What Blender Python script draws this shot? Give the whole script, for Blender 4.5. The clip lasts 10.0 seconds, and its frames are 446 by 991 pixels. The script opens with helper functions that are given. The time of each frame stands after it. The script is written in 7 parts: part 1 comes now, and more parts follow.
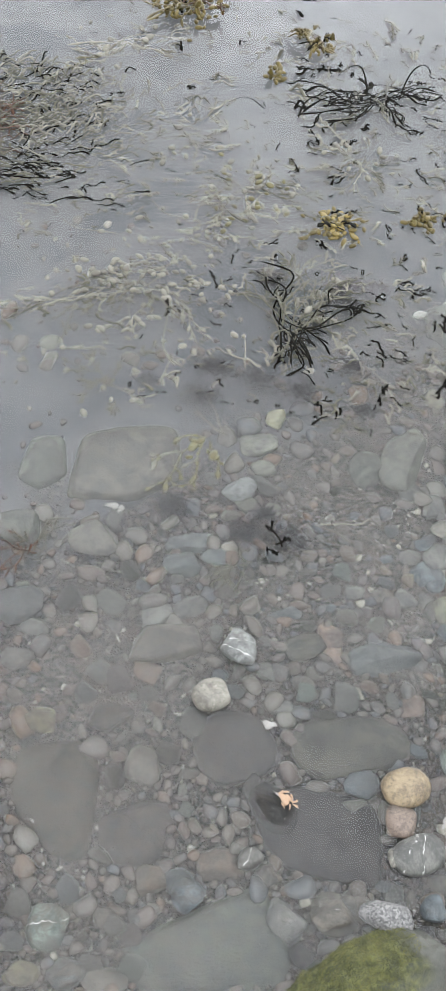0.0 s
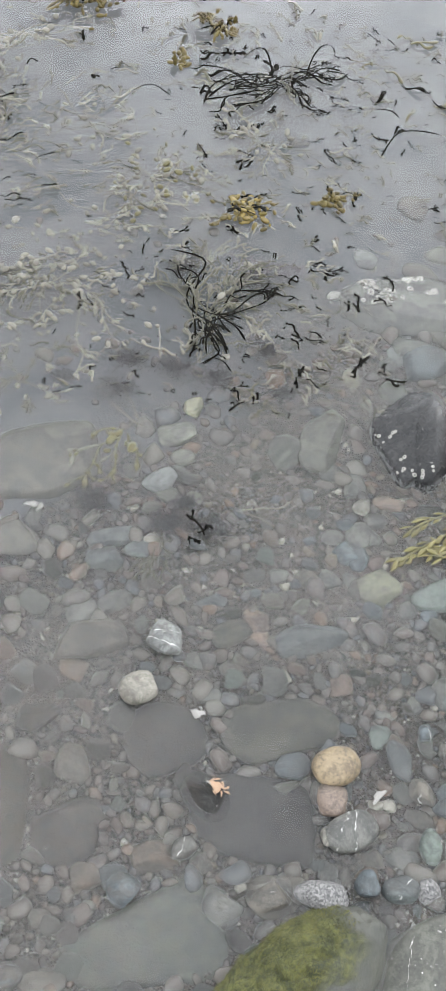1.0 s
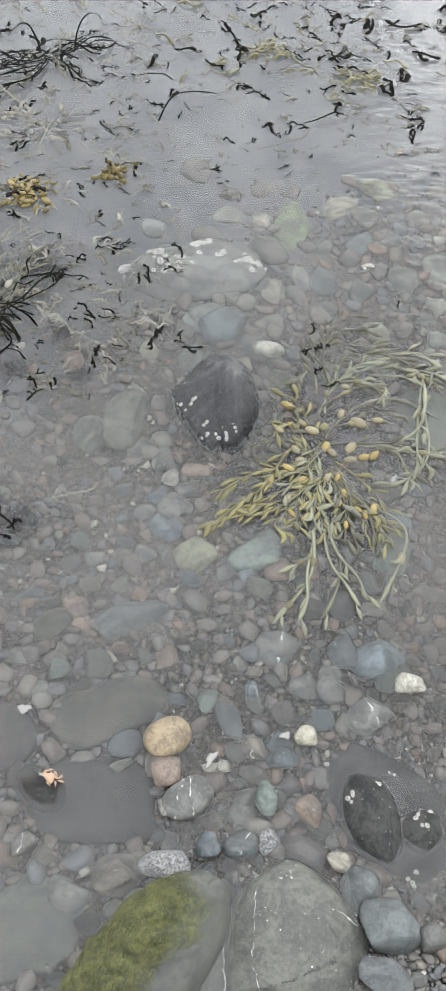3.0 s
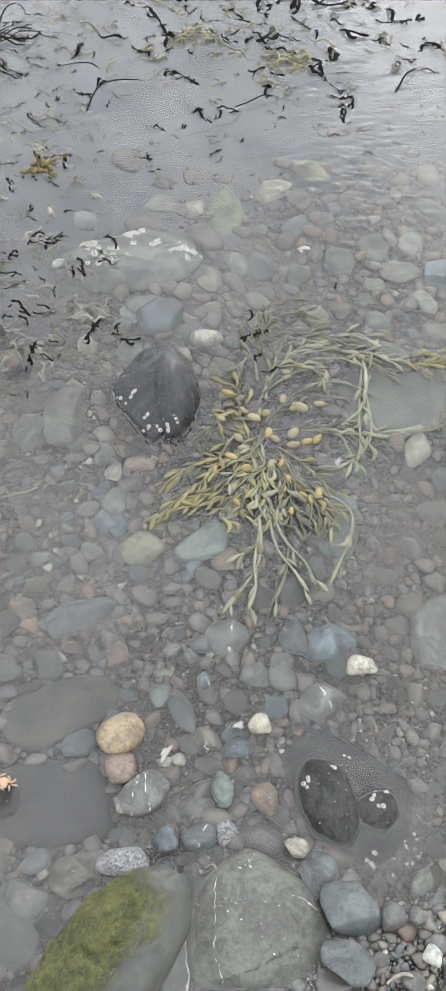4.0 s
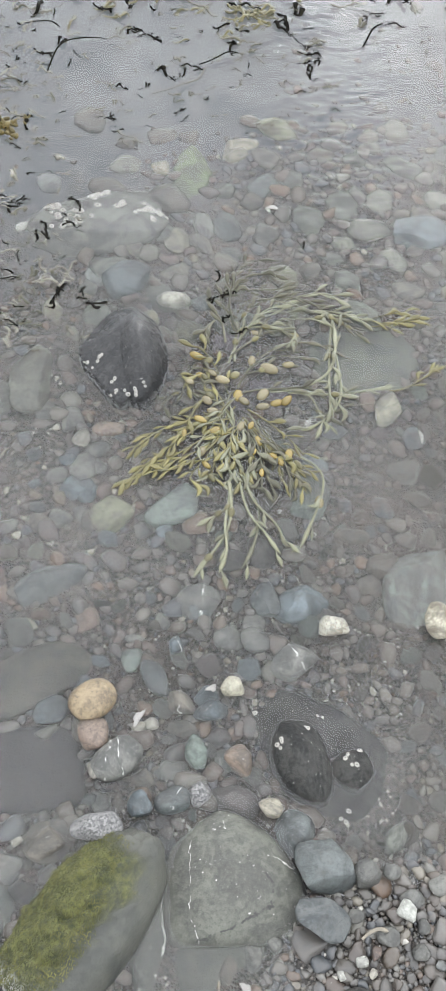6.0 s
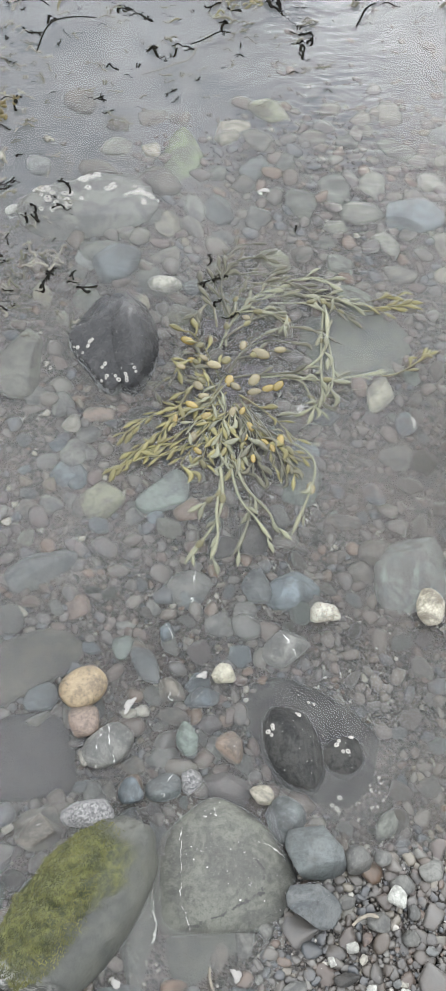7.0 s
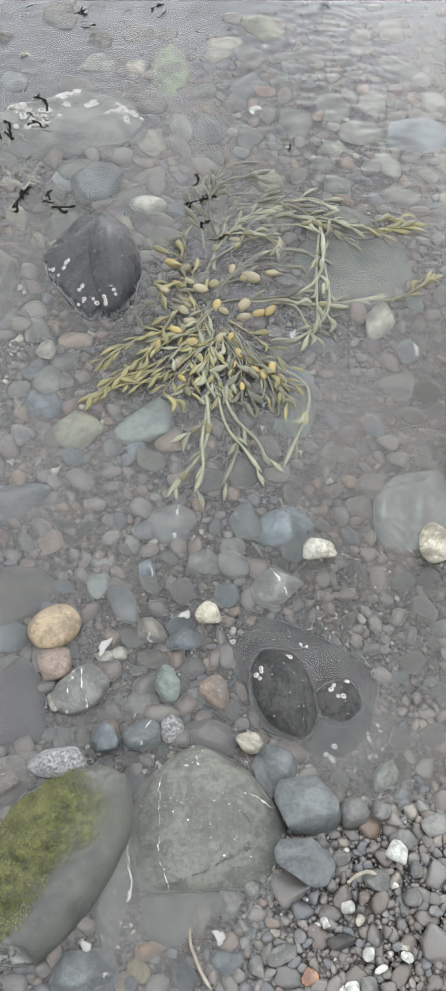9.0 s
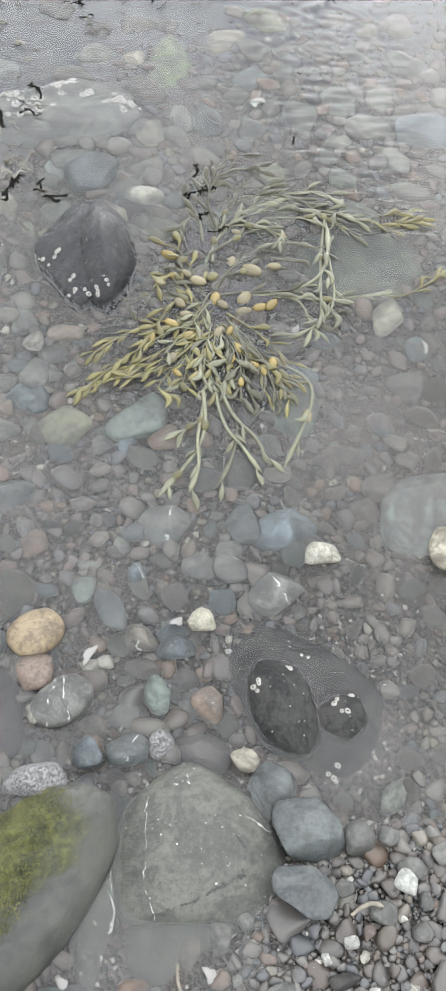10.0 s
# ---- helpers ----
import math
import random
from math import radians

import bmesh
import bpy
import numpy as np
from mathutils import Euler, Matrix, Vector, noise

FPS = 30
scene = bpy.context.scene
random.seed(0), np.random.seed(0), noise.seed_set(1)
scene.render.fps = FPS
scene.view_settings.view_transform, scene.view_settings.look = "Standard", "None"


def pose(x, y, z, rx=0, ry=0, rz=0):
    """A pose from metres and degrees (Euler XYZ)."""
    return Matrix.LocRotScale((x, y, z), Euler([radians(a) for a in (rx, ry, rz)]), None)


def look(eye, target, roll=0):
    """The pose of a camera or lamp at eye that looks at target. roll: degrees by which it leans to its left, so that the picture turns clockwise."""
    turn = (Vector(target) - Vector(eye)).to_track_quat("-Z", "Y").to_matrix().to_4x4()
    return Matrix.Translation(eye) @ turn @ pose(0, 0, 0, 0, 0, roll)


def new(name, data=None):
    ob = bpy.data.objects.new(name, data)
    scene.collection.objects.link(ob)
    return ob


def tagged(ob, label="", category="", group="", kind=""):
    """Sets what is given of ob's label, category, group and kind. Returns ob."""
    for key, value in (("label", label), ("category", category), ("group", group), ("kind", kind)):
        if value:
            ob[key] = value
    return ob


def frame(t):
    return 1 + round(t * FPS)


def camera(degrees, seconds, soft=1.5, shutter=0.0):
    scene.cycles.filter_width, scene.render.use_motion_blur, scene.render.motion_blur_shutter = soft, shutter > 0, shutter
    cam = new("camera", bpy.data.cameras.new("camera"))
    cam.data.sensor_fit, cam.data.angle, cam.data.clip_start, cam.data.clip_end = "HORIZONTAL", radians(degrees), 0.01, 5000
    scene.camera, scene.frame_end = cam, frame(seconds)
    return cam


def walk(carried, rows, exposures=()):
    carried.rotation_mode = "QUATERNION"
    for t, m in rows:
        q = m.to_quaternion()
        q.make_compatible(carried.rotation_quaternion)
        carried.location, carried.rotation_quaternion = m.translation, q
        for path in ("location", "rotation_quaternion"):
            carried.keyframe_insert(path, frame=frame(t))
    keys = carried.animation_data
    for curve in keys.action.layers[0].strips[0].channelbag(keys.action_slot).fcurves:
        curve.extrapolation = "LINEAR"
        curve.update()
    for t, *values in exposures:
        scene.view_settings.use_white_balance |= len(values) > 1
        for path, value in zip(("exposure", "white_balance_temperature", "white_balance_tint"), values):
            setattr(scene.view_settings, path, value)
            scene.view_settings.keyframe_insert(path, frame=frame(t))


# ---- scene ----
cam = camera(24.6, 10.0, soft=1.1)
walk(cam, [
    (0, look((0.0000, 0.0000, 1.3000), (0.0000, 0.9372, 0), 9.88)),
    (0.5, look((0.0184, 0.0032, 1.3022), (0.0552, 0.9424, 0), 10.13)),
    (1, look((0.0492, 0.0096, 1.3039), (0.1259, 0.9384, 0), 10.31)),
    (1.5, look((0.0862, 0.0194, 1.3134), (0.2115, 0.9388, 0), 10.59)),
    (2, look((0.1122, 0.0205, 1.3181), (0.2965, 0.9346, 0), 11.64)),
    (2.5, look((0.1318, 0.0186, 1.3221), (0.3661, 0.9211, 0), 12.47)),
    (3, look((0.1791, 0.0192, 1.3363), (0.4277, 0.9083, 0), 10.86)),
    (4.5, look((0.2226, 0.0277, 1.3403), (0.5319, 0.8727, 0), 10.75)),
    (5, look((0.2326, 0.0226, 1.3321), (0.5401, 0.8484, 0), 10.70)),
    (5.5, look((0.2348, 0.0179, 1.3270), (0.5437, 0.8248, 0), 11.01)),
    (7, look((0.2413, 0.0301, 1.3245), (0.5558, 0.7849, 0), 12.38)),
    (7.5, look((0.2439, 0.0273, 1.3094), (0.5552, 0.7582, 0), 12.65)),
    (8, look((0.2473, 0.0154, 1.2690), (0.5464, 0.7171, 0), 12.62)),
    (8.5, look((0.2654, 0.0166, 1.2416), (0.5485, 0.6959, 0), 12.08)),
    (9, look((0.2838, 0.0167, 1.1866), (0.5514, 0.6702, 0), 11.88)),
    (9.5, look((0.2886, 0.0208, 1.1218), (0.5595, 0.6588, 0), 12.98)),
    (10, look((0.2991, 0.0262, 1.0903), (0.5559, 0.6700, 0), 12.03)),
], exposures=[(0, 1.91), (4, 1.93), (8, 1.97), (10, 1.97)])

# world: bright overcast sky
world = bpy.data.worlds.new("overcast_sky")
scene.world = world
world.use_nodes = True
wn = world.node_tree.nodes
wl = world.node_tree.links
bg = wn["Background"]
sky = wn.new("ShaderNodeTexSky")
sky.sky_type = "NISHITA"
sky.sun_disc = False
sky.sun_elevation = radians(24)
sky.sun_rotation = radians(39)
sky.dust_density = 2.5
hsv = wn.new("ShaderNodeHueSaturation")
hsv.inputs["Saturation"].default_value = 0.22
wl.new(sky.outputs[0], hsv.inputs["Color"])
cloud = wn.new("ShaderNodeMix")
cloud.data_type = "RGBA"
cloud.inputs["Factor"].default_value = 0.96
cloud.inputs["B"].default_value = (9.55, 9.85, 10.4, 1)
wl.new(hsv.outputs[0], cloud.inputs["A"])
# the cloud cover is uneven
cloud_dir = wn.new("ShaderNodeTexCoord")
cloud_noise = wn.new("ShaderNodeTexNoise")
cloud_noise.inputs["Scale"].default_value = 5.0
cloud_noise.inputs["Detail"].default_value = 1.5
cloud_noise.inputs["Roughness"].default_value = 0.6
cloud_drift = wn.new("ShaderNodeVectorMath")
cloud_drift.operation = "ADD"
cloud_drift.inputs[1].default_value = (0.7, 1.9, 2.3)
wl.new(cloud_dir.outputs["Generated"], cloud_drift.inputs[0])
wl.new(cloud_drift.outputs[0], cloud_noise.inputs["Vector"])
cloud_range = wn.new("ShaderNodeMapRange")
cloud_range.inputs["From Min"].default_value = 0.32
cloud_range.inputs["From Max"].default_value = 0.68
cloud_range.inputs["To Min"].default_value = 0.55
cloud_range.inputs["To Max"].default_value = 1.45
wl.new(cloud_noise.outputs["Fac"], cloud_range.inputs["Value"])
cloud_tone = wn.new("ShaderNodeVectorMath")
cloud_tone.operation = "SCALE"
wl.new(cloud.outputs["Result"], cloud_tone.inputs[0])
wl.new(cloud_range.outputs[0], cloud_tone.inputs["Scale"])
wl.new(cloud_tone.outputs[0], bg.inputs["Color"])
bg.inputs["Strength"].default_value = 0.1

sun = bpy.data.lights.new("sun", "SUN")
sun.energy = 0.25
sun.angle = radians(35)
sun.color = (1.0, 0.98, 0.95)
sun_ob = new("sun", sun)
sun_ob.matrix_world = look((5.4, 7.0, 3.6), (0.4, 0.8, 0))


# ---- materials ----
def material(name):
    m = bpy.data.materials.new(name)
    m.use_nodes = True
    return m, m.node_tree.nodes, m.node_tree.links, m.node_tree.nodes["Principled BSDF"]


def noise_node(n, l, vec, scale, detail=4.0, rough=0.55, distort=0.0):
    t = n.new("ShaderNodeTexNoise")
    t.inputs["Scale"].default_value = scale
    t.inputs["Detail"].default_value = detail
    t.inputs["Roughness"].default_value = rough
    t.inputs["Distortion"].default_value = distort
    l.new(vec, t.inputs["Vector"])
    return t


def math_node(n, l, op, a, b=None, clamp=False):
    t = n.new("ShaderNodeMath")
    t.operation = op
    t.use_clamp = clamp
    for i, q in enumerate((a, b)):
        if q is None:
            continue
        if isinstance(q, (int, float)):
            t.inputs[i].default_value = q
        else:
            l.new(q, t.inputs[i])
    return t.outputs[0]


def mix_node(n, l, fac, a, b):
    t = n.new("ShaderNodeMix")
    t.data_type = "RGBA"
    for key, q in (("Factor", fac), ("A", a), ("B", b)):
        if isinstance(q, (int, float)):
            t.inputs[key].default_value = q
        elif isinstance(q, tuple):
            t.inputs[key].default_value = (*q, 1)
        else:
            l.new(q, t.inputs[key])
    return t.outputs["Result"]


def step_node(n, l, value, lo, hi):
    t = n.new("ShaderNodeMapRange")
    t.interpolation_type = "SMOOTHSTEP"
    t.inputs["From Min"].default_value = lo
    t.inputs["From Max"].default_value = hi
    l.new(value, t.inputs["Value"])
    return t.outputs[0]


def own_place(n, l):
    """Object coordinates shifted by the object's random number."""
    tc, oi = n.new("ShaderNodeTexCoord"), n.new("ShaderNodeObjectInfo")
    add = n.new("ShaderNodeVectorMath")
    add.operation = "ADD"
    mul = math_node(n, l, "MULTIPLY", oi.outputs["Random"], 37.0)
    comb = n.new("ShaderNodeCombineXYZ")
    for i in range(3):
        l.new(mul, comb.inputs[i])
    l.new(tc.outputs["Object"], add.inputs[0])
    l.new(comb.outputs[0], add.inputs[1])
    return tc.outputs["Object"], add.outputs[0], oi.outputs["Random"]


def bump_node(n, l, height, strength, distance):
    b = n.new("ShaderNodeBump")
    b.inputs["Strength"].default_value = strength
    b.inputs["Distance"].default_value = distance
    l.new(height, b.inputs["Height"])
    return b.outputs[0]


SILT = (0.066, 0.059, 0.050)


def haze_and_rust(n, l, col, film):
    """Pale water haze put into a stone's colour, more with depth; also rusty silt."""
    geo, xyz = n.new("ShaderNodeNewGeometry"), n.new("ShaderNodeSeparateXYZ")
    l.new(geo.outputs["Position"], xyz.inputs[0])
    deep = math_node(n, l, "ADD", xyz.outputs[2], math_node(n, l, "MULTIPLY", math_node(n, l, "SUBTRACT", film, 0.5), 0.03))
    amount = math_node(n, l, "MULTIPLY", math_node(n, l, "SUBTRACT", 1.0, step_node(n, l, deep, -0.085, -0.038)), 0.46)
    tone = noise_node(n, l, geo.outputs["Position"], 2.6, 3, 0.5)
    # tones of the haze differ by place, with fine grains mixed in
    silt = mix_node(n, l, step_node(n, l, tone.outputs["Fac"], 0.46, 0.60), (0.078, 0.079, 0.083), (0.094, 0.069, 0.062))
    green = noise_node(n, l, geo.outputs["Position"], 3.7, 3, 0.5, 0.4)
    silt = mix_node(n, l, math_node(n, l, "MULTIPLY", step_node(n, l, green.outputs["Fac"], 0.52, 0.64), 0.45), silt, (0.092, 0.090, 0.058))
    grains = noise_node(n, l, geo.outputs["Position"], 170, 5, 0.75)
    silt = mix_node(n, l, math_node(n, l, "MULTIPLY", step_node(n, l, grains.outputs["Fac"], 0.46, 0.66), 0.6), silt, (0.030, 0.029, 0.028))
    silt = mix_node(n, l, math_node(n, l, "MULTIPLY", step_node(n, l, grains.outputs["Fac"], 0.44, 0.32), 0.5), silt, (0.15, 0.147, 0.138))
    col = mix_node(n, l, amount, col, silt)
    # rusty silt covers two stretches of the shallows
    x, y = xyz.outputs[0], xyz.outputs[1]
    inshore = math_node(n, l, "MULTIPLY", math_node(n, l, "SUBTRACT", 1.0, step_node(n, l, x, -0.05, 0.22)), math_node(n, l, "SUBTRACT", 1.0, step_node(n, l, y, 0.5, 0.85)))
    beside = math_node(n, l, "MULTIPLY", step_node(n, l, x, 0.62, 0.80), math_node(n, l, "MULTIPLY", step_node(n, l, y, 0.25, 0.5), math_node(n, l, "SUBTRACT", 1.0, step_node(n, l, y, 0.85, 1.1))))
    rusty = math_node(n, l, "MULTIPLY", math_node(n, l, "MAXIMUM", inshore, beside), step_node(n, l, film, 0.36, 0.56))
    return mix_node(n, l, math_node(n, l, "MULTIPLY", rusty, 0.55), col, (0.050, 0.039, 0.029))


def line_mask(n, l, pos, wobble, x0, y0, x1, y1, half):
    """A thin, uneven line on a rock, between two places of the plan."""
    dx, dy = x1 - x0, y1 - y0
    length = math.hypot(dx, dy)
    xyz = n.new("ShaderNodeSeparateXYZ")
    l.new(pos, xyz.inputs[0])
    px, py = math_node(n, l, "SUBTRACT", xyz.outputs[0], x0), math_node(n, l, "SUBTRACT", xyz.outputs[1], y0)
    along = math_node(n, l, "ADD", math_node(n, l, "MULTIPLY", px, dx / length), math_node(n, l, "MULTIPLY", py, dy / length))
    off = math_node(n, l, "SUBTRACT", math_node(n, l, "MULTIPLY", px, dy / length), math_node(n, l, "MULTIPLY", py, dx / length))
    off = math_node(n, l, "ABSOLUTE", math_node(n, l, "ADD", off, math_node(n, l, "MULTIPLY", math_node(n, l, "SUBTRACT", wobble, 0.5), 0.020)))
    past = math_node(n, l, "MAXIMUM", math_node(n, l, "SUBTRACT", along, length), math_node(n, l, "MULTIPLY", along, -1.0))
    return math_node(n, l, "MULTIPLY", math_node(n, l, "SUBTRACT", 1.0, step_node(n, l, off, half * 0.5, half * 1.3)), math_node(n, l, "LESS_THAN", past, 0.0))



def stone_material(name, base, other, speck=0.0, veins=0, silt=0.35, fleck=(0.33, 0.32, 0.30), fleck_scale=420, cracks=False, lines=()):
    m, n, l, p = material(name)
    raw, vec, rnd = own_place(n, l)
    big = noise_node(n, l, vec, 26, 6, 0.65, 0.8)
    fine = noise_node(n, l, vec, 230, 6, 0.75)
    light, deep = (base, other) if base[1] > other[1] else (other, base)
    col = mix_node(n, l, step_node(n, l, big.outputs["Fac"], 0.40, 0.60), tuple(c * 1.25 for c in light), tuple(c * 0.64 for c in deep))
    # a brightness of its own for every stone
    bright = n.new("ShaderNodeHueSaturation")
    l.new(col, bright.inputs["Color"])
    l.new(math_node(n, l, "MULTIPLY_ADD", rnd, 0.62), bright.inputs["Value"])
    bright.inputs["Value"].links[0].from_node.inputs[2].default_value = 0.72
    col = bright.outputs[0]
    dark = tuple(c * 0.35 for c in base)
    pale = tuple(min(0.8, c * 1.7 + 0.01) for c in base)
    col = mix_node(n, l, math_node(n, l, "MULTIPLY", step_node(n, l, fine.outputs["Fac"], 0.50, 0.70), 0.75), col, dark)
    col = mix_node(n, l, math_node(n, l, "MULTIPLY", math_node(n, l, "SUBTRACT", 1.0, step_node(n, l, fine.outputs["Fac"], 0.31, 0.47)), 0.7), col, pale)
    mottle = noise_node(n, l, vec, 75, 4, 0.6, 0.4)
    col = mix_node(n, l, math_node(n, l, "MULTIPLY", step_node(n, l, mottle.outputs["Fac"], 0.50, 0.64), 0.5), col, dark)
    film = noise_node(n, l, vec, 58, 7, 0.75, 0.5)
    col = mix_node(n, l, math_node(n, l, "MULTIPLY", step_node(n, l, film.outputs["Fac"], 0.48, 0.66), silt), col, SILT)
    # scuffs and small pale scabs
    scab = noise_node(n, l, vec, 130, 3, 0.5)
    where = step_node(n, l, big.outputs["Fac"], 0.50, 0.60)
    scabs = math_node(n, l, "MULTIPLY", step_node(n, l, scab.outputs["Fac"], 0.66, 0.72), where)
    col = mix_node(n, l, math_node(n, l, "MULTIPLY", scabs, 0.8), col, (0.24, 0.235, 0.22))
    if speck:
        vor = n.new("ShaderNodeTexVoronoi")
        vor.inputs["Scale"].default_value = fleck_scale
        l.new(vec, vor.inputs["Vector"])
        dots = math_node(n, l, "SUBTRACT", 1.0, step_node(n, l, vor.outputs["Distance"], 0.25, 0.55))
        pick = n.new("ShaderNodeSeparateColor")
        l.new(vor.outputs["Color"], pick.inputs[0])
        if speck > 0.7:
            # grains of every tone packed together
            l.new(vec, vor.inputs["Vector"])
            grain = mix_node(n, l, pick.outputs[0], (0.025, 0.025, 0.026), (0.20, 0.195, 0.19))
            col = mix_node(n, l, 0.75, col, grain)
        else:
            dots = math_node(n, l, "MULTIPLY", dots, math_node(n, l, "LESS_THAN", pick.outputs[0], speck))
            col = mix_node(n, l, dots, col, fleck)
    if veins:
        wob = noise_node(n, l, vec, 38, 4, 0.6)
        spin = n.new("ShaderNodeVectorRotate")
        l.new(raw, spin.inputs["Vector"])
        l.new(math_node(n, l, "MULTIPLY", rnd, 6.28), spin.inputs["Angle"])
        mask = None
        for k in range(veins):
            dot = n.new("ShaderNodeVectorMath")
            dot.operation = "DOT_PRODUCT"
            dot.inputs[1].default_value = ((0.83, 0.5, 0.2), (0.93, 0.28, 0.2), (0.6, -0.6, 0.5))[k]
            l.new(spin.outputs[0], dot.inputs[0])
            d = math_node(n, l, "ADD", dot.outputs["Value"], (-0.006, 0.009, 0.0)[k])
            d = math_node(n, l, "ADD", d, math_node(n, l, "MULTIPLY", math_node(n, l, "SUBTRACT", wob.outputs["Fac"], 0.5), 0.026))
            d = math_node(n, l, "ABSOLUTE", d)
            one = math_node(n, l, "SUBTRACT", 1.0, step_node(n, l, d, 0.0002, 0.0012))
            mask = one if mask is None else math_node(n, l, "MAXIMUM", mask, one)
        broken = step_node(n, l, noise_node(n, l, vec, 60, 3).outputs["Fac"], 0.42, 0.56)
        vein_tone = (0.035, 0.034, 0.03) if cracks else (0.42, 0.42, 0.40)
        col = mix_node(n, l, math_node(n, l, "MULTIPLY", mask, broken), col, vein_tone)
    for x0, y0, x1, y1, half, tone in lines:
        place = n.new("ShaderNodeNewGeometry").outputs["Position"]
        mask = line_mask(n, l, place, noise_node(n, l, place, 45, 4, 0.6).outputs["Fac"], x0, y0, x1, y1, half)
        gaps = step_node(n, l, noise_node(n, l, place, 110, 3).outputs["Fac"], 0.42, 0.56)
        col = mix_node(n, l, math_node(n, l, "MULTIPLY", mask, gaps), col, tone)
    col = haze_and_rust(n, l, col, film.outputs["Fac"])
    l.new(col, p.inputs["Base Color"])
    if base[1] < 0.03:
        p.inputs["Specular IOR Level"].default_value = 0.28
    rough = step_node(n, l, film.outputs["Fac"], 0.2, 0.8)
    l.new(math_node(n, l, "MULTIPLY_ADD", rough, 0.35), p.inputs["Roughness"])
    p.inputs["Roughness"].links[0].from_node.inputs[2].default_value = 0.3
    h = math_node(n, l, "ADD", math_node(n, l, "MULTIPLY", fine.outputs["Fac"], 0.5), film.outputs["Fac"])
    h = math_node(n, l, "ADD", h, math_node(n, l, "MULTIPLY", scabs, 0.4))
    l.new(bump_node(n, l, h, 0.8, 0.0032), p.inputs["Normal"])
    return m


PALETTE = {
    "dark": ((0.013, 0.013, 0.013), (0.020, 0.019, 0.018)),
    "dgrey": ((0.019, 0.019, 0.018), (0.027, 0.026, 0.024)),
    "dolive": ((0.021, 0.022, 0.018), (0.030, 0.029, 0.024)),
    "cream": ((0.140, 0.134, 0.112), (0.118, 0.112, 0.092)),
    "lgrey": ((0.092, 0.095, 0.092), (0.074, 0.078, 0.075)),
    "tan": ((0.126, 0.096, 0.056), (0.108, 0.080, 0.047)),
    "pinktan": ((0.092, 0.068, 0.052), (0.080, 0.062, 0.048)),
    "grey": ((0.062, 0.062, 0.057), (0.045, 0.046, 0.043)),
    "blue": ((0.050, 0.057, 0.060), (0.037, 0.043, 0.045)),
    "brown": ((0.051, 0.047, 0.040), (0.038, 0.036, 0.031)),
    "bluegreen": ((0.058, 0.066, 0.060), (0.045, 0.051, 0.047)),
    "green": ((0.051, 0.055, 0.045), (0.043, 0.045, 0.037)),
    "speck": ((0.054, 0.055, 0.053), (0.075, 0.075, 0.071)),
    "bluegrey": ((0.048, 0.052, 0.051), (0.038, 0.041, 0.041)),
    "dgreyblue": ((0.032, 0.036, 0.037), (0.041, 0.043, 0.042)),
    "white": ((0.241, 0.245, 0.226), (0.200, 0.199, 0.183)),
    "orange": ((0.197, 0.099, 0.056), (0.171, 0.092, 0.057)),
    "ochre": ((0.107, 0.092, 0.060), (0.087, 0.073, 0.049)),
    "pink": ((0.078, 0.060, 0.050), (0.060, 0.048, 0.041)),
    "shellcream": ((0.187, 0.178, 0.136), (0.095, 0.081, 0.047)),
    "pinkbrown": ((0.083, 0.068, 0.056), (0.064, 0.054, 0.045)),
    "maroon": ((0.047, 0.042, 0.040), (0.037, 0.034, 0.033)),
    "sand": ((0.130, 0.120, 0.092), (0.105, 0.097, 0.076)),
    "creamspeck": ((0.162, 0.160, 0.140), (0.105, 0.094, 0.071)),
    "paleblue": ((0.100, 0.106, 0.101), (0.082, 0.089, 0.086)),
    "olive2": ((0.044, 0.046, 0.036), (0.043, 0.044, 0.036)),
    "olive": ((0.080, 0.080, 0.060), (0.061, 0.061, 0.047)),
    "palebeige": ((0.088, 0.088, 0.076), (0.072, 0.072, 0.063)),
    "creamyellow": ((0.179, 0.176, 0.126), (0.147, 0.143, 0.107)),
    "dgreen": ((0.026, 0.031, 0.028), (0.034, 0.038, 0.030)),
    "creamwhite": ((0.118, 0.117, 0.102), (0.096, 0.095, 0.082)),
    "mossg": ((0.069, 0.081, 0.052), (0.057, 0.064, 0.047)),
    "mauvebrown": ((0.062, 0.059, 0.051), (0.053, 0.051, 0.045)),
    "yellow": ((0.173, 0.170, 0.110), (0.126, 0.121, 0.082)),
    "yellowcrust": ((0.125, 0.118, 0.077), (0.058, 0.053, 0.039)),
    "rust": ((0.055, 0.043, 0.033), (0.043, 0.037, 0.029)),
}
def richer(c, k):
    """The same brightness, k times as far from grey."""
    mean = sum(c) / 3
    return tuple(max(0.003, mean + (q - mean) * k) for q in c)


PALETTE = {name: tuple(richer(c, 1.0 if name in ("tan", "orange", "pinktan", "yellow", "creamyellow", "olive2", "green", "shellcream", "cream", "sand") else 1.7 if "blue" in name else 1.4) for c in pair) for name, pair in PALETTE.items()}
SPECKLED = {"speck": 0.9, "cream": 0.05, "creamspeck": 0.35}
FLECKS = {"cream": (0.12, 0.11, 0.1), "creamspeck": (0.14, 0.11, 0.08), "shellcream": (0.45, 0.43, 0.38)}
PALE = {"cream", "white", "tan", "orange", "sand", "creamwhite", "pinktan", "shellcream", "creamspeck"}
stone_mats = {}


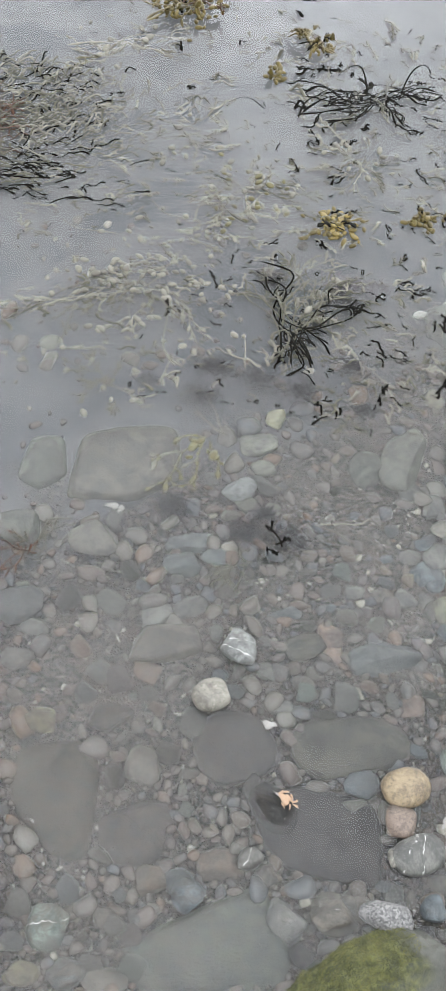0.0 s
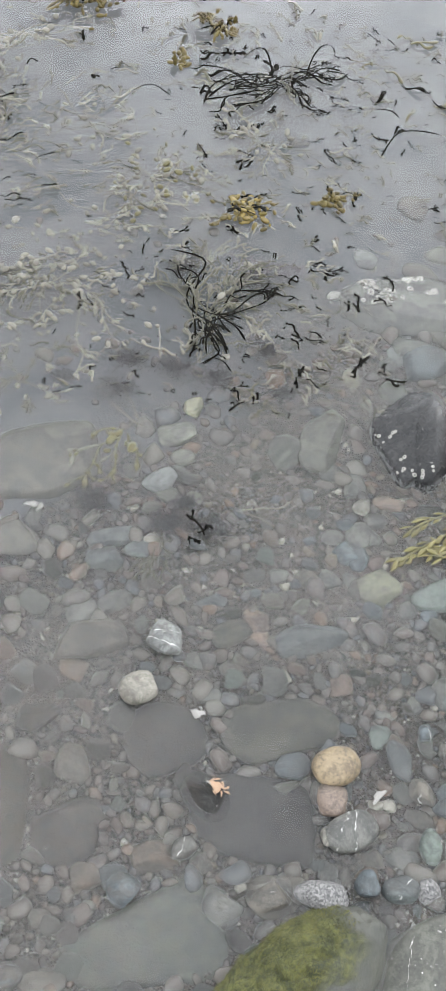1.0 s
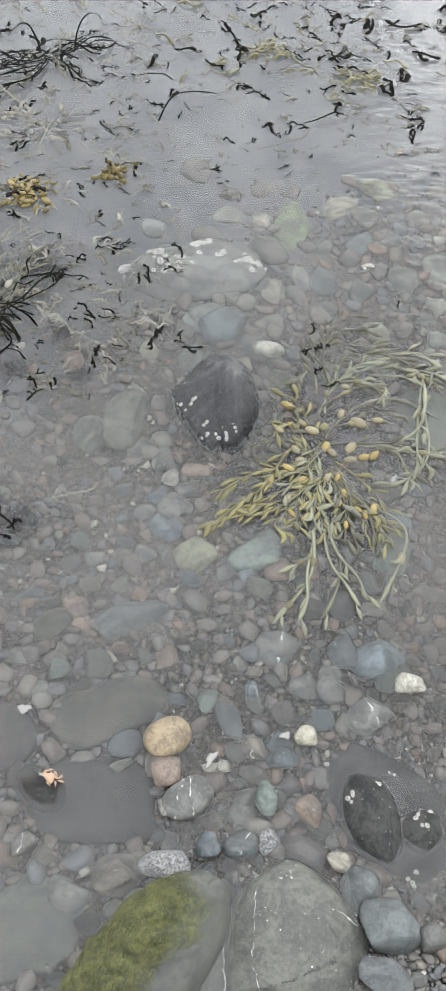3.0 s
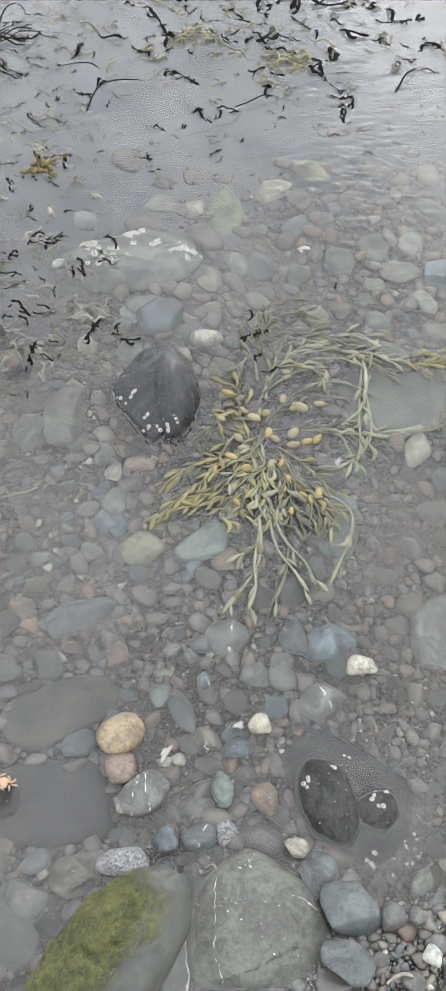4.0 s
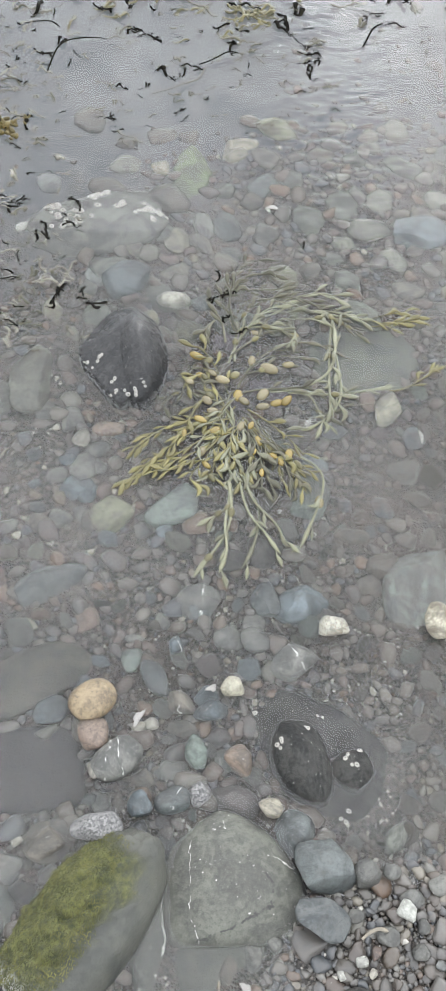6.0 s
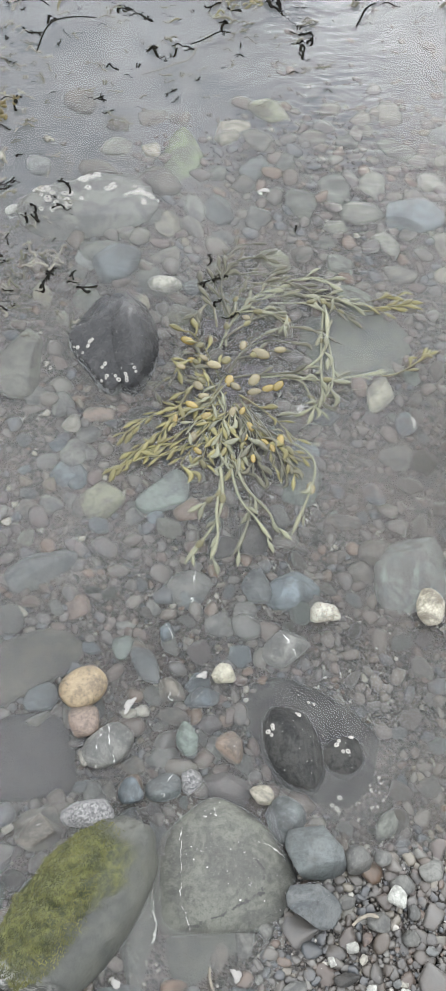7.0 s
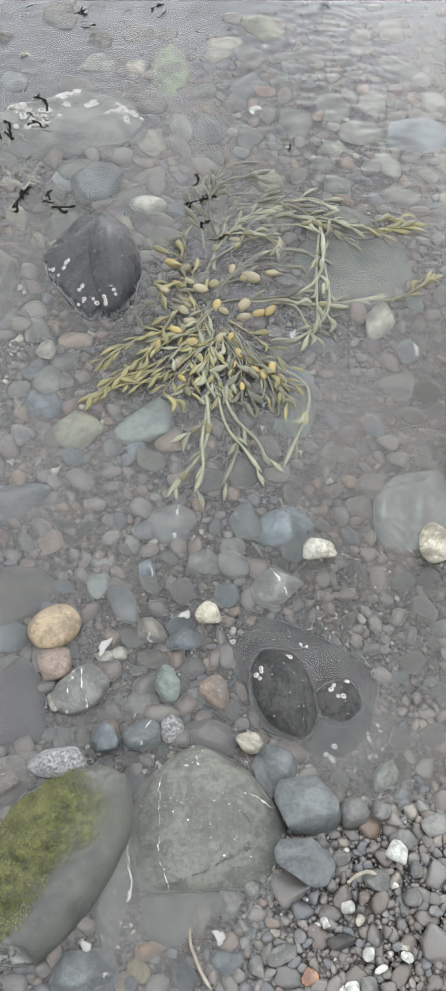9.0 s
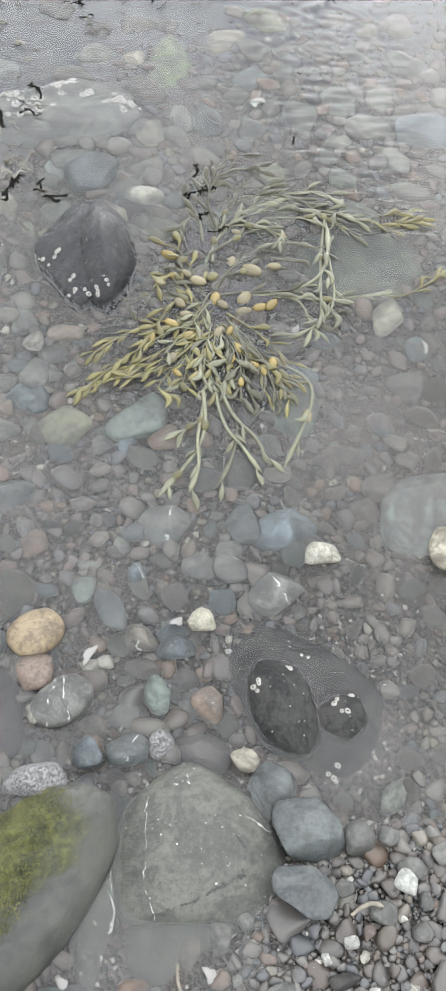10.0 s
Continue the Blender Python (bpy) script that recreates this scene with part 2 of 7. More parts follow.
def stone_mat(colour, veins):
    key = (colour, veins)
    if key not in stone_mats:
        a, b = PALETTE[colour]
        stone_mats[key] = stone_material("stone_" + colour + ("_veined" if veins else ""), a, b, SPECKLED.get(colour, 0.0),
                                         veins, 0.12 if colour in PALE else 0.18 if colour in ("dark", "dgreyblue", "olive2") else 0.26, FLECKS.get(colour, (0.33, 0.32, 0.30)), cracks=colour == "olive2")
    return stone_mats[key]


def gravel_material(name="gravel", pale=1.0, white=True, rich=1.25):
    m, n, l, p = material(name)
    geo, tc = n.new("ShaderNodeNewGeometry"), n.new("ShaderNodeTexCoord")
    ramp = n.new("ShaderNodeValToRGB")
    ramp.color_ramp.interpolation = "CONSTANT"
    tones = [(0.0, (0.045, 0.043, 0.040)), (0.16, (0.067, 0.063, 0.056)), (0.32, (0.055, 0.046, 0.037)), (0.44, (0.045, 0.049, 0.052)),
             (0.58, (0.076, 0.070, 0.059)), (0.70, (0.059, 0.047, 0.040)), (0.80, (0.089, 0.086, 0.074)), (0.88, (0.079, 0.056, 0.040)),
             (0.93, (0.121, 0.108, 0.081)), (0.975, (0.305, 0.292, 0.251))]
    tones = [(pos, richer(c, rich)) for pos, c in tones[:None if white else -2]]
    while len(ramp.color_ramp.elements) < len(tones):
        ramp.color_ramp.elements.new(0.5)
    for e, (pos, c) in zip(ramp.color_ramp.elements, tones):
        e.position, e.color = pos, (*(min(q * pale, 0.5) for q in c), 1)
    oi = n.new("ShaderNodeObjectInfo")
    pick = math_node(n, l, "FRACT", math_node(n, l, "ADD", geo.outputs["Random Per Island"], math_node(n, l, "MULTIPLY", oi.outputs["Random"], 7.0)))
    l.new(pick, ramp.inputs[0])
    fine = noise_node(n, l, geo.outputs["Position"], 240, 5, 0.7)
    film = noise_node(n, l, geo.outputs["Position"], 38, 6, 0.7)
    col = mix_node(n, l, math_node(n, l, "MULTIPLY", step_node(n, l, fine.outputs["Fac"], 0.48, 0.75), 0.5), ramp.outputs[0], (0.05, 0.047, 0.044))
    tone = noise_node(n, l, geo.outputs["Position"], 4.0, 3, 0.5)
    dust = mix_node(n, l, step_node(n, l, tone.outputs["Fac"], 0.45, 0.60), SILT, (0.072, 0.052, 0.045))
    col = mix_node(n, l, math_node(n, l, "MULTIPLY", step_node(n, l, film.outputs["Fac"], 0.42, 0.64), 0.55), col, dust)
    col = haze_and_rust(n, l, col, film.outputs["Fac"])
    l.new(col, p.inputs["Base Color"])
    p.inputs["Roughness"].default_value = 0.42
    l.new(bump_node(n, l, fine.outputs["Fac"], 0.4, 0.0015), p.inputs["Normal"])
    return m


def bed_material():
    """Grit and crushed shell inshore, grey silt further out."""
    m, n, l, p = material("bed_grit_and_silt")
    geo = n.new("ShaderNodeNewGeometry")
    pos = geo.outputs["Position"]
    vor = n.new("ShaderNodeTexVoronoi")
    vor.inputs["Scale"].default_value = 270
    l.new(pos, vor.inputs["Vector"])
    sep = n.new("ShaderNodeSeparateColor")
    l.new(vor.outputs["Color"], sep.inputs[0])
    patch = noise_node(n, l, pos, 9, 5, 0.6, 0.5)
    grit = mix_node(n, l, math_node(n, l, "POWER", sep.outputs[0], 1.6), (0.012, 0.011, 0.010), (0.080, 0.072, 0.062))
    grit = mix_node(n, l, math_node(n, l, "MULTIPLY", step_node(n, l, patch.outputs["Fac"], 0.45, 0.62), 0.55), grit, (0.054, 0.041, 0.032))
    shell = math_node(n, l, "GREATER_THAN", sep.outputs[1], 0.965)
    grit = mix_node(n, l, shell, grit, (0.20, 0.19, 0.17))
    silt_n = noise_node(n, l, pos, 4, 7, 0.66, 0.8)
    silt = mix_node(n, l, step_node(n, l, silt_n.outputs["Fac"], 0.36, 0.62), (0.027, 0.031, 0.036), (0.062, 0.063, 0.065))
    xyz = n.new("ShaderNodeSeparateXYZ")
    l.new(pos, xyz.inputs[0])
    far = math_node(n, l, "ADD", xyz.outputs[1], math_node(n, l, "MULTIPLY", xyz.outputs[0], -0.90))
    far = math_node(n, l, "MAXIMUM", far, math_node(n, l, "SUBTRACT", xyz.outputs[1], 0.45))
    far = math_node(n, l, "ADD", far, math_node(n, l, "MULTIPLY", math_node(n, l, "SUBTRACT", patch.outputs["Fac"], 0.5), 0.9))
    muddy = step_node(n, l, far, 0.85, 1.25)
    l.new(mix_node(n, l, muddy, grit, silt), p.inputs["Base Color"])
    p.inputs["Roughness"].default_value = 0.6
    coarse = math_node(n, l, "MULTIPLY", vor.outputs["Distance"], math_node(n, l, "SUBTRACT", 1.0, muddy))
    l.new(bump_node(n, l, math_node(n, l, "ADD", coarse, silt_n.outputs["Fac"]), 0.9, 0.004), p.inputs["Normal"])
    return m


def water_material():
    m, n, l, p = material("clear_sea_water")
    p.inputs["Base Color"].default_value = (0.97, 0.985, 0.98, 1)
    # one hundredth is diffuse: a faint haze of cloudy water put on its surface
    p.inputs["Transmission Weight"].default_value = 0.99
    p.inputs["IOR"].default_value = 1.333
    p.inputs["Roughness"].default_value = 0.0
    geo = n.new("ShaderNodeNewGeometry")
    mp = n.new("ShaderNodeMapping")
    mp.inputs["Rotation"].default_value = (0, 0, radians(18))
    mp.inputs["Scale"].default_value = (0.55, 1.3, 1)
    l.new(geo.outputs["Position"], mp.inputs["Vector"])
    a = noise_node(n, l, mp.outputs[0], 42, 2, 0.5, 0.3)
    l.new(bump_node(n, l, a.outputs["Fac"], 0.06, 0.004), p.inputs["Normal"])
    return m


def weed_material(name, base, other, rough=0.35, through_light=0.12, gloss=0.35):
    m, n, l, p = material(name)
    raw, vec, rnd = own_place(n, l)
    geo = n.new("ShaderNodeNewGeometry")
    a = noise_node(n, l, vec, 60, 4, 0.6)
    b = noise_node(n, l, vec, 300, 3)
    col = mix_node(n, l, step_node(n, l, a.outputs["Fac"], 0.35, 0.65), base, other)
    hs = n.new("ShaderNodeHueSaturation")
    l.new(col, hs.inputs["Color"])
    own = math_node(n, l, "FRACT", math_node(n, l, "ADD", rnd, geo.outputs["Random Per Island"]))
    l.new(math_node(n, l, "MULTIPLY_ADD", own, 0.6), hs.inputs["Value"])
    hs.inputs["Value"].links[0].from_node.inputs[2].default_value = 0.7
    l.new(hs.outputs[0], p.inputs["Base Color"])
    p.inputs["Roughness"].default_value = rough
    p.inputs["Specular IOR Level"].default_value = gloss
    p.inputs["Subsurface Weight"].default_value = through_light
    p.inputs["Subsurface Radius"].default_value = (0.003, 0.002, 0.0008)
    l.new(bump_node(n, l, b.outputs["Fac"], 0.35, 0.001), p.inputs["Normal"])
    return m


def plain_material(name, base, other, rough, scale=120):
    m, n, l, p = material(name)
    raw, vec, rnd = own_place(n, l)
    a = noise_node(n, l, vec, scale, 5, 0.65)
    l.new(mix_node(n, l, step_node(n, l, a.outputs["Fac"], 0.35, 0.65), base, other), p.inputs["Base Color"])
    p.inputs["Roughness"].default_value = rough
    l.new(bump_node(n, l, a.outputs["Fac"], 0.5, 0.0015), p.inputs["Normal"])
    return m


def moss_rock_material():
    """Grey-green rock with a mat of green algae over its crown."""
    m, n, l, p = material("mossy_boulder_rock")
    raw, vec, rnd = own_place(n, l)
    a = noise_node(n, l, raw, 16, 6, 0.65, 0.4)
    b = noise_node(n, l, raw, 120, 6, 0.7)
    rock = mix_node(n, l, step_node(n, l, a.outputs["Fac"], 0.35, 0.65), (0.020, 0.022, 0.018), (0.050, 0.051, 0.041))
    rock = mix_node(n, l, math_node(n, l, "MULTIPLY", step_node(n, l, b.outputs["Fac"], 0.5, 0.72), 0.5), rock, (0.017, 0.017, 0.013))
    clump = noise_node(n, l, raw, 42, 5, 0.7, 0.6)
    green = mix_node(n, l, step_node(n, l, b.outputs["Fac"], 0.3, 0.68), (0.016, 0.021, 0.006), (0.128, 0.134, 0.038))
    green = mix_node(n, l, math_node(n, l, "MULTIPLY", step_node(n, l, clump.outputs["Fac"], 0.50, 0.64), 0.8), green, (0.012, 0.018, 0.005))
    xyz = n.new("ShaderNodeSeparateXYZ")
    l.new(raw, xyz.inputs[0])
    edge = math_node(n, l, "ADD", xyz.outputs[1], math_node(n, l, "MULTIPLY", math_node(n, l, "SUBTRACT", a.outputs["Fac"], 0.5), 0.13))
    mask = math_node(n, l, "MULTIPLY", step_node(n, l, edge, -0.034, 0.006), step_node(n, l, xyz.outputs[2], -0.005, 0.012))
    ends = math_node(n, l, "ADD", math_node(n, l, "ABSOLUTE", xyz.outputs[0]), math_node(n, l, "MULTIPLY", a.outputs["Fac"], 0.05))
    mask = math_node(n, l, "MULTIPLY", mask, math_node(n, l, "SUBTRACT", 1.0, step_node(n, l, ends, 0.10, 0.13)))
    scrape = noise_node(n, l, raw, 60, 5, 0.7, 1.2)
    foot = math_node(n, l, "SUBTRACT", 1.0, step_node(n, l, math_node(n, l, "ADD", xyz.outputs[0], math_node(n, l, "MULTIPLY", a.outputs["Fac"], 0.06)), -0.066, -0.046))
    rock = mix_node(n, l, math_node(n, l, "MULTIPLY", math_node(n, l, "MULTIPLY", step_node(n, l, scrape.outputs["Fac"], 0.44, 0.56), foot), 0.9), rock, (0.20, 0.20, 0.185))
    l.new(mix_node(n, l, mask, rock, green), p.inputs["Base Color"])
    p.inputs["Roughness"].default_value = 0.55
    h = math_node(n, l, "MULTIPLY", b.outputs["Fac"], math_node(n, l, "ADD", mask, 0.25))
    l.new(bump_node(n, l, h, 1.0, 0.010), p.inputs["Normal"])
    return m


SHINGLE = gravel_material("shingle", 0.85, False)
GRAVEL, DRYGRAVEL, BED, WATER = gravel_material("gravel", 0.62), gravel_material("dry_gravel", 1.0, True, 0.8), bed_material(), water_material()
OLIVE = weed_material("olive_wrack", (0.098, 0.088, 0.036), (0.056, 0.053, 0.026), 0.3)
BLADDER = weed_material("yellow_bladder", (0.165, 0.122, 0.034), (0.115, 0.092, 0.038), 0.25)
BLACKWEED = weed_material("black_wrack", (0.003, 0.003, 0.0025), (0.008, 0.007, 0.005), 0.16, 0.0, 0.045)
PALEWEED = weed_material("pale_wrack", (0.142, 0.135, 0.110), (0.098, 0.092, 0.074), 0.4)
GREYWEED = weed_material("grey_olive_wrack", (0.070, 0.068, 0.046), (0.042, 0.040, 0.028), 0.3, 0.05, 0.25)
BROWNWEED = weed_material("brown_wrack", (0.060, 0.027, 0.015), (0.030, 0.018, 0.011), 0.3, 0.05, 0.2)
YELLOWWEED = weed_material("yellow_wrack", (0.090, 0.068, 0.013), (0.040, 0.031, 0.009), 0.35)
FUZZ = weed_material("dark_tufted_weed", (0.014, 0.012, 0.014), (0.030, 0.027, 0.028), 0.6, 0.0)
GREENALGA = weed_material("green_algae", (0.030, 0.034, 0.009), (0.098, 0.096, 0.028), 0.6)
BARNACLE = plain_material("barnacle_shell", (0.34, 0.33, 0.30), (0.20, 0.19, 0.17), 0.6, 400)
HOLLOW = plain_material("barnacle_hollow", (0.012, 0.012, 0.012), (0.02, 0.02, 0.018), 0.7, 400)
SHELLWHITE = plain_material("shell_white", (0.24, 0.235, 0.22), (0.16, 0.152, 0.14), 0.5, 300)
SHELLORANGE = plain_material("shell_orange", (0.25, 0.12, 0.055), (0.30, 0.24, 0.17), 0.45, 260)
PALEOLIVE = weed_material("pale_olive_wrack", (0.112, 0.112, 0.072), (0.082, 0.084, 0.056), 0.3)
PALEBLADDER = weed_material("beige_bladder", (0.150, 0.128, 0.074), (0.112, 0.100, 0.062), 0.25)
MAUVE = weed_material("mauve_tufted_weed", (0.070, 0.062, 0.070), (0.100, 0.090, 0.098), 0.6, 0.0)
TIPS = weed_material("wrack_tips", (0.124, 0.110, 0.040), (0.080, 0.074, 0.032), 0.3)
TWIG = plain_material("pale_root", (0.16, 0.14, 0.105), (0.10, 0.09, 0.07), 0.6, 200)
MOSSROCK = moss_rock_material()
WETROCK = stone_material("wet_black_rock", (0.010, 0.011, 0.012), (0.016, 0.016, 0.016), 0.0, 0, 0.08)
WETROCK.node_tree.nodes["Principled BSDF"].inputs["Specular IOR Level"].default_value = 0.30
WETROCK.node_tree.nodes["Principled BSDF"].inputs["Roughness"].links[0].from_node.inputs[2].default_value = 0.08
WETROCK.node_tree.nodes["Bump"].inputs["Strength"].default_value = 0.28


# ---- mesh helpers ----
def sphere_grid(level):
    bm = bmesh.new()
    bmesh.ops.create_icosphere(bm, subdivisions=level, radius=1)
    v = np.array([q.co[:] for q in bm.verts])
    f = np.array([[q.index for q in face.verts] for face in bm.faces])
    bm.free()
    return v / np.linalg.norm(v, axis=1)[:, None], f


BALL = {k: sphere_grid(k) for k in (1, 2, 3, 4, 5, 6)}


def mesh_from(name, verts, faces, mat=None):
    """A smooth mesh; faces all have the same number of corners."""
    me = bpy.data.meshes.new(name)
    verts, faces = np.asarray(verts, float), np.asarray(faces, np.int32)
    k = faces.shape[1]
    me.vertices.add(len(verts))
    me.vertices.foreach_set("co", verts.ravel())
    me.loops.add(faces.size)
    me.loops.foreach_set("vertex_index", faces.ravel())
    me.polygons.add(len(faces))
    me.polygons.foreach_set("loop_start", np.arange(0, faces.size, k, dtype=np.int32))
    me.polygons.foreach_set("use_smooth", np.ones(len(faces), bool))
    me.update(calc_edges=True)
    me.validate()
    if mat:
        me.materials.append(mat)
    return me


class Geo:
    """Collects quads of one mesh, with a material slot for each."""

    def __init__(self):
        self.v, self.f, self.m, self.count = [], [], [], 0

    def add(self, v, f, slot=0):
        self.v.append(np.asarray(v))
        self.f.append(np.asarray(f) + self.count)
        self.m.append(np.full(len(f), slot, np.int32))
        self.count += len(v)

    def mesh(self, name, *mats):
        me = mesh_from(name, np.concatenate(self.v), np.concatenate(self.f), mats[0])
        if len(mats) > 1:
            for mat in mats[1:]:
                me.materials.append(mat)
            me.polygons.foreach_set("material_index", np.concatenate(self.m))
        return me


def part(name, data, parent, m=None, label=""):
    ob = new(name, data)
    ob.parent = parent
    if m is not None:
        ob.matrix_basis = m
    return tagged(ob, label)


def thing(name, label, category, x=0.0, y=0.0, z=0.0, group="", kind=""):
    ob = new(name)
    ob.location = (x, y, z)
    return tagged(ob, label, category, group, kind)


def waves(p, rng, freq, count=6):
    """Smooth noise of about -1 to 1 at the points p."""
    out = np.zeros(len(p))
    for _ in range(count):
        d = rng.normal(size=3)
        d /= np.linalg.norm(d)
        out += np.sin(p @ d * freq * rng.uniform(0.6, 1.5) + rng.uniform(0, 6.28))
    return out / math.sqrt(count)


def smooth(a, b, q):
    k = np.clip((q - a) / (b - a), 0, 1)
    return k * k * (3 - 2 * k)


def bed_height(x, y):
    bank = 0.017 * smooth(0.38, 0.62, x) * (1 - smooth(0.10, 0.34, y))
    return -0.016 - 0.030 * (np.clip(y, -40, 14) - 0.3) + bank


# ---- stones ----
taken = []


def rock_shape(seed, length, width, height, box=2.3, cuts=7, lumps=0.035, grain=0.0, level=3, planes=(), hard=0.70):
    rng = np.random.default_rng(seed)
    d, faces = BALL[level]
    r = (np.abs(d) ** box).sum(1) ** (-1 / box)
    p = d * r[:, None]
    for _ in range(cuts):
        q = rng.normal(size=3) * (1, 1, 0.7)
        q /= np.linalg.norm(q)
        over = p @ q - rng.uniform(hard, hard + 0.24)
        p -= np.outer(np.where(over > 0, over * 0.88, 0), q)
    for nx, ny, nz, dist, keep in planes:
        q = np.array([nx, ny, nz]) / math.sqrt(nx * nx + ny * ny + nz * nz)
        over = p @ q - dist
        p -= np.outer(np.where(over > 0, over * keep, 0), q)
    p *= (1 + lumps * waves(p, rng, 3.2) + 0.4 * lumps * waves(p, rng, 8))[:, None]
    if grain:
        p *= (1 + grain * waves(p, rng, 22, 10) + 0.6 * grain * waves(p, rng, 48, 12))[:, None]
    p /= np.abs(p).max(0)
    return p * np.array([length, width, height]) / 2, faces


def stone(name, seed, x, y, top, length, width, height, turn, colour, label, box=2.3, vein=0, level=0, cuts=None, grain=None, lumps=0.035, mat=None, planes=()):
    level = level or (5 if length > 0.12 else 4 if length > 0.06 else 3)
    grain = 0.0 if grain is None else grain
    plain = cuts is None
    cuts = (4 if length > 0.1 else 9) if plain else cuts
    p, faces = rock_shape(seed, length, width, height, box, cuts, lumps, grain, level, planes, 0.62 if plain else 0.70)
    ob = new(name, mesh_from(name, p, faces, mat or stone_mat(colour, vein)))
    ob.matrix_world = pose(x, y, top - p[:, 2].max(), 0, 0, turn)
    taken.append((x, y, length / 2, width / 2, radians(turn)))
    return tagged(ob, label, name, "stones of the shore")


stone("cobble", 4, 0.032, 0.600, 0.020, 0.058, 0.047, 0.030, -148, "cream", "cream-white speckled cobble above the water", cuts=3)
stone("cobble", 5, 0.059, 0.682, 0.012, 0.054, 0.061, 0.034, 5, "lgrey", "light grey angular cobble with white quartz veins", box=3.2, vein=2)
stone("cobble", 6, 0.305, 0.517, 0.020, 0.068, 0.055, 0.035, -153, "tan", "round tan sandstone cobble above the water", cuts=1)
stone("cobble", 7, 0.298, 0.468, 0.012, 0.043, 0.047, 0.026, -10, "pinktan", "pinkish-tan angular cobble beside a round tan one", box=3)
stone("cobble", 8, 0.325, 0.432, 0.018, 0.073, 0.053, 0.033, -151, "grey", "grey cobble crossed by white quartz veins", cuts=2, vein=2)
stone("pebble", 9, 0.293, 0.421, 0.008, 0.025, 0.017, 0.010, 98, "cream", "cream-white rounded pebble above the water")
stone("cobble", 10, 0.248, 0.517, -0.005, 0.050, 0.045, 0.028, -130, "blue", "blue-grey rounded cobble under shallow water")
stone("cobble", 11, 0.039, 0.335, 0.012, 0.044, 0.043, 0.027, -19, "blue", "blue-grey rounded cobble above the water", box=2.6)
stone("cobble", 12, 0.111, 0.390, 0.006, 0.037, 0.032, 0.020, -138, "grey", "grey rounded cobble with a white vein above the water", vein=1)
stone("pebble", 13, 0.136, 0.378, -0.007, 0.031, 0.029, 0.018, -149, "brown", "grey-brown rounded pebble under shallow water")
stone("cobble", 14, -0.116, 0.274, 0.008, 0.054, 0.057, 0.034, -9, "bluegreen", "slate green-grey angular cobble with a white vein lying on wet shingle", box=2.8, vein=1)
stone("cobble", 16, 0.155, 0.331, -0.005, 0.045, 0.031, 0.019, 82, "grey", "grey rounded cobble under shallow water")
stone("pebble", 17, 0.174, 0.312, -0.008, 0.030, 0.021, 0.013, -167, "grey", "grey rounded pebble under shallow water")
stone("pebble", 18, 0.194, 0.323, -0.010, 0.020, 0.018, 0.011, -142, "brown", "grey-brown rounded pebble under shallow water")
stone("cobble", 19, 0.220, 0.351, -0.001, 0.066, 0.042, 0.026, 5, "brown", "grey-brown angular cobble under shallow water", box=3)
stone("cobble", 20, 0.256, 0.357, -0.006, 0.038, 0.031, 0.019, 80, "brown", "grey-brown rounded cobble under shallow water")
stone("cobble", 21, 0.286, 0.351, 0.014, 0.070, 0.042, 0.027, -8, "speck", "pale speckled conglomerate cobble beside the mossy boulder", box=3.4)
stone("cobble", 22, 0.535, 0.297, 0.007, 0.056, 0.062, 0.034, -41, "bluegrey", "slate grey angular cobble lying on wet shingle", box=2.8)
stone("cobble", 23, 0.562, 0.250, 0.030, 0.078, 0.068, 0.043, -11, "bluegrey", "slate grey angular cobble lying on wet shingle", box=2.8)
stone("cobble", 24, 0.540, 0.187, 0.035, 0.073, 0.050, 0.031, 141, "dgreyblue", "dark slate rounded cobble lying on wet shingle")
stone("cobble", 25, 0.609, 0.228, 0.022, 0.040, 0.036, 0.023, -151, "grey", "grey rounded cobble lying on wet shingle")
stone("pebble", 26, 0.641, 0.226, 0.020, 0.027, 0.022, 0.014, -178, "grey", "grey rounded pebble lying on wet shingle")
stone("pebble", 27, 0.644, 0.176, 0.034, 0.025, 0.024, 0.015, 147, "white", "small bright white quartz pebble on the shingle")
stone("pebble", 28, 0.617, 0.153, 0.022, 0.033, 0.028, 0.017, 173, "grey", "grey rounded pebble lying on wet shingle")
stone("pebble", 29, 0.584, 0.185, 0.012, 0.022, 0.019, 0.012, -178, "grey", "grey rounded pebble lying on wet shingle")
stone("pebble", 30, 0.659, 0.189, 0.015, 0.033, 0.027, 0.017, -177, "grey", "grey rounded pebble lying on wet shingle")
stone("pebble", 31, 0.650, 0.128, 0.022, 0.024, 0.021, 0.013, -1, "grey", "grey rounded pebble lying on wet shingle")
stone("pebble", 32, 0.670, 0.109, 0.020, 0.019, 0.013, 0.008, 175, "lgrey", "light grey rounded pebble lying on wet shingle")
stone("cobble", 33, 0.703, 0.199, 0.014, 0.036, 0.028, 0.017, 180, "grey", "grey rounded cobble lying on wet shingle")
stone("pebble", 34, 0.664, 0.156, 0.017, 0.021, 0.018, 0.011, 46, "grey", "grey rounded pebble lying on wet shingle")
stone("pebble", 35, 0.479, 0.171, 0.004, 0.024, 0.021, 0.013, 71, "grey", "grey rounded pebble lying on wet shingle")
stone("pebble", 36, 0.506, 0.178, 0.003, 0.019, 0.013, 0.008, -165, "grey", "grey rounded pebble lying on wet shingle")
stone("pebble", 37, 0.527, 0.163, 0.007, 0.016, 0.013, 0.008, 70, "lgrey", "light grey rounded pebble lying on wet shingle")
stone("pebble", 38, 0.519, 0.074, 0.014, 0.022, 0.019, 0.011, 53, "orange", "small bright orange pebble on the grey shingle")
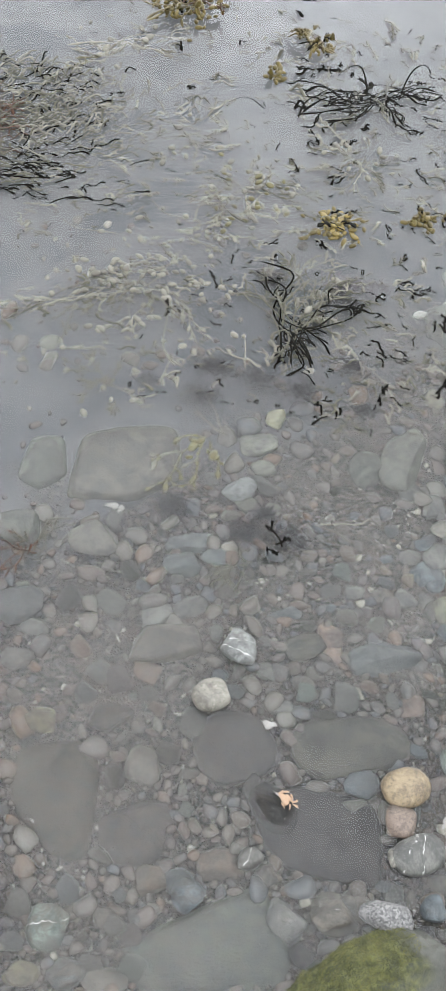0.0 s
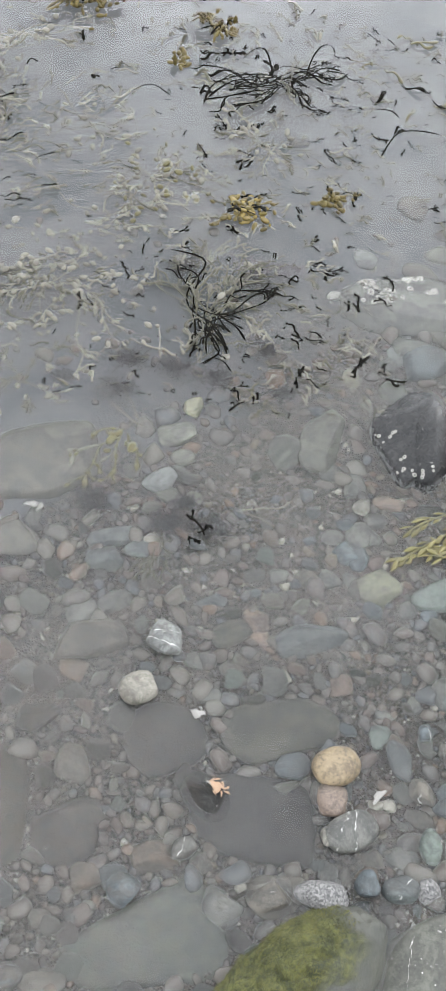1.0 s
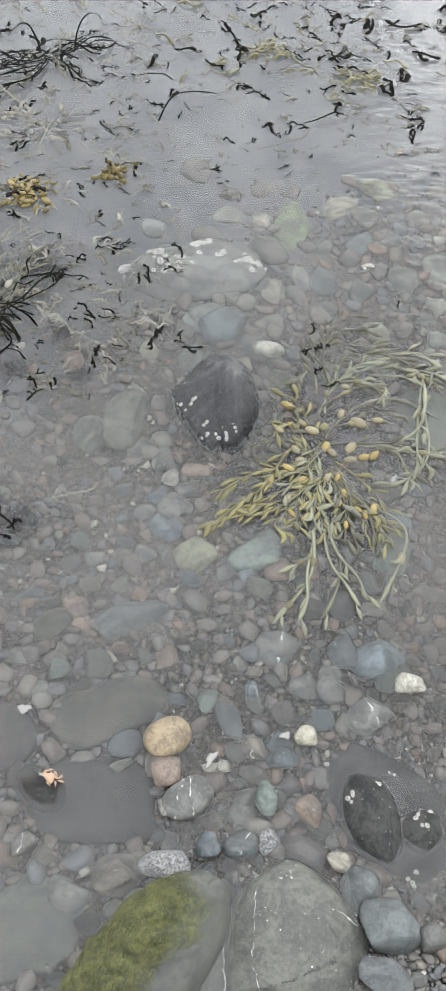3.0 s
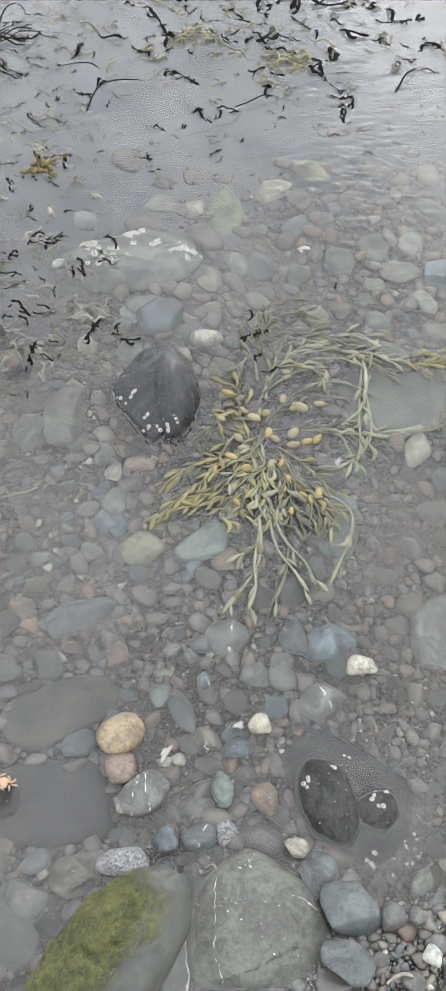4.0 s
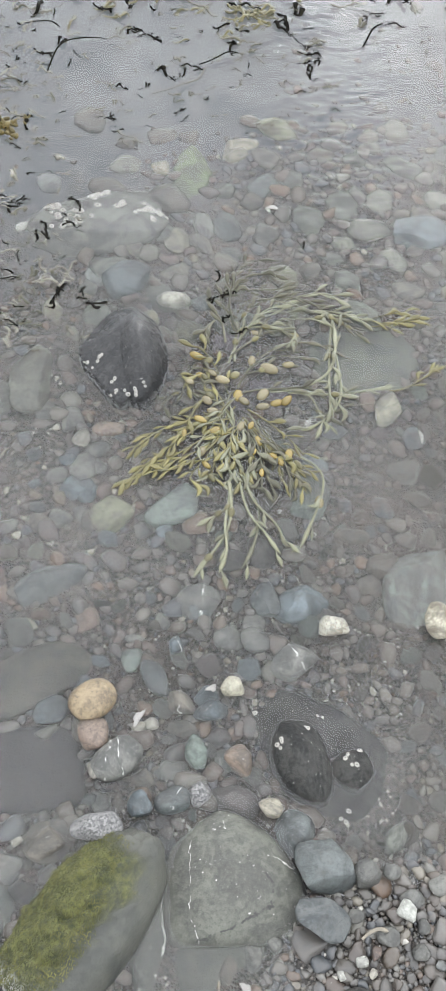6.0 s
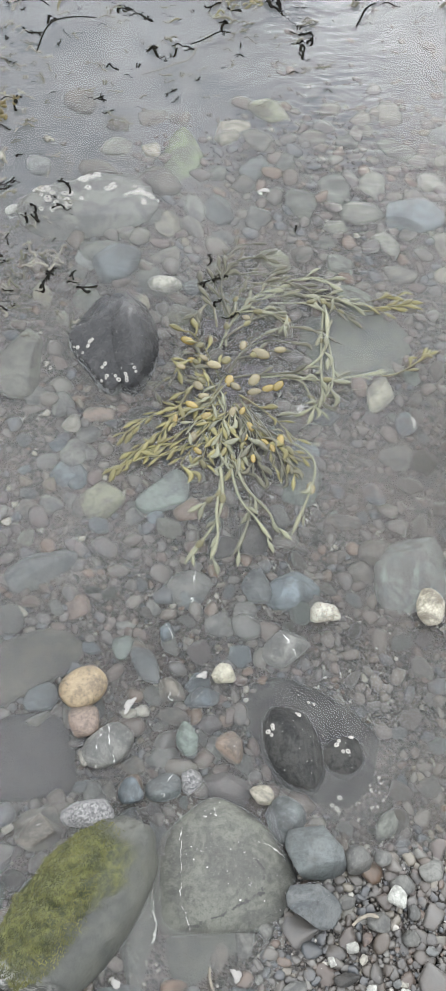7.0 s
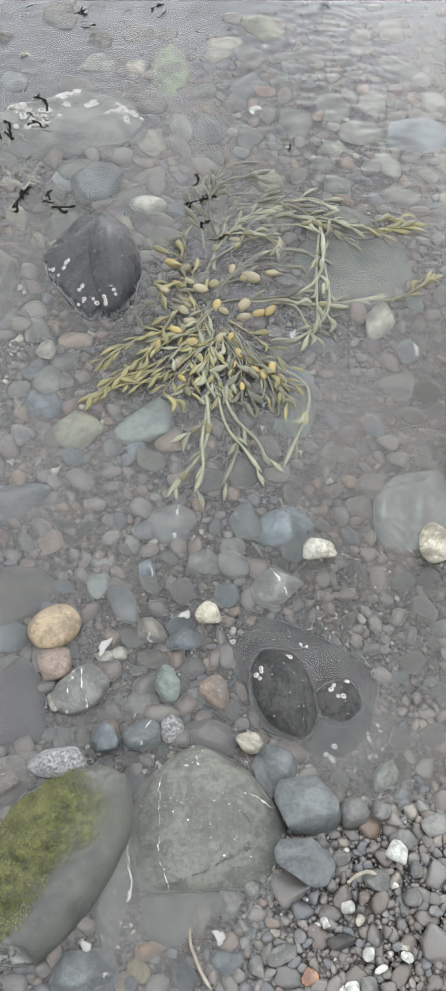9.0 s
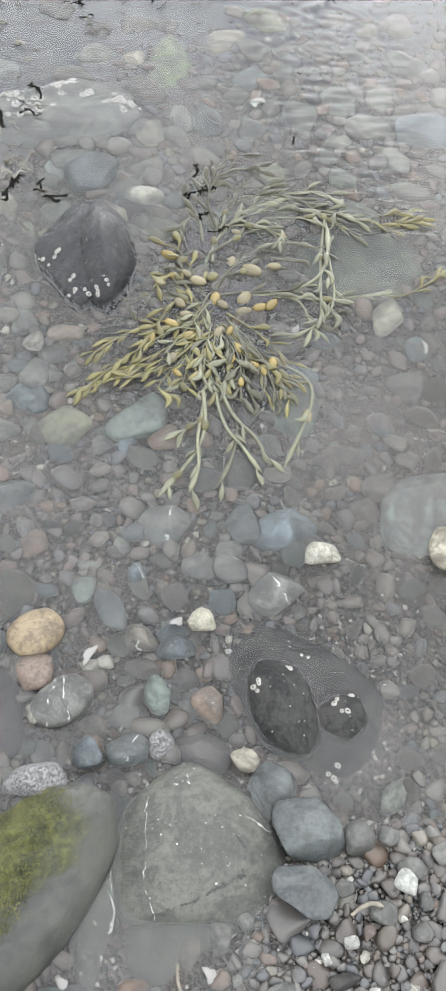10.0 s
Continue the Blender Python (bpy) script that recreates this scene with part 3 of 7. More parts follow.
stone("pebble", 39, 0.343, 0.116, -0.001, 0.028, 0.024, 0.015, 156, "ochre", "ochre rounded pebble under shallow water")
stone("pebble", 40, 0.323, 0.109, -0.003, 0.027, 0.018, 0.011, 83, "pinktan", "pinkish-tan rounded pebble under shallow water")
stone("cobble", 41, 0.418, 0.157, -0.002, 0.042, 0.021, 0.013, 59, "brown", "grey-brown rounded cobble under shallow water")
stone("pebble", 42, 0.449, 0.164, 0.002, 0.025, 0.043, 0.015, -22, "grey", "grey angular pebble lying on wet shingle", box=3)
stone("cobble", 43, 0.438, 0.106, 0.004, 0.042, 0.028, 0.018, 162, "dgreyblue", "dark slate rounded cobble lying on wet shingle")
stone("pebble", 44, 0.467, 0.095, 0.006, 0.026, 0.020, 0.013, 89, "grey", "grey rounded pebble lying on wet shingle")
stone("pebble", 45, 0.361, 0.125, -0.006, 0.013, 0.012, 0.008, 162, "lgrey", "light grey rounded pebble under shallow water")
stone("pebble", 46, 0.459, 0.121, 0.000, 0.013, 0.011, 0.007, 73, "white", "white quartz rounded pebble lying on wet shingle")
stone("pebble", 47, 0.480, 0.151, 0.001, 0.014, 0.010, 0.006, -175, "white", "white quartz rounded pebble lying on wet shingle")
stone("pebble", 48, 0.548, 0.122, 0.014, 0.014, 0.011, 0.007, 98, "white", "white quartz rounded pebble lying on wet shingle")
stone("pebble", 49, 0.575, 0.132, 0.017, 0.019, 0.014, 0.009, -173, "white", "white quartz rounded pebble lying on wet shingle")
stone("pebble", 50, 0.585, 0.117, 0.018, 0.014, 0.011, 0.007, 66, "cream", "cream-white rounded pebble lying on wet shingle")
stone("pebble", 51, 0.595, 0.138, 0.018, 0.020, 0.014, 0.008, 58, "pink", "dull pink rounded pebble lying on wet shingle")
stone("pebble", 52, 0.660, 0.089, 0.021, 0.016, 0.014, 0.008, 47, "white", "white quartz rounded pebble lying on wet shingle")
stone("pebble", 53, 0.585, 0.082, 0.021, 0.016, 0.014, 0.008, 62, "white", "white quartz rounded pebble lying on wet shingle")
stone("pebble", 54, 0.625, 0.071, 0.022, 0.015, 0.013, 0.008, 115, "white", "white quartz rounded pebble lying on wet shingle")
stone("pebble", 55, 0.618, 0.083, 0.021, 0.012, 0.011, 0.007, 34, "lgrey", "light grey rounded pebble lying on wet shingle")
stone("pebble", 56, 0.560, 0.055, 0.018, 0.018, 0.012, 0.007, 172, "white", "white quartz rounded pebble lying on wet shingle")
stone("pebble", 57, 0.594, 0.065, 0.020, 0.017, 0.008, 0.005, -166, "white", "white quartz rounded pebble lying on wet shingle")
stone("cobble", 58, 0.497, 0.101, 0.011, 0.041, 0.021, 0.013, -166, "grey", "grey rounded cobble lying on wet shingle")
stone("pebble", 59, 0.559, 0.100, 0.018, 0.035, 0.016, 0.010, -178, "dgrey", "dark grey rounded pebble lying on wet shingle")
stone("pebble", 60, 0.576, 0.053, 0.022, 0.024, 0.018, 0.011, 69, "grey", "grey rounded pebble lying on wet shingle")
stone("cobble", 61, 0.283, 0.123, 0.012, 0.076, 0.055, 0.034, -2, "bluegrey", "slate grey angular cobble lying on wet shingle", box=3)
stone("pebble", 62, 0.365, 0.570, -0.004, 0.031, 0.039, 0.019, -31, "bluegreen", "slate green-grey angular pebble under shallow water", box=2.8)
stone("cobble", 63, 0.396, 0.537, 0.000, 0.037, 0.063, 0.023, 7, "dgreyblue", "dark slate rounded cobble above the water", box=2.6)
stone("cobble", 64, 0.423, 0.495, 0.002, 0.043, 0.035, 0.022, 158, "brown", "grey-brown rounded cobble with a white vein above the water", vein=1)
stone("cobble", 65, 0.462, 0.479, 0.002, 0.051, 0.035, 0.022, -180, "blue", "blue-grey rounded cobble above the water")
stone("pebble", 66, 0.375, 0.604, -0.019, 0.036, 0.016, 0.010, 170, "grey", "grey rounded pebble under shallow water")
stone("cobble", 67, 0.496, 0.502, 0.014, 0.036, 0.032, 0.021, -31, "shellcream", "cream and yellow crusted cobble above the water", box=2.6)
stone("pebble", 68, 0.430, 0.579, 0.002, 0.032, 0.024, 0.015, 80, "blue", "blue-grey rounded pebble with a white vein above the water", vein=1)
stone("pebble", 69, 0.430, 0.424, 0.008, 0.031, 0.049, 0.019, -15, "bluegreen", "slate green-grey angular pebble above the water", box=3.4)
stone("cobble", 70, 0.487, 0.402, 0.012, 0.036, 0.046, 0.023, 25, "pinkbrown", "pinkish-brown angular cobble above the water", box=2.8)
stone("cobble", 71, 0.463, 0.440, -0.008, 0.041, 0.031, 0.019, 171, "maroon", "maroon-grey rounded cobble under shallow water")
stone("cobble", 72, 0.396, 0.407, -0.005, 0.049, 0.036, 0.022, -158, "grey", "grey rounded cobble under shallow water")
stone("cobble", 73, 0.464, 0.407, -0.010, 0.041, 0.025, 0.015, 78, "grey", "grey rounded cobble under shallow water")
stone("pebble", 74, 0.510, 0.330, 0.018, 0.033, 0.028, 0.018, 167, "sand", "round sand-coloured pebble beside a wet boulder")
stone("cobble", 75, 0.467, 0.352, -0.001, 0.074, 0.043, 0.027, -22, "maroon", "maroon-grey rounded cobble under shallow water", box=2.6)
stone("cobble", 76, 0.386, 0.366, 0.014, 0.050, 0.037, 0.024, 174, "bluegrey", "slate grey rounded cobble with a white vein above the water", vein=1)
stone("cobble", 77, 0.344, 0.365, 0.016, 0.038, 0.034, 0.021, 58, "blue", "blue-grey rounded cobble above the water")
stone("pebble", 78, 0.296, 0.383, -0.007, 0.035, 0.029, 0.018, 90, "grey", "grey rounded pebble under shallow water")
stone("pebble", 79, 0.353, 0.404, -0.008, 0.035, 0.028, 0.017, 167, "brown", "grey-brown rounded pebble under shallow water")
stone("pebble", 80, 0.319, 0.377, -0.011, 0.033, 0.019, 0.012, 83, "brown", "grey-brown rounded pebble under shallow water")
stone("cobble", 81, 0.421, 0.462, -0.009, 0.045, 0.029, 0.018, 170, "brown", "grey-brown rounded cobble under shallow water")
stone("cobble", 82, 0.425, 0.369, 0.004, 0.038, 0.030, 0.019, 79, "speck", "pale speckled rounded cobble above the water")
stone("pebble", 83, 0.421, 0.623, -0.017, 0.031, 0.022, 0.013, 95, "grey", "grey rounded pebble under shallow water")
stone("cobble", 84, 0.550, 0.571, -0.008, 0.053, 0.042, 0.026, 155, "grey", "grey rounded cobble with a white vein under shallow water", vein=1)
stone("cobble", 85, 0.595, 0.530, 0.008, 0.076, 0.057, 0.036, -172, "grey", "smooth grey cobble with a curved white vein", vein=1)
stone("cobble", 86, 0.660, 0.571, 0.012, 0.049, 0.038, 0.024, -9, "creamspeck", "white and tan coarse-grained cobble at the water", box=2.8)
stone("cobble", 87, 0.626, 0.618, 0.002, 0.088, 0.069, 0.045, 171, "blue", "large smooth blue-grey cobble in clear shallow water")
stone("cobble", 88, 0.474, 0.636, -0.010, 0.053, 0.042, 0.026, -166, "bluegrey", "slate grey rounded cobble with a white vein under shallow water", vein=1)
stone("boulder", 89, 0.820, 0.612, 0.000, 0.172, 0.130, 0.066, 72, "paleblue", "pale blue-grey rounded boulder in the shallows", box=3.0)
stone("cobble", 90, 0.816, 0.553, 0.024, 0.065, 0.042, 0.026, 74, "shellcream", "white and yellow crusted stone beside a pale boulder", box=2.4)
stone("pebble", 91, 0.624, 0.081, 0.020, 0.014, 0.009, 0.005, 172, "cream", "cream-white rounded pebble lying on wet shingle")
stone("cobble", 92, 0.666, 0.268, 0.002, 0.055, 0.029, 0.018, 51, "green", "greenish-grey rounded cobble lying on wet shingle")
stone("cobble", 93, 0.742, 0.306, -0.002, 0.040, 0.034, 0.021, 51, "brown", "grey-brown rounded cobble under shallow water")
stone("cobble", 95, 0.375, 0.813, -0.006, 0.071, 0.065, 0.041, -171, "olive", "olive-brown speckled round cobble under clear water")
stone("cobble", 96, 0.328, 0.820, -0.020, 0.037, 0.031, 0.019, 85, "grey", "grey rounded cobble under shallow water")
stone("pebble", 97, 0.420, 0.777, -0.018, 0.034, 0.031, 0.019, 77, "grey", "grey rounded pebble under shallow water")
stone("cobble", 98, 0.448, 0.771, -0.018, 0.036, 0.031, 0.019, 83, "blue", "blue-grey rounded cobble under shallow water")
stone("cobble", 99, 0.343, 0.859, -0.015, 0.049, 0.044, 0.028, -168, "blue", "blue-grey rounded cobble under shallow water")
stone("cobble", 100, 0.303, 0.894, -0.019, 0.041, 0.039, 0.024, 100, "grey", "grey rounded cobble under shallow water")
stone("cobble", 101, 0.398, 0.972, -0.022, 0.059, 0.033, 0.022, 177, "pinktan", "pinkish-tan rounded cobble under shallow water")
stone("cobble", 102, 0.350, 0.953, -0.006, 0.037, 0.030, 0.019, -126, "cream", "cream-white rounded cobble under shallow water")
stone("cobble", 103, 0.340, 0.999, -0.021, 0.053, 0.041, 0.025, 77, "grey", "grey rounded cobble under shallow water")
stone("cobble", 104, 0.370, 0.935, -0.022, 0.047, 0.032, 0.021, -166, "grey", "grey rounded cobble under shallow water")
stone("cobble", 105, 0.365, 0.902, -0.022, 0.040, 0.030, 0.019, 172, "grey", "grey rounded cobble under shallow water")
stone("pebble", 106, 0.321, 0.923, -0.022, 0.036, 0.030, 0.019, 169, "blue", "blue-grey rounded pebble under shallow water")
stone("cobble", 107, 0.302, 1.022, -0.023, 0.052, 0.036, 0.023, -158, "grey", "grey rounded cobble under shallow water")
stone("boulder", 108, 0.289, 1.094, -0.012, 0.077, 0.156, 0.048, -13, "palebeige", "pale beige upright slab lying in clear water", box=3.4)
stone("cobble", 109, 0.224, 1.053, -0.018, 0.080, 0.052, 0.033, 87, "grey", "grey rounded cobble under shallow water")
stone("cobble", 110, 0.688, 0.802, -0.012, 0.106, 0.062, 0.038, 65, "bluegreen", "slate green-grey rounded cobble under shallow water")
stone("cobble", 111, 0.860, 0.947, -0.004, 0.082, 0.047, 0.029, 45, "creamyellow", "cream-yellow smooth cobble in clear water")
stone("cobble", 112, 0.889, 0.888, -0.017, 0.050, 0.042, 0.026, 37, "blue", "blue-grey rounded cobble under shallow water")
stone("cobble", 113, 0.856, 0.821, -0.011, 0.067, 0.052, 0.034, -172, "grey", "grey rounded cobble under shallow water")
stone("cobble", 114, 0.738, 0.933, -0.021, 0.043, 0.036, 0.022, 59, "lgrey", "light grey rounded cobble with a white vein under shallow water", vein=1)
stone("cobble", 115, 0.698, 0.911, -0.016, 0.053, 0.047, 0.029, 46, "grey", "grey rounded cobble under shallow water")
stone("cobble", 116, 0.705, 0.856, -0.014, 0.057, 0.046, 0.030, -175, "blue", "blue-grey rounded cobble under shallow water")
stone("boulder", 117, 0.853, 1.066, -0.020, 0.208, 0.179, 0.050, -169, "dgreen", "large smooth dark green-grey boulder under water")
stone("cobble", 118, 0.546, 1.219, 0.004, 0.060, 0.038, 0.026, 167, "creamwhite", "creamy white rounded cobble above the water")
stone("cobble", 119, 0.420, 1.313, -0.032, 0.063, 0.036, 0.022, 82, "lgrey", "light grey rounded cobble under shallow water")
stone("cobble", 120, 0.474, 1.294, -0.013, 0.098, 0.084, 0.052, 12, "blue", "blue-grey angular cobble under shallow water", box=2.8)
flat_boulder = stone("boulder", 121, 0.454, 1.435, -0.006, 0.278, 0.142, 0.050, 11, "grey", "broad flat grey boulder crusted with pale barnacles", box=3)
stone("cobble", 122, 0.471, 1.738, -0.046, 0.090, 0.066, 0.041, 81, "brown", "grey-brown rounded cobble under shallow water")
stone("boulder", 123, 0.646, 1.552, -0.036, 0.196, 0.080, 0.049, 75, "mossg", "pale green algae-coated boulder under water")
stone("cobble", 124, 0.611, 1.679, -0.046, 0.072, 0.049, 0.035, 176, "brown", "grey-brown rounded cobble under shallow water")
stone("cobble", 125, 0.525, 1.604, -0.042, 0.074, 0.054, 0.038, 175, "palebeige", "pale beige rounded cobble under shallow water")
stone("cobble", 126, 0.588, 1.583, -0.038, 0.043, 0.041, 0.026, 40, "sand", "sandy rounded cobble under shallow water")
stone("cobble", 127, 0.663, 1.676, -0.048, 0.053, 0.050, 0.031, -146, "brown", "grey-brown rounded cobble under shallow water")
stone("cobble", 128, 0.761, 1.637, -0.044, 0.079, 0.044, 0.030, -176, "sand", "sandy rounded cobble under shallow water")
stone("cobble", 129, 0.370, 1.559, -0.034, 0.055, 0.048, 0.030, 86, "lgrey", "light grey rounded cobble under shallow water")
stone("pebble", 130, 0.309, 1.447, -0.041, 0.031, 0.021, 0.013, -160, "white", "white quartz rounded pebble under shallow water")
stone("cobble", 131, 0.583, 1.385, -0.027, 0.061, 0.054, 0.033, 68, "sand", "sandy rounded cobble under shallow water")
stone("cobble", 132, 0.638, 1.415, -0.032, 0.075, 0.043, 0.027, 77, "grey", "grey rounded cobble under shallow water")
stone("cobble", 133, 0.744, 1.475, -0.032, 0.056, 0.049, 0.030, 58, "brown", "grey-brown rounded cobble under shallow water")
stone("pebble", 134, 0.778, 1.454, -0.042, 0.023, 0.018, 0.012, -174, "white", "white quartz rounded pebble under shallow water")
stone("cobble", 135, 1.050, 1.354, -0.009, 0.129, 0.090, 0.061, -176, "blue", "blue-grey rounded cobble under shallow water")
stone("cobble", 136, 0.273, 0.713, -0.008, 0.114, 0.052, 0.033, 22, "dgreyblue", "dark slate angular cobble under shallow water", box=3)
stone("pebble", 137, 0.234, 0.647, -0.017, 0.025, 0.023, 0.014, 155, "cream", "cream-white rounded pebble under shallow water")
stone("cobble", 138, 0.481, 0.646, -0.005, 0.075, 0.055, 0.035, -176, "grey", "grey rounded cobble with a white vein under shallow water", vein=1)
stone("cobble", 139, 0.510, 0.582, -0.009, 0.046, 0.038, 0.024, 178, "grey", "grey rounded cobble under shallow water")
stone("cobble", 140, 0.542, 0.707, -0.012, 0.058, 0.042, 0.026, 175, "dgrey", "dark grey rounded cobble under shallow water")
stone("cobble", 141, 0.597, 0.715, -0.004, 0.069, 0.062, 0.039, -166, "dgrey", "dark grey rounded cobble under shallow water")
stone("cobble", 142, 0.551, 0.596, -0.011, 0.043, 0.037, 0.023, 67, "grey", "grey rounded cobble under shallow water")
stone("cobble", 143, 0.578, 0.632, -0.006, 0.070, 0.051, 0.032, 80, "dgreyblue", "dark slate rounded cobble under shallow water")
stone("cobble", 144, 0.192, 0.729, -0.012, 0.047, 0.042, 0.027, 133, "pink", "dull pink rounded cobble under shallow water")
stone("pebble", 145, 0.179, 0.478, -0.015, 0.017, 0.016, 0.010, 120, "grey", "grey rounded pebble under shallow water")
stone("cobble", 146, 0.223, 0.342, 0.004, 0.070, 0.056, 0.035, -10, "brown", "grey-brown angular cobble above the water", box=3)
stone("cobble", 147, 0.167, 0.326, 0.000, 0.054, 0.044, 0.027, 160, "grey", "grey rounded cobble above the water")
stone("cobble", 148, 0.186, 0.289, -0.005, 0.039, 0.028, 0.018, 150, "dgrey", "dark grey rounded cobble under shallow water")
stone("cobble", 149, 0.769, 0.658, -0.007, 0.061, 0.051, 0.032, -167, "brown", "grey-brown rounded cobble under shallow water")
stone("cobble", 150, 0.736, 0.720, -0.014, 0.060, 0.036, 0.023, 176, "brown", "grey-brown rounded cobble under shallow water")
stone("cobble", 151, 0.736, 0.631, -0.010, 0.050, 0.040, 0.025, -173, "brown", "grey-brown rounded cobble under shallow water")
stone("cobble", 154, -0.298, 0.827, -0.004, 0.079, 0.073, 0.046, 137, "green", "greenish-grey rounded cobble under shallow water")
stone("cobble", 155, -0.180, 0.829, -0.005, 0.085, 0.065, 0.042, -171, "mauvebrown", "mauve-brown rounded cobble under shallow water")
stone("cobble", 156, 0.042, 1.065, -0.017, 0.070, 0.052, 0.034, -163, "palebeige", "pale beige rounded cobble under shallow water")
stone("cobble", 157, 0.060, 1.021, -0.023, 0.050, 0.036, 0.024, -163, "palebeige", "pale beige rounded cobble under shallow water")
stone("cobble", 158, 0.025, 0.967, -0.012, 0.062, 0.046, 0.030, -151, "lgrey", "light grey rounded cobble under shallow water")
stone("cobble", 159, 0.228, 1.053, -0.014, 0.085, 0.064, 0.040, 77, "green", "greenish-grey rounded cobble under shallow water")
stone("cobble", 160, 0.066, 1.133, -0.027, 0.049, 0.034, 0.021, 87, "yellow", "yellowish rounded cobble under shallow water")
stone("cobble", 161, -0.342, 1.217, -0.029, 0.041, 0.035, 0.022, -119, "creamwhite", "creamy white rounded cobble under shallow water")
stone("pebble", 162, -0.332, 1.184, -0.032, 0.032, 0.025, 0.016, -151, "creamwhite", "creamy white rounded pebble under shallow water")
stone("cobble", 163, -0.038, 0.852, -0.017, 0.078, 0.040, 0.025, -156, "bluegrey", "slate grey rounded cobble under shallow water")
stone("cobble", 164, 0.004, 0.835, -0.019, 0.043, 0.032, 0.021, -158, "bluegrey", "slate grey rounded cobble under shallow water")
stone("cobble", 165, -0.041, 0.811, -0.013, 0.062, 0.045, 0.028, -153, "bluegrey", "slate grey rounded cobble under shallow water")
stone("cobble", 166, -0.020, 0.738, -0.015, 0.071, 0.036, 0.023, -143, "grey", "grey rounded cobble under shallow water")
stone("cobble", 167, -0.065, 0.715, -0.013, 0.056, 0.040, 0.025, -149, "grey", "grey rounded cobble under shallow water")
stone("cobble", 168, -0.266, 0.694, -0.004, 0.085, 0.061, 0.039, -152, "dgreyblue", "dark slate rounded cobble under shallow water")
stone("cobble", 169, -0.232, 0.666, -0.013, 0.044, 0.035, 0.022, -175, "grey", "grey rounded cobble under shallow water")
stone("cobble", 170, -0.243, 0.612, -0.008, 0.049, 0.043, 0.027, 175, "grey", "grey rounded cobble under shallow water")
stone("cobble", 171, -0.188, 0.527, 0.000, 0.052, 0.038, 0.024, -0, "yellowcrust", "yellow-crusted rounded cobble above the water", box=2.6)
stone("cobble", 172, -0.102, 0.547, -0.005, 0.074, 0.048, 0.030, -148, "dgrey", "dark grey rounded cobble under shallow water")
stone("cobble", 173, -0.125, 0.611, -0.009, 0.047, 0.043, 0.027, -132, "grey", "grey rounded cobble under shallow water")
stone("cobble", 176, -0.040, 0.492, -0.004, 0.053, 0.053, 0.033, 168, "brown", "grey-brown rounded cobble under shallow water")
stone("cobble", 177, -0.026, 0.419, -0.004, 0.073, 0.072, 0.045, 159, "dgrey", "dark grey rounded cobble under shallow water")
stone("cobble", 178, -0.046, 0.671, -0.004, 0.112, 0.068, 0.043, 16, "brown", "grey-brown angular cobble under shallow water", box=3)
stone("pebble", 179, 0.157, 0.648, -0.015, 0.034, 0.029, 0.018, -171, "brown", "grey-brown rounded pebble under shallow water")
stone("pebble", 180, 0.106, 0.658, -0.015, 0.036, 0.029, 0.018, 164, "grey", "grey rounded pebble under shallow water")
stone("cobble", 181, 0.156, 0.705, -0.009, 0.066, 0.048, 0.030, -152, "dolive", "dark olive-grey rounded cobble under shallow water")
stone("cobble", 182, 0.193, 0.720, -0.014, 0.071, 0.037, 0.023, 116, "pink", "dull pink rounded cobble under shallow water")
stone("cobble", 183, 0.121, 0.756, -0.019, 0.064, 0.026, 0.017, -157, "dgreyblue", "dark slate rounded cobble under shallow water")
stone("cobble", 184, 0.220, 0.813, -0.019, 0.037, 0.032, 0.020, -134, "grey", "grey rounded cobble under shallow water")
stone("cobble", 185, 0.263, 0.814, -0.018, 0.040, 0.034, 0.022, -143, "brown", "grey-brown rounded cobble under shallow water")
stone("cobble", 186, 0.297, 0.818, -0.017, 0.044, 0.037, 0.023, -148, "grey", "grey rounded cobble under shallow water")
stone("cobble", 187, 0.326, 0.865, -0.014, 0.053, 0.049, 0.031, 50, "blue", "blue-grey rounded cobble under shallow water")
stone("cobble", 188, 0.341, 0.807, -0.019, 0.044, 0.032, 0.020, 79, "brown", "grey-brown rounded cobble under shallow water")
stone("cobble", 189, 0.316, 0.641, -0.012, 0.044, 0.037, 0.023, -141, "pink", "dull pink rounded cobble under shallow water")
stone("cobble", 190, 0.130, 0.605, -0.015, 0.041, 0.025, 0.016, -162, "grey", "grey rounded cobble under shallow water")
stone("cobble", 191, 0.073, 0.379, -0.004, 0.073, 0.046, 0.029, -170, "rust", "rusty brown rounded cobble under shallow water")
stone("cobble", 192, -0.006, 0.349, -0.001, 0.048, 0.044, 0.027, -174, "rust", "rusty brown rounded cobble under shallow water")
stone("pebble", 193, -0.054, 0.296, -0.005, 0.033, 0.029, 0.018, -178, "brown", "grey-brown rounded pebble under shallow water")
stone("cobble", 194, -0.084, 0.227, 0.002, 0.051, 0.040, 0.025, -178, "bluegrey", "slate grey rounded cobble lying on wet shingle")
stone("cobble", 195, -0.137, 0.215, -0.000, 0.048, 0.035, 0.022, -177, "yellowcrust", "yellow-crusted rounded cobble under shallow water")
stone("cobble", 196, -0.039, 0.224, -0.001, 0.061, 0.034, 0.021, -172, "mauvebrown", "mauve-brown rounded cobble under shallow water")
stone("cobble", 197, 0.344, 0.905, -0.017, 0.059, 0.044, 0.028, 70, "grey", "grey rounded cobble under shallow water")


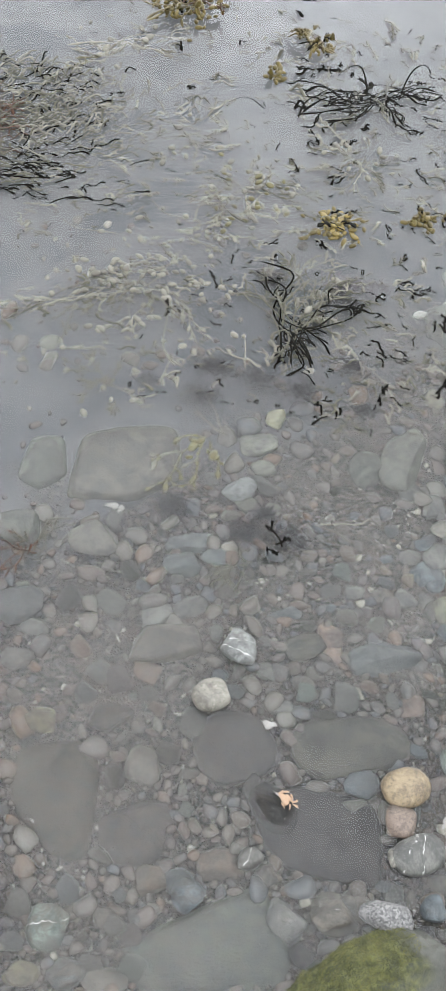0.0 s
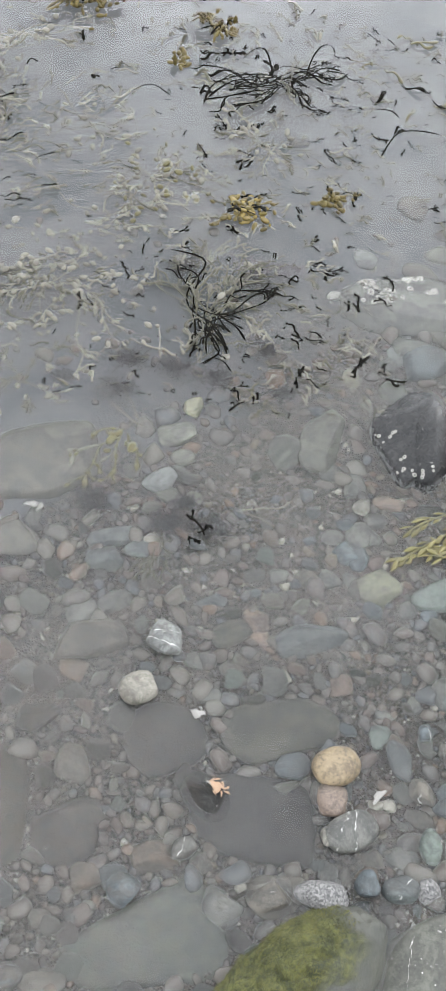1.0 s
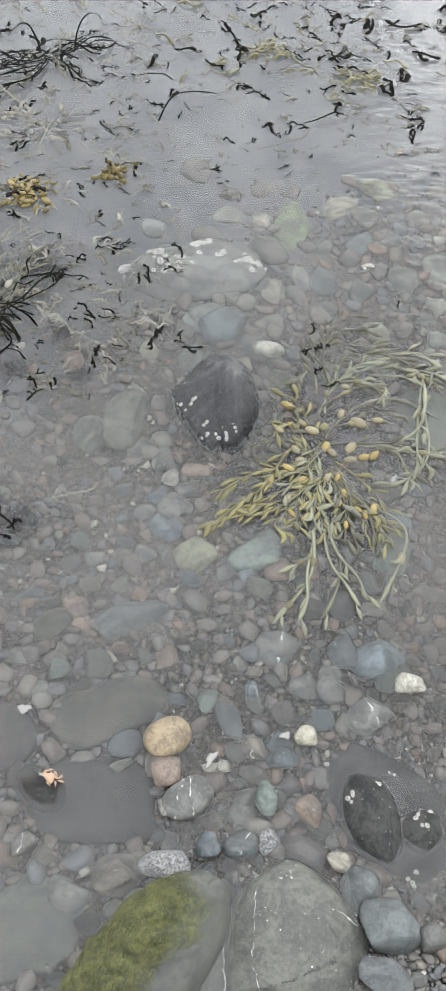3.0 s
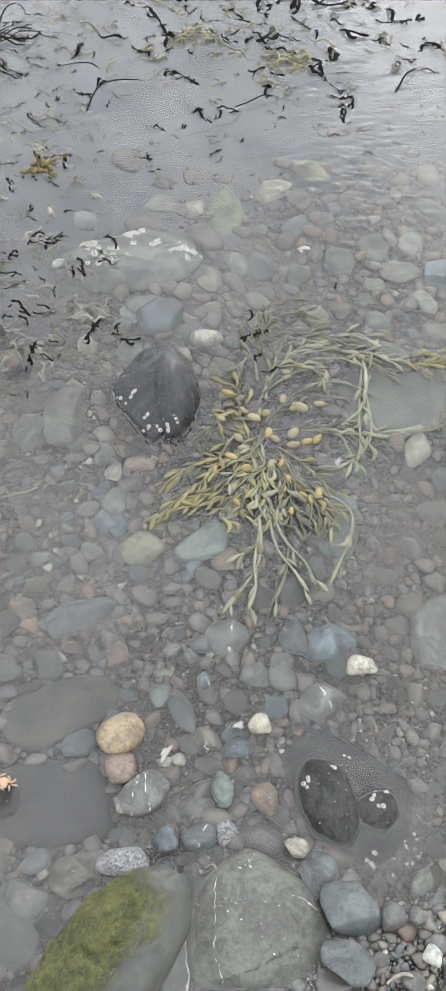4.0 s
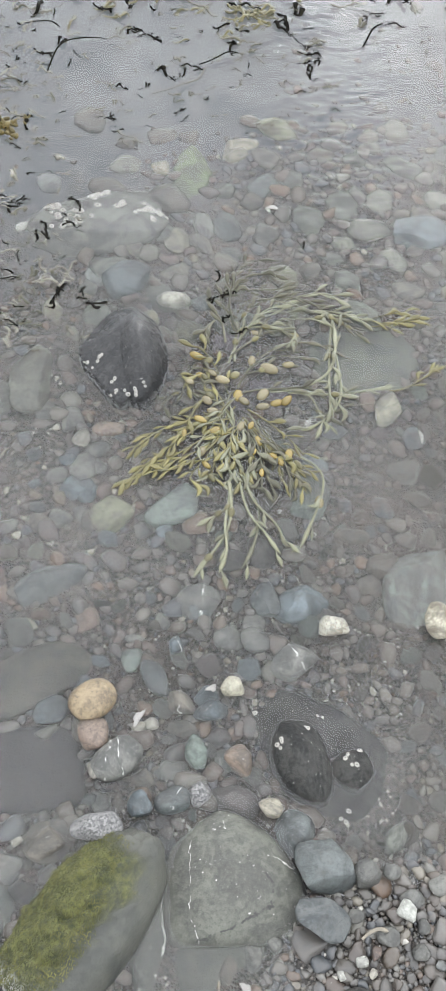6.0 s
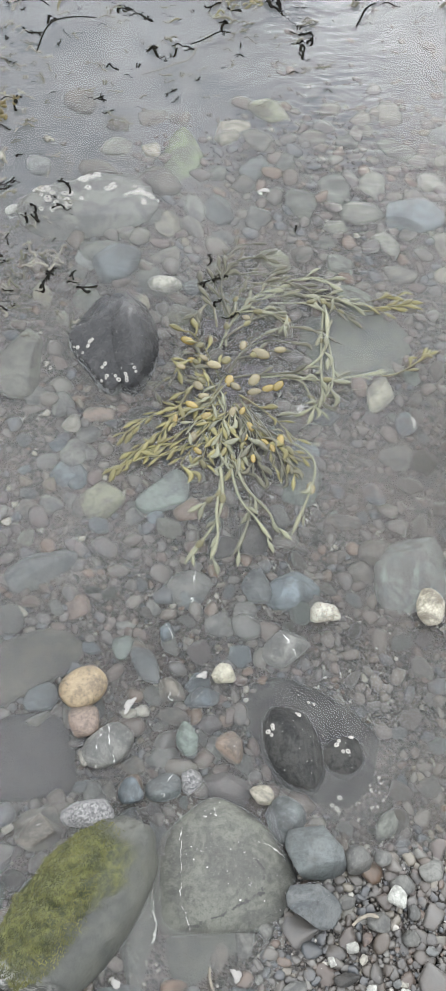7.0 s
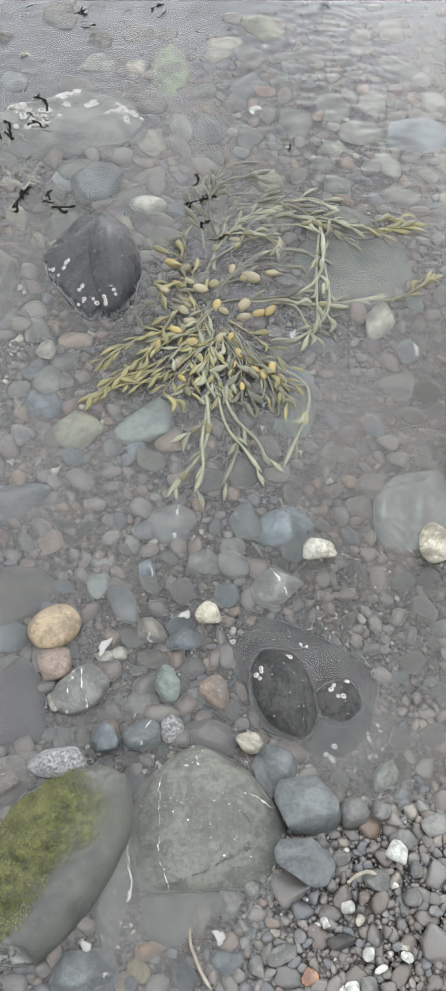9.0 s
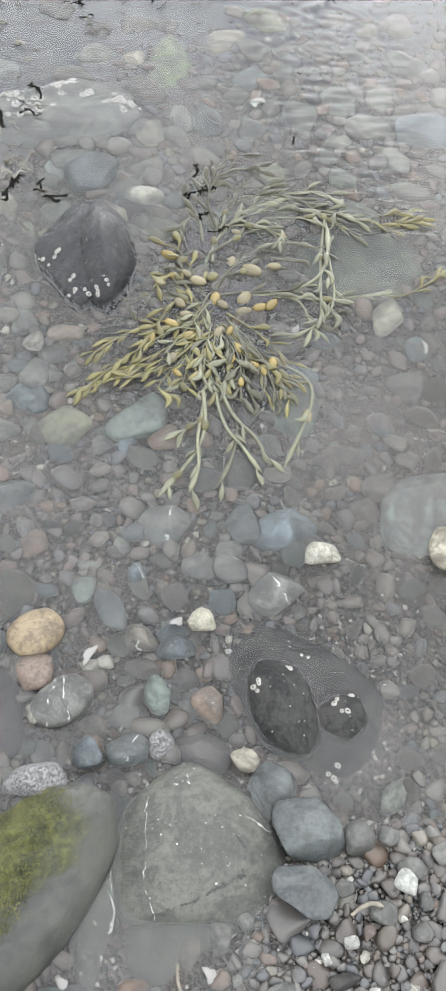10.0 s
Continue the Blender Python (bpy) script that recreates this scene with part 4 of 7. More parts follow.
def facet_rock(name, seed, corners, depth, label, mat, edge=9.0, level=6, lumps=0.02, grain=0.0):
    """A rock with flat faces and worn edges that spans a few corners and goes down to the depth."""
    rng = np.random.default_rng(seed)
    top = np.array(corners, float)
    mid = top[:, :2].mean(0)
    foot = np.column_stack([mid + (top[:, :2] - mid) * 0.92, np.full(len(top), depth)])
    pts = np.concatenate([top, foot])
    centre = np.array([*mid, (pts[:, 2].max() + depth) / 2])
    half = np.ptp(pts, axis=0) / 2
    bm = bmesh.new()
    for q in (pts - centre) / half:
        bm.verts.new(q)
    bmesh.ops.convex_hull(bm, input=bm.verts)
    sides = []
    for face in bm.faces:
        nrm = np.array(face.normal[:])
        away = float(nrm @ np.array(face.calc_center_median()[:]))
        if away < 0:
            nrm, away = -nrm, -away
        if face.calc_area() > 1e-5 and not any(nrm @ q > 0.985 and abs(away - e) < 0.05 for q, e in sides):
            sides.append((nrm, max(away, 0.08)))
    bm.free()
    d, faces = BALL[level]
    total = np.zeros(len(d))
    for nrm, away in sides:
        total += np.maximum(d @ nrm / away, 0) ** edge
    p = d * (total ** (-1 / edge))[:, None]
    p *= (1 + lumps * waves(p, rng, 3.0) + 0.5 * lumps * waves(p, rng, 7.5) + 0.22 * lumps * waves(p, rng, 18, 9))[:, None]
    if grain:
        p *= (1 + grain * waves(p, rng, 30, 10) + 0.6 * grain * waves(p, rng, 60, 12))[:, None]
    ob = new(name, mesh_from(name, p * half, faces, mat))
    ob.matrix_world = Matrix.Translation(centre)
    # the stretch of bed that it covers
    spread, axes = np.linalg.eigh(np.cov((top[:, :2] - mid).T))
    reach = np.abs((top[:, :2] - mid) @ axes).max(0)
    taken.append((mid[0], mid[1], reach[1] * 0.95, reach[0] * 0.95, math.atan2(axes[1, 1], axes[0, 1])))
    return tagged(ob, label, name, "stones of the shore")


# the boulders that stand out
def add_lobe(rock, seed, corners, depth, edge, grain=0.0):
    """Joins a second swelling to a rock."""
    lobe = facet_rock("boulder", seed, corners, depth, "", None, edge, 6, 0.02, grain)
    shift = np.array(lobe.matrix_world.translation) - np.array(rock.matrix_world.translation)
    first, more = (np.array([q.co[:] for q in ob.data.vertices]) for ob in (rock, lobe))
    faces, extra = (np.array([q.vertices[:] for q in ob.data.polygons]) for ob in (rock, lobe))
    rock.data = mesh_from("boulder", np.concatenate([first, more + shift]), np.concatenate([faces, extra + len(first)]), rock.data.materials[0])
    bpy.data.objects.remove(lobe)


SEAROCK = stone_material("wet_charcoal_rock", (0.015, 0.0155, 0.015), (0.024, 0.024, 0.022), 0.012, 0, 0.15)
SEAROCK.node_tree.nodes["Principled BSDF"].inputs["Specular IOR Level"].default_value = 0.15
CRACK, VEIN = (0.014, 0.014, 0.012), (0.36, 0.355, 0.33)
SLABROCK = stone_material("olive_slab_rock", *PALETTE["olive2"], 0.004, 0, 0.22, lines=(
    (0.404, 0.322, 0.384, 0.240, 0.0003, VEIN), (0.384, 0.240, 0.386, 0.190, 0.0006, VEIN), (0.383, 0.192, 0.420, 0.197, 0.0016, CRACK), (0.420, 0.197, 0.486, 0.214, 0.0014, CRACK),
    (0.478, 0.262, 0.490, 0.243, 0.0014, CRACK), (0.490, 0.243, 0.482, 0.216, 0.0017, CRACK), (0.491, 0.275, 0.526, 0.255, 0.0007, VEIN), (0.443, 0.327, 0.444, 0.315, 0.0008, VEIN), (0.452, 0.210, 0.460, 0.212, 0.0016, VEIN)))
WEDGEROCK = stone_material("veined_wedge_rock", *PALETTE["green"], 0.004, 0, 0.25, lines=(
    (0.355, 0.270, 0.344, 0.187, 0.0009, VEIN), (0.332, 0.170, 0.335, 0.147, 0.0020, VEIN), (0.334, 0.166, 0.327, 0.142, 0.0012, VEIN)))
facet_rock("boulder", 701, ((0.109, 0.463, -0.012), (0.129, 0.494, -0.012), (0.205, 0.505, -0.012), (0.273, 0.494, -0.012), (0.289, 0.440, -0.012), (0.281, 0.381, -0.012), (0.215, 0.378, -0.012), (0.149, 0.386, -0.012), (0.110, 0.417, -0.012), (0.148, 0.467, -0.004), (0.260, 0.470, -0.004), (0.268, 0.402, -0.004), (0.171, 0.401, -0.004)), -0.06,
           "dark charcoal flat-topped boulder just under the water", stone_mat("dark", 0), 10.0, 6, 0.022, 0.0015)
facet_rock("boulder", 702, ((0.012, 0.551, -0.012), (0.031, 0.583, -0.012), (0.080, 0.598, -0.012), (0.121, 0.577, -0.012), (0.140, 0.535, -0.012), (0.124, 0.506, -0.012), (0.060, 0.477, -0.012), (0.023, 0.499, -0.012), (0.046, 0.563, -0.003), (0.084, 0.574, -0.003), (0.110, 0.542, -0.003), (0.058, 0.511, -0.003)), -0.05,
           "dark grey blocky boulder lapped by shallow water", stone_mat("dgrey", 0), 9.0, 6, 0.022, 0.0015)
facet_rock("boulder", 703, ((0.139, 0.574, -0.012), (0.170, 0.600, -0.012), (0.267, 0.621, -0.012), (0.308, 0.610, -0.012), (0.325, 0.574, -0.012), (0.299, 0.546, -0.012), (0.237, 0.526, -0.012), (0.187, 0.508, -0.012), (0.146, 0.533, -0.012), (0.175, 0.577, -0.003), (0.266, 0.598, -0.003), (0.293, 0.576, -0.003), (0.200, 0.545, -0.003)), -0.05,
           "long dark olive-grey boulder under shallow water", stone_mat("dolive", 0), 9.0, 6, 0.022, 0.0015)
facet_rock("boulder", 704, ((-0.042, 0.263, -0.014), (0.054, 0.324, -0.014), (0.133, 0.373, -0.014), (0.152, 0.339, -0.014), (0.130, 0.298, -0.014), (0.187, 0.268, -0.014), (0.166, 0.240, -0.014), (0.004, 0.215, -0.014), (0.001, 0.268, -0.003), (0.106, 0.336, -0.003), (0.118, 0.309, -0.003), (0.132, 0.257, -0.003), (0.029, 0.238, -0.003)), -0.06,
           "greenish-grey wedge-shaped boulder under water", stone_mat("dgreen", 0), 10.0, 6, 0.022, 0.0015)
facet_rock("boulder", 705, ((-0.218, 0.483, -0.016), (-0.172, 0.512, -0.016), (-0.112, 0.521, -0.016), (-0.088, 0.468, -0.016), (-0.081, 0.337, -0.016), (-0.122, 0.336, -0.016), (-0.206, 0.409, -0.016), (-0.180, 0.476, -0.003), (-0.125, 0.491, -0.003), (-0.100, 0.378, -0.003), (-0.163, 0.408, -0.003)), -0.06,
           "mottled olive-brown boulder under rippled shallow water", stone_mat("dolive", 0), 8.0, 6, 0.022, 0.0015)
facet_rock("boulder", 706, ((-0.092, 0.416, -0.016), (-0.043, 0.440, -0.016), (0.000, 0.432, -0.016), (0.007, 0.377, -0.016), (-0.033, 0.345, -0.016), (-0.080, 0.362, -0.016), (-0.058, 0.410, -0.004), (-0.017, 0.409, -0.004), (-0.025, 0.368, -0.004)), -0.06,
           "dark grey boulder under rippled shallow water", stone_mat("dgrey", 0), 8.0, 6, 0.022, 0.0015)
facet_rock("boulder", 707, ((-0.244, 0.891, -0.028), (-0.248, 1.026, -0.028), (-0.179, 1.066, -0.028), (-0.093, 1.080, -0.028), (-0.062, 0.974, -0.028), (-0.142, 0.905, -0.028), (-0.232, 0.996, -0.012), (-0.100, 1.039, -0.012), (-0.083, 0.971, -0.012), (-0.150, 0.919, -0.012), (-0.226, 0.902, -0.012)), -0.08,
           "broad flat brown boulder lying under the water", stone_mat("mauvebrown", 0), 12.0, 6, 0.022, 0.0015)
facet_rock("boulder", 708, ((-0.329, 0.916, -0.030), (-0.324, 1.010, -0.030), (-0.271, 1.022, -0.030), (-0.243, 0.939, -0.030), (-0.284, 0.897, -0.030), (-0.306, 0.981, -0.013), (-0.272, 0.988, -0.013), (-0.280, 0.916, -0.013)), -0.08,
           "rounded green-grey boulder under the water", stone_mat("green", 0), 8.0, 6, 0.022, 0.0015)
mossy = stone("boulder", 501, 0.255, 0.236, 0.060, 0.262, 0.135, 0.125, 41, "green", "grey boulder with a mat of green algae on its crown", box=2.5, level=6, cuts=4, mat=MOSSROCK)
lump = np.array([v.co[:] for v in mossy.data.vertices])
out = np.array([v.normal[:] for v in mossy.data.vertices])
shag = smooth(-0.03, 0.0, lump[:, 1] + 0.015 * waves(lump, np.random.default_rng(9), 60)) * smooth(0.0, 0.02, lump[:, 2])
shag = shag * (0.0026 * waves(lump, np.random.default_rng(10), 200, 10) + 0.0019 * waves(lump, np.random.default_rng(11), 520, 12) + 0.001)
mossy.data.vertices.foreach_set("co", (lump + out * shag[:, None]).ravel())
mossy.data.update()
facet_rock("boulder", 502, ((0.352, 0.290, -0.004), (0.405, 0.332, 0.004), (0.447, 0.350, 0.004), (0.498, 0.316, 0.000), (0.527, 0.270, -0.002), (0.540, 0.215, -0.004), (0.516, 0.176, -0.004),
                            (0.470, 0.165, 0.000), (0.386, 0.186, 0.006), (0.350, 0.190, -0.004), (0.415, 0.300, 0.016), (0.446, 0.325, 0.013), (0.484, 0.285, 0.016), (0.486, 0.214, 0.019), (0.392, 0.200, 0.019)),
           -0.06, "broad smooth olive-grey slab boulder with cracks across it", SLABROCK, 14.0, 6, 0.014)
facet_rock("boulder", 522, ((0.352, 0.196, -0.006), (0.385, 0.190, -0.002), (0.450, 0.182, -0.004), (0.486, 0.168, -0.006), (0.440, 0.140, -0.010), (0.395, 0.120, -0.010), (0.355, 0.130, -0.010)),
           -0.06, "lower step of olive-grey rock at the foot of a slab", SLABROCK, 10.0, 5, 0.03)
stone("boulder", 503, 0.326, 0.181, -0.002, 0.170, 0.065, 0.05, 81, "green", "narrow grey rock wedge with a white vein between boulders", box=2.8, mat=WEDGEROCK)
wet_boulder = facet_rock("boulder", 504, ((0.496, 0.462, -0.012), (0.545, 0.506, -0.008), (0.613, 0.484, -0.008), (0.680, 0.430, -0.014), (0.722, 0.350, -0.020), (0.700, 0.285, -0.022), (0.640, 0.255, -0.020), (0.585, 0.283, -0.016),
                                          (0.524, 0.372, -0.012), (0.560, 0.420, -0.002), (0.640, 0.390, -0.003), (0.600, 0.330, -0.004)), -0.08,
                         "dark wet boulder breaking the surface, dotted with barnacles", SEAROCK, 8.0, 6, 0.03, 0.004)
stone("boulder", 506, 0.135, 0.463, 0.004, 0.082, 0.055, 0.04, 139, "dark", "small black wet rock hump awash on top of a boulder", box=2.4, level=5, cuts=2, mat=SEAROCK)
facet_rock("cobble", 594, ((0.420, 0.796, -0.012), (0.424, 0.806, -0.008), (0.498, 0.852, -0.008), (0.515, 0.826, -0.008), (0.504, 0.786, -0.010), (0.438, 0.778, -0.012), (0.490, 0.822, 0.000)), -0.05,
           "slate green-grey wedge-shaped cobble under shallow water", stone_mat("bluegreen", 0), 10.0, 5, 0.02)
dark_rock = facet_rock("boulder", 505, ((0.436, 1.200, 0.008), (0.474, 1.218, 0.004), (0.508, 1.180, 0.008), (0.521, 1.108, 0.002), (0.504, 1.043, 0.000), (0.456, 0.990, 0.000), (0.424, 1.008, 0.002), (0.406, 1.060, 0.006),
                                        (0.410, 1.140, 0.014), (0.460, 1.150, 0.064), (0.454, 1.095, 0.076), (0.450, 1.045, 0.062), (0.484, 1.120, 0.058)), -0.07,
                       "glossy black wet rock standing out of the water, dotted with barnacles", WETROCK, 9.0, 6, 0.008, 0.0006)
# its lower shelf runs out to a corner
add_lobe(dark_rock, 515, ((0.362, 1.128, 0.001), (0.396, 1.154, 0.004), (0.434, 1.203, 0.006), (0.464, 1.150, 0.050), (0.448, 1.020, 0.016), (0.418, 1.000, 0.000), (0.390, 1.044, 0.000), (0.368, 1.094, 0.000), (0.430, 1.135, 0.044), (0.430, 1.065, 0.038)), -0.07, 18.0)
add_lobe(wet_boulder, 516, ((0.526, 0.424, 0.000), (0.550, 0.456, 0.002), (0.600, 0.440, 0.002), (0.613, 0.396, 0.000), (0.611, 0.346, 0.000), (0.584, 0.313, 0.000), (0.537, 0.343, 0.000), (0.522, 0.389, 0.000), (0.560, 0.414, 0.026), (0.566, 0.352, 0.029), (0.589, 0.390, 0.020)), -0.05, 7.0, 0.006)
add_lobe(wet_boulder, 517, ((0.600, 0.380, 0.000), (0.629, 0.395, 0.000), (0.660, 0.390, 0.000), (0.666, 0.351, 0.000), (0.631, 0.329, 0.000), (0.600, 0.352, 0.000), (0.636, 0.367, 0.018)), -0.04, 6.0, 0.006)


# ---- ground and water sheets ----
def sheet_lines(marks, steps, far):
    """Grid lines: each stretch between two marks has its own step; coarser and coarser outside."""
    core = np.concatenate([np.arange(a, b - 1e-6, st) for a, b, st in zip(marks, marks[1:], steps)] + [[marks[-1]]])
    out, d, q = [], max(steps), 0.0
    while q < far:
        d *= 1.35
        q += d
        out.append(q)
    out = np.array(out)
    return np.concatenate([marks[0] - out[::-1], core, marks[-1] + out])


def sheet(xs, ys, height):
    gx, gy = np.meshgrid(xs, ys)
    v = np.stack([gx.ravel(), gy.ravel(), height(gx.ravel(), gy.ravel())], 1)
    w = len(xs)
    i = (np.arange(len(ys) - 1)[:, None] * w + np.arange(w - 1)).ravel()
    return v, np.stack([i, i + 1, i + w + 1, i + w], 1)


def ground_height(x, y):
    rng = np.random.default_rng(5)
    p = np.stack([x, y, 0 * x], 1)
    near = np.exp(-((x - 0.3) ** 2 + (y - 1) ** 2) / 16)
    return bed_height(x, y) + near * (0.004 * waves(p, rng, 14) + 0.0025 * waves(p, rng, 60, 9))


ground = new("ground", mesh_from("ground", *sheet(sheet_lines((-0.9, 1.6), (0.012,), 400), sheet_lines((-0.2, 2.8), (0.012,), 400), ground_height), BED))
tagged(ground, "sea bed of grit, shell and grey silt", "ground", kind="structure")

RINGS = [(0.951, 1.602, 0.13, 0.0011), (0.816, 1.472, 0.06, 0.0009), (0.979, 1.360, 0.11, 0.0009), (0.808, 1.367, 0.05, 0.0008), (1.154, 1.853, 0.12, 0.0012),
         (1.114, 1.566, 0.09, 0.0009), (0.837, 1.586, 0.05, 0.0006), (1.165, 2.062, 0.12, 0.0012), (0.719, 0.542, 0.035, 0.0004), (0.980, 1.790, 0.07, 0.0009)]


def water_height(x, y):
    rng = np.random.default_rng(11)
    h, fine = np.zeros(len(x)), np.zeros(len(x))
    near = np.exp(-(((x - 0.4) / 3) ** 2 + ((y - 1) / 3) ** 2))
    # ripples run in from the open water; liveliest where the rain falls far out
    rainy = smooth(0.50, 1.0, x) * smooth(0.95, 1.5, y)
    lively = 0.5 + 0.8 * rainy + 2.2 * (1 - smooth(0.05, 0.38, x)) * (1 - smooth(0.60, 1.00, y))
    for k in range(16):
        a = radians(rng.normal(100, 32))
        wave = 6.283 / rng.uniform(0.028, 0.075)
        warp = 0.02 * np.sin(3.1 * x + rng.uniform(0, 6)) + 0.02 * np.sin(4.3 * y + rng.uniform(0, 6))
        h += np.sin((x * math.cos(a) + y * math.sin(a) + warp) * wave + rng.uniform(0, 6.28)) / wave * rng.uniform(0.006, 0.014)
    for k in range(14):
        a = radians(rng.normal(92, 28))
        wave = 6.283 / rng.uniform(0.016, 0.032)
        warp = 0.012 * np.sin(7 * x + rng.uniform(0, 6)) + 0.012 * np.sin(9 * y + rng.uniform(0, 6))
        fine += np.sin((x * math.cos(a) + y * math.sin(a) + warp) * wave + rng.uniform(0, 6.28)) / wave * rng.uniform(0.012, 0.026)
    h = h * lively + fine * (1.25 * rainy + 1.4 * (1 - smooth(0.05, 0.38, x)) * (1 - smooth(0.60, 1.00, y)) + 0.8 * smooth(1.0, 1.5, y) * (1 - rainy))
    for cx, cy, rad, amp in RINGS:
        r = np.hypot(x - cx, y - cy)
        h += amp * 0.30 * np.sin(r * 6.283 / 0.0145) * np.exp(-((r - rad * 0.62) / (rad * 0.26)) ** 2)
    return h * near * (1 - smooth(2.4, 2.6, y)) * (1 - smooth(1.35, 1.5, x)) * smooth(-1.0, -0.8, x)


water = new("water", mesh_from("water", *sheet(sheet_lines((-0.8, -0.32, 1.35), (0.006, 0.0032), 400), sheet_lines((0.0, 2.5), (0.0032,), 400), water_height), WATER))
water.visible_shadow = False
tagged(water, "clear shallow sea water with small ripples and rain rings", "water", kind="structure")


# ---- loose stones that fill the bed ----
def clear(x, y, margin=0.9):
    """Which of the places are free of the stones set so far."""
    free = np.ones(len(x), bool)
    for sx, sy, a, b, turn in taken:
        dx, dy = x - sx, y - sy
        c, s = math.cos(turn), math.sin(turn)
        free &= ((dx * c + dy * s) / (a * margin)) ** 2 + ((dy * c - dx * s) / (b * margin)) ** 2 > 1
    return free


def stony(x, y):
    """Share of the bed that is stones and not silt."""
    return (1 - 0.985 * smooth(0.80, 1.15, y - 0.9 * x)) * (1 - 0.97 * smooth(1.40, 1.75, y))


def scatter(rng, count, sizes, spacing, y_lo=0.02, y_hi=2.3):
    """Places and sizes that keep their distance from one another."""
    y = rng.uniform(y_lo, y_hi, count)
    left, right = -0.26 - 0.27 * (y - 0.15), 0.80 + 0.30 * (y - 0.15)
    x = left + (right - left) * rng.uniform(0, 1, count)
    size = sizes(rng, count)
    keep = clear(x, y) & (rng.uniform(0, 1, count) < stony(x, y))
    cell, grid, out = 0.03, {}, []
    for i in np.nonzero(keep)[0]:
        cx, cy = int(x[i] / cell + 1000), int(y[i] / cell + 1000)
        reach, ok = 2 if size[i] > 0.03 else 1, True
        for u in range(cx - reach, cx + reach + 1):
            for w in range(cy - reach, cy + reach + 1):
                for j in grid.get((u, w), ()):
                    if math.hypot(x[i] - x[j], y[i] - y[j]) < spacing * (size[i] + size[j]) / 2:
                        ok = False
                        break
        if ok:
            grid.setdefault((cx, cy), []).append(i)
            out.append((x[i], y[i], size[i]))
    return out


# soft-toned cobbles lie close together under the deeper water
deep_rng = np.random.default_rng(91)
deep_kinds = (("olive", "olive-brown"), ("brown", "grey-brown"), ("palebeige", "pale beige"), ("bluegrey", "slate grey"), ("sand", "sandy"), ("mauvebrown", "mauve-brown"), ("green", "greenish-grey"), ("grey", "grey"))
for x, y, size in scatter(deep_rng, 900, lambda r, c: r.uniform(0.045, 0.088, c), 0.86, 1.14, 1.78):
    if x < 0.30 + 0.05 * (y - 1.14) or x > 1.25:
        continue
    colour, words = deep_kinds[deep_rng.integers(len(deep_kinds))]
    stone("cobble", int(deep_rng.integers(2000, 9000)), x, y, float(bed_height(x, y)) + size * deep_rng.uniform(0.18, 0.34), size, size * deep_rng.uniform(0.65, 0.9), size * 0.5, deep_rng.uniform(0, 180), colour, words + " rounded cobble lying under deeper water", level=3)

loose = np.random.default_rng(77)
cobble_meshes = [mesh_from("cobble", *rock_shape(900 + k, 1, 0.78, 0.55, 2.2 + 0.15 * (k % 5), 8, 0.05, 0, 3, hard=0.58)) for k in range(16)]
cobble_kinds = ["grey", "brown", "blue", "maroon", "dgrey", "bluegrey", "grey", "brown", "pink", "bluegreen", "dolive", "mauvebrown", "grey", "bluegrey", "brown", "palebeige"]
for me, colour in zip(cobble_meshes, cobble_kinds):
    me.materials.append(stone_mat(colour, 0))
fillers = scatter(loose, 16000, lambda r, c: r.uniform(0.020, 0.056, c) * r.uniform(0.6, 1.0, c), 0.74)
dry_cobbles = [mesh_from("cobble", *rock_shape(930 + k, 1, 0.8, 0.55, 2.4, 8, 0.05, 0, 3, hard=0.58), DRYGRAVEL) for k in range(16)]
cobble_shapes = [rock_shape(950 + k, 1, 0.78, 0.5, 2.3 + 0.15 * (k % 4), 8, 0.06, 0, 2, hard=0.55) for k in range(14)]
shingle, singles = Geo(), 0
for x, y, size in fillers:
    bed = float(bed_height(x, y))
    turn = Euler((loose.uniform(-0.35, 0.35), loose.uniform(-0.35, 0.35), loose.uniform(0, 6.28)))
    stretch = (size, size * loose.uniform(0.75, 1.15), size * loose.uniform(0.7, 1.1))
    lift = min(size * loose.uniform(0.06, 0.24), max(-0.002 - bed - 0.27 * size, 0.0)) if y > 0.24 or x < 0.4 else size * loose.uniform(0.0, 0.16)
    m = Matrix.LocRotScale((x, y, bed + lift), turn, stretch)
    if singles < 300 and y < 1.0:
        singles += 1
        dry = y < 0.24 and x > 0.40 + 0.25 * (y - 0.05)
        part("cobble", (dry_cobbles if dry else cobble_meshes)[loose.integers(16)], ground, m)
    else:
        v, f = cobble_shapes[loose.integers(14)]
        shingle.add(v @ np.array(m.to_3x3()).T + np.array(m.translation), f)
    taken.append((x, y, size * 0.40, size * 0.36, 0.0))
tagged(new("shingle", shingle.mesh("shingle", SHINGLE)), "packed grey and brown shingle lying on the sea bed", "shingle", kind="stuff")

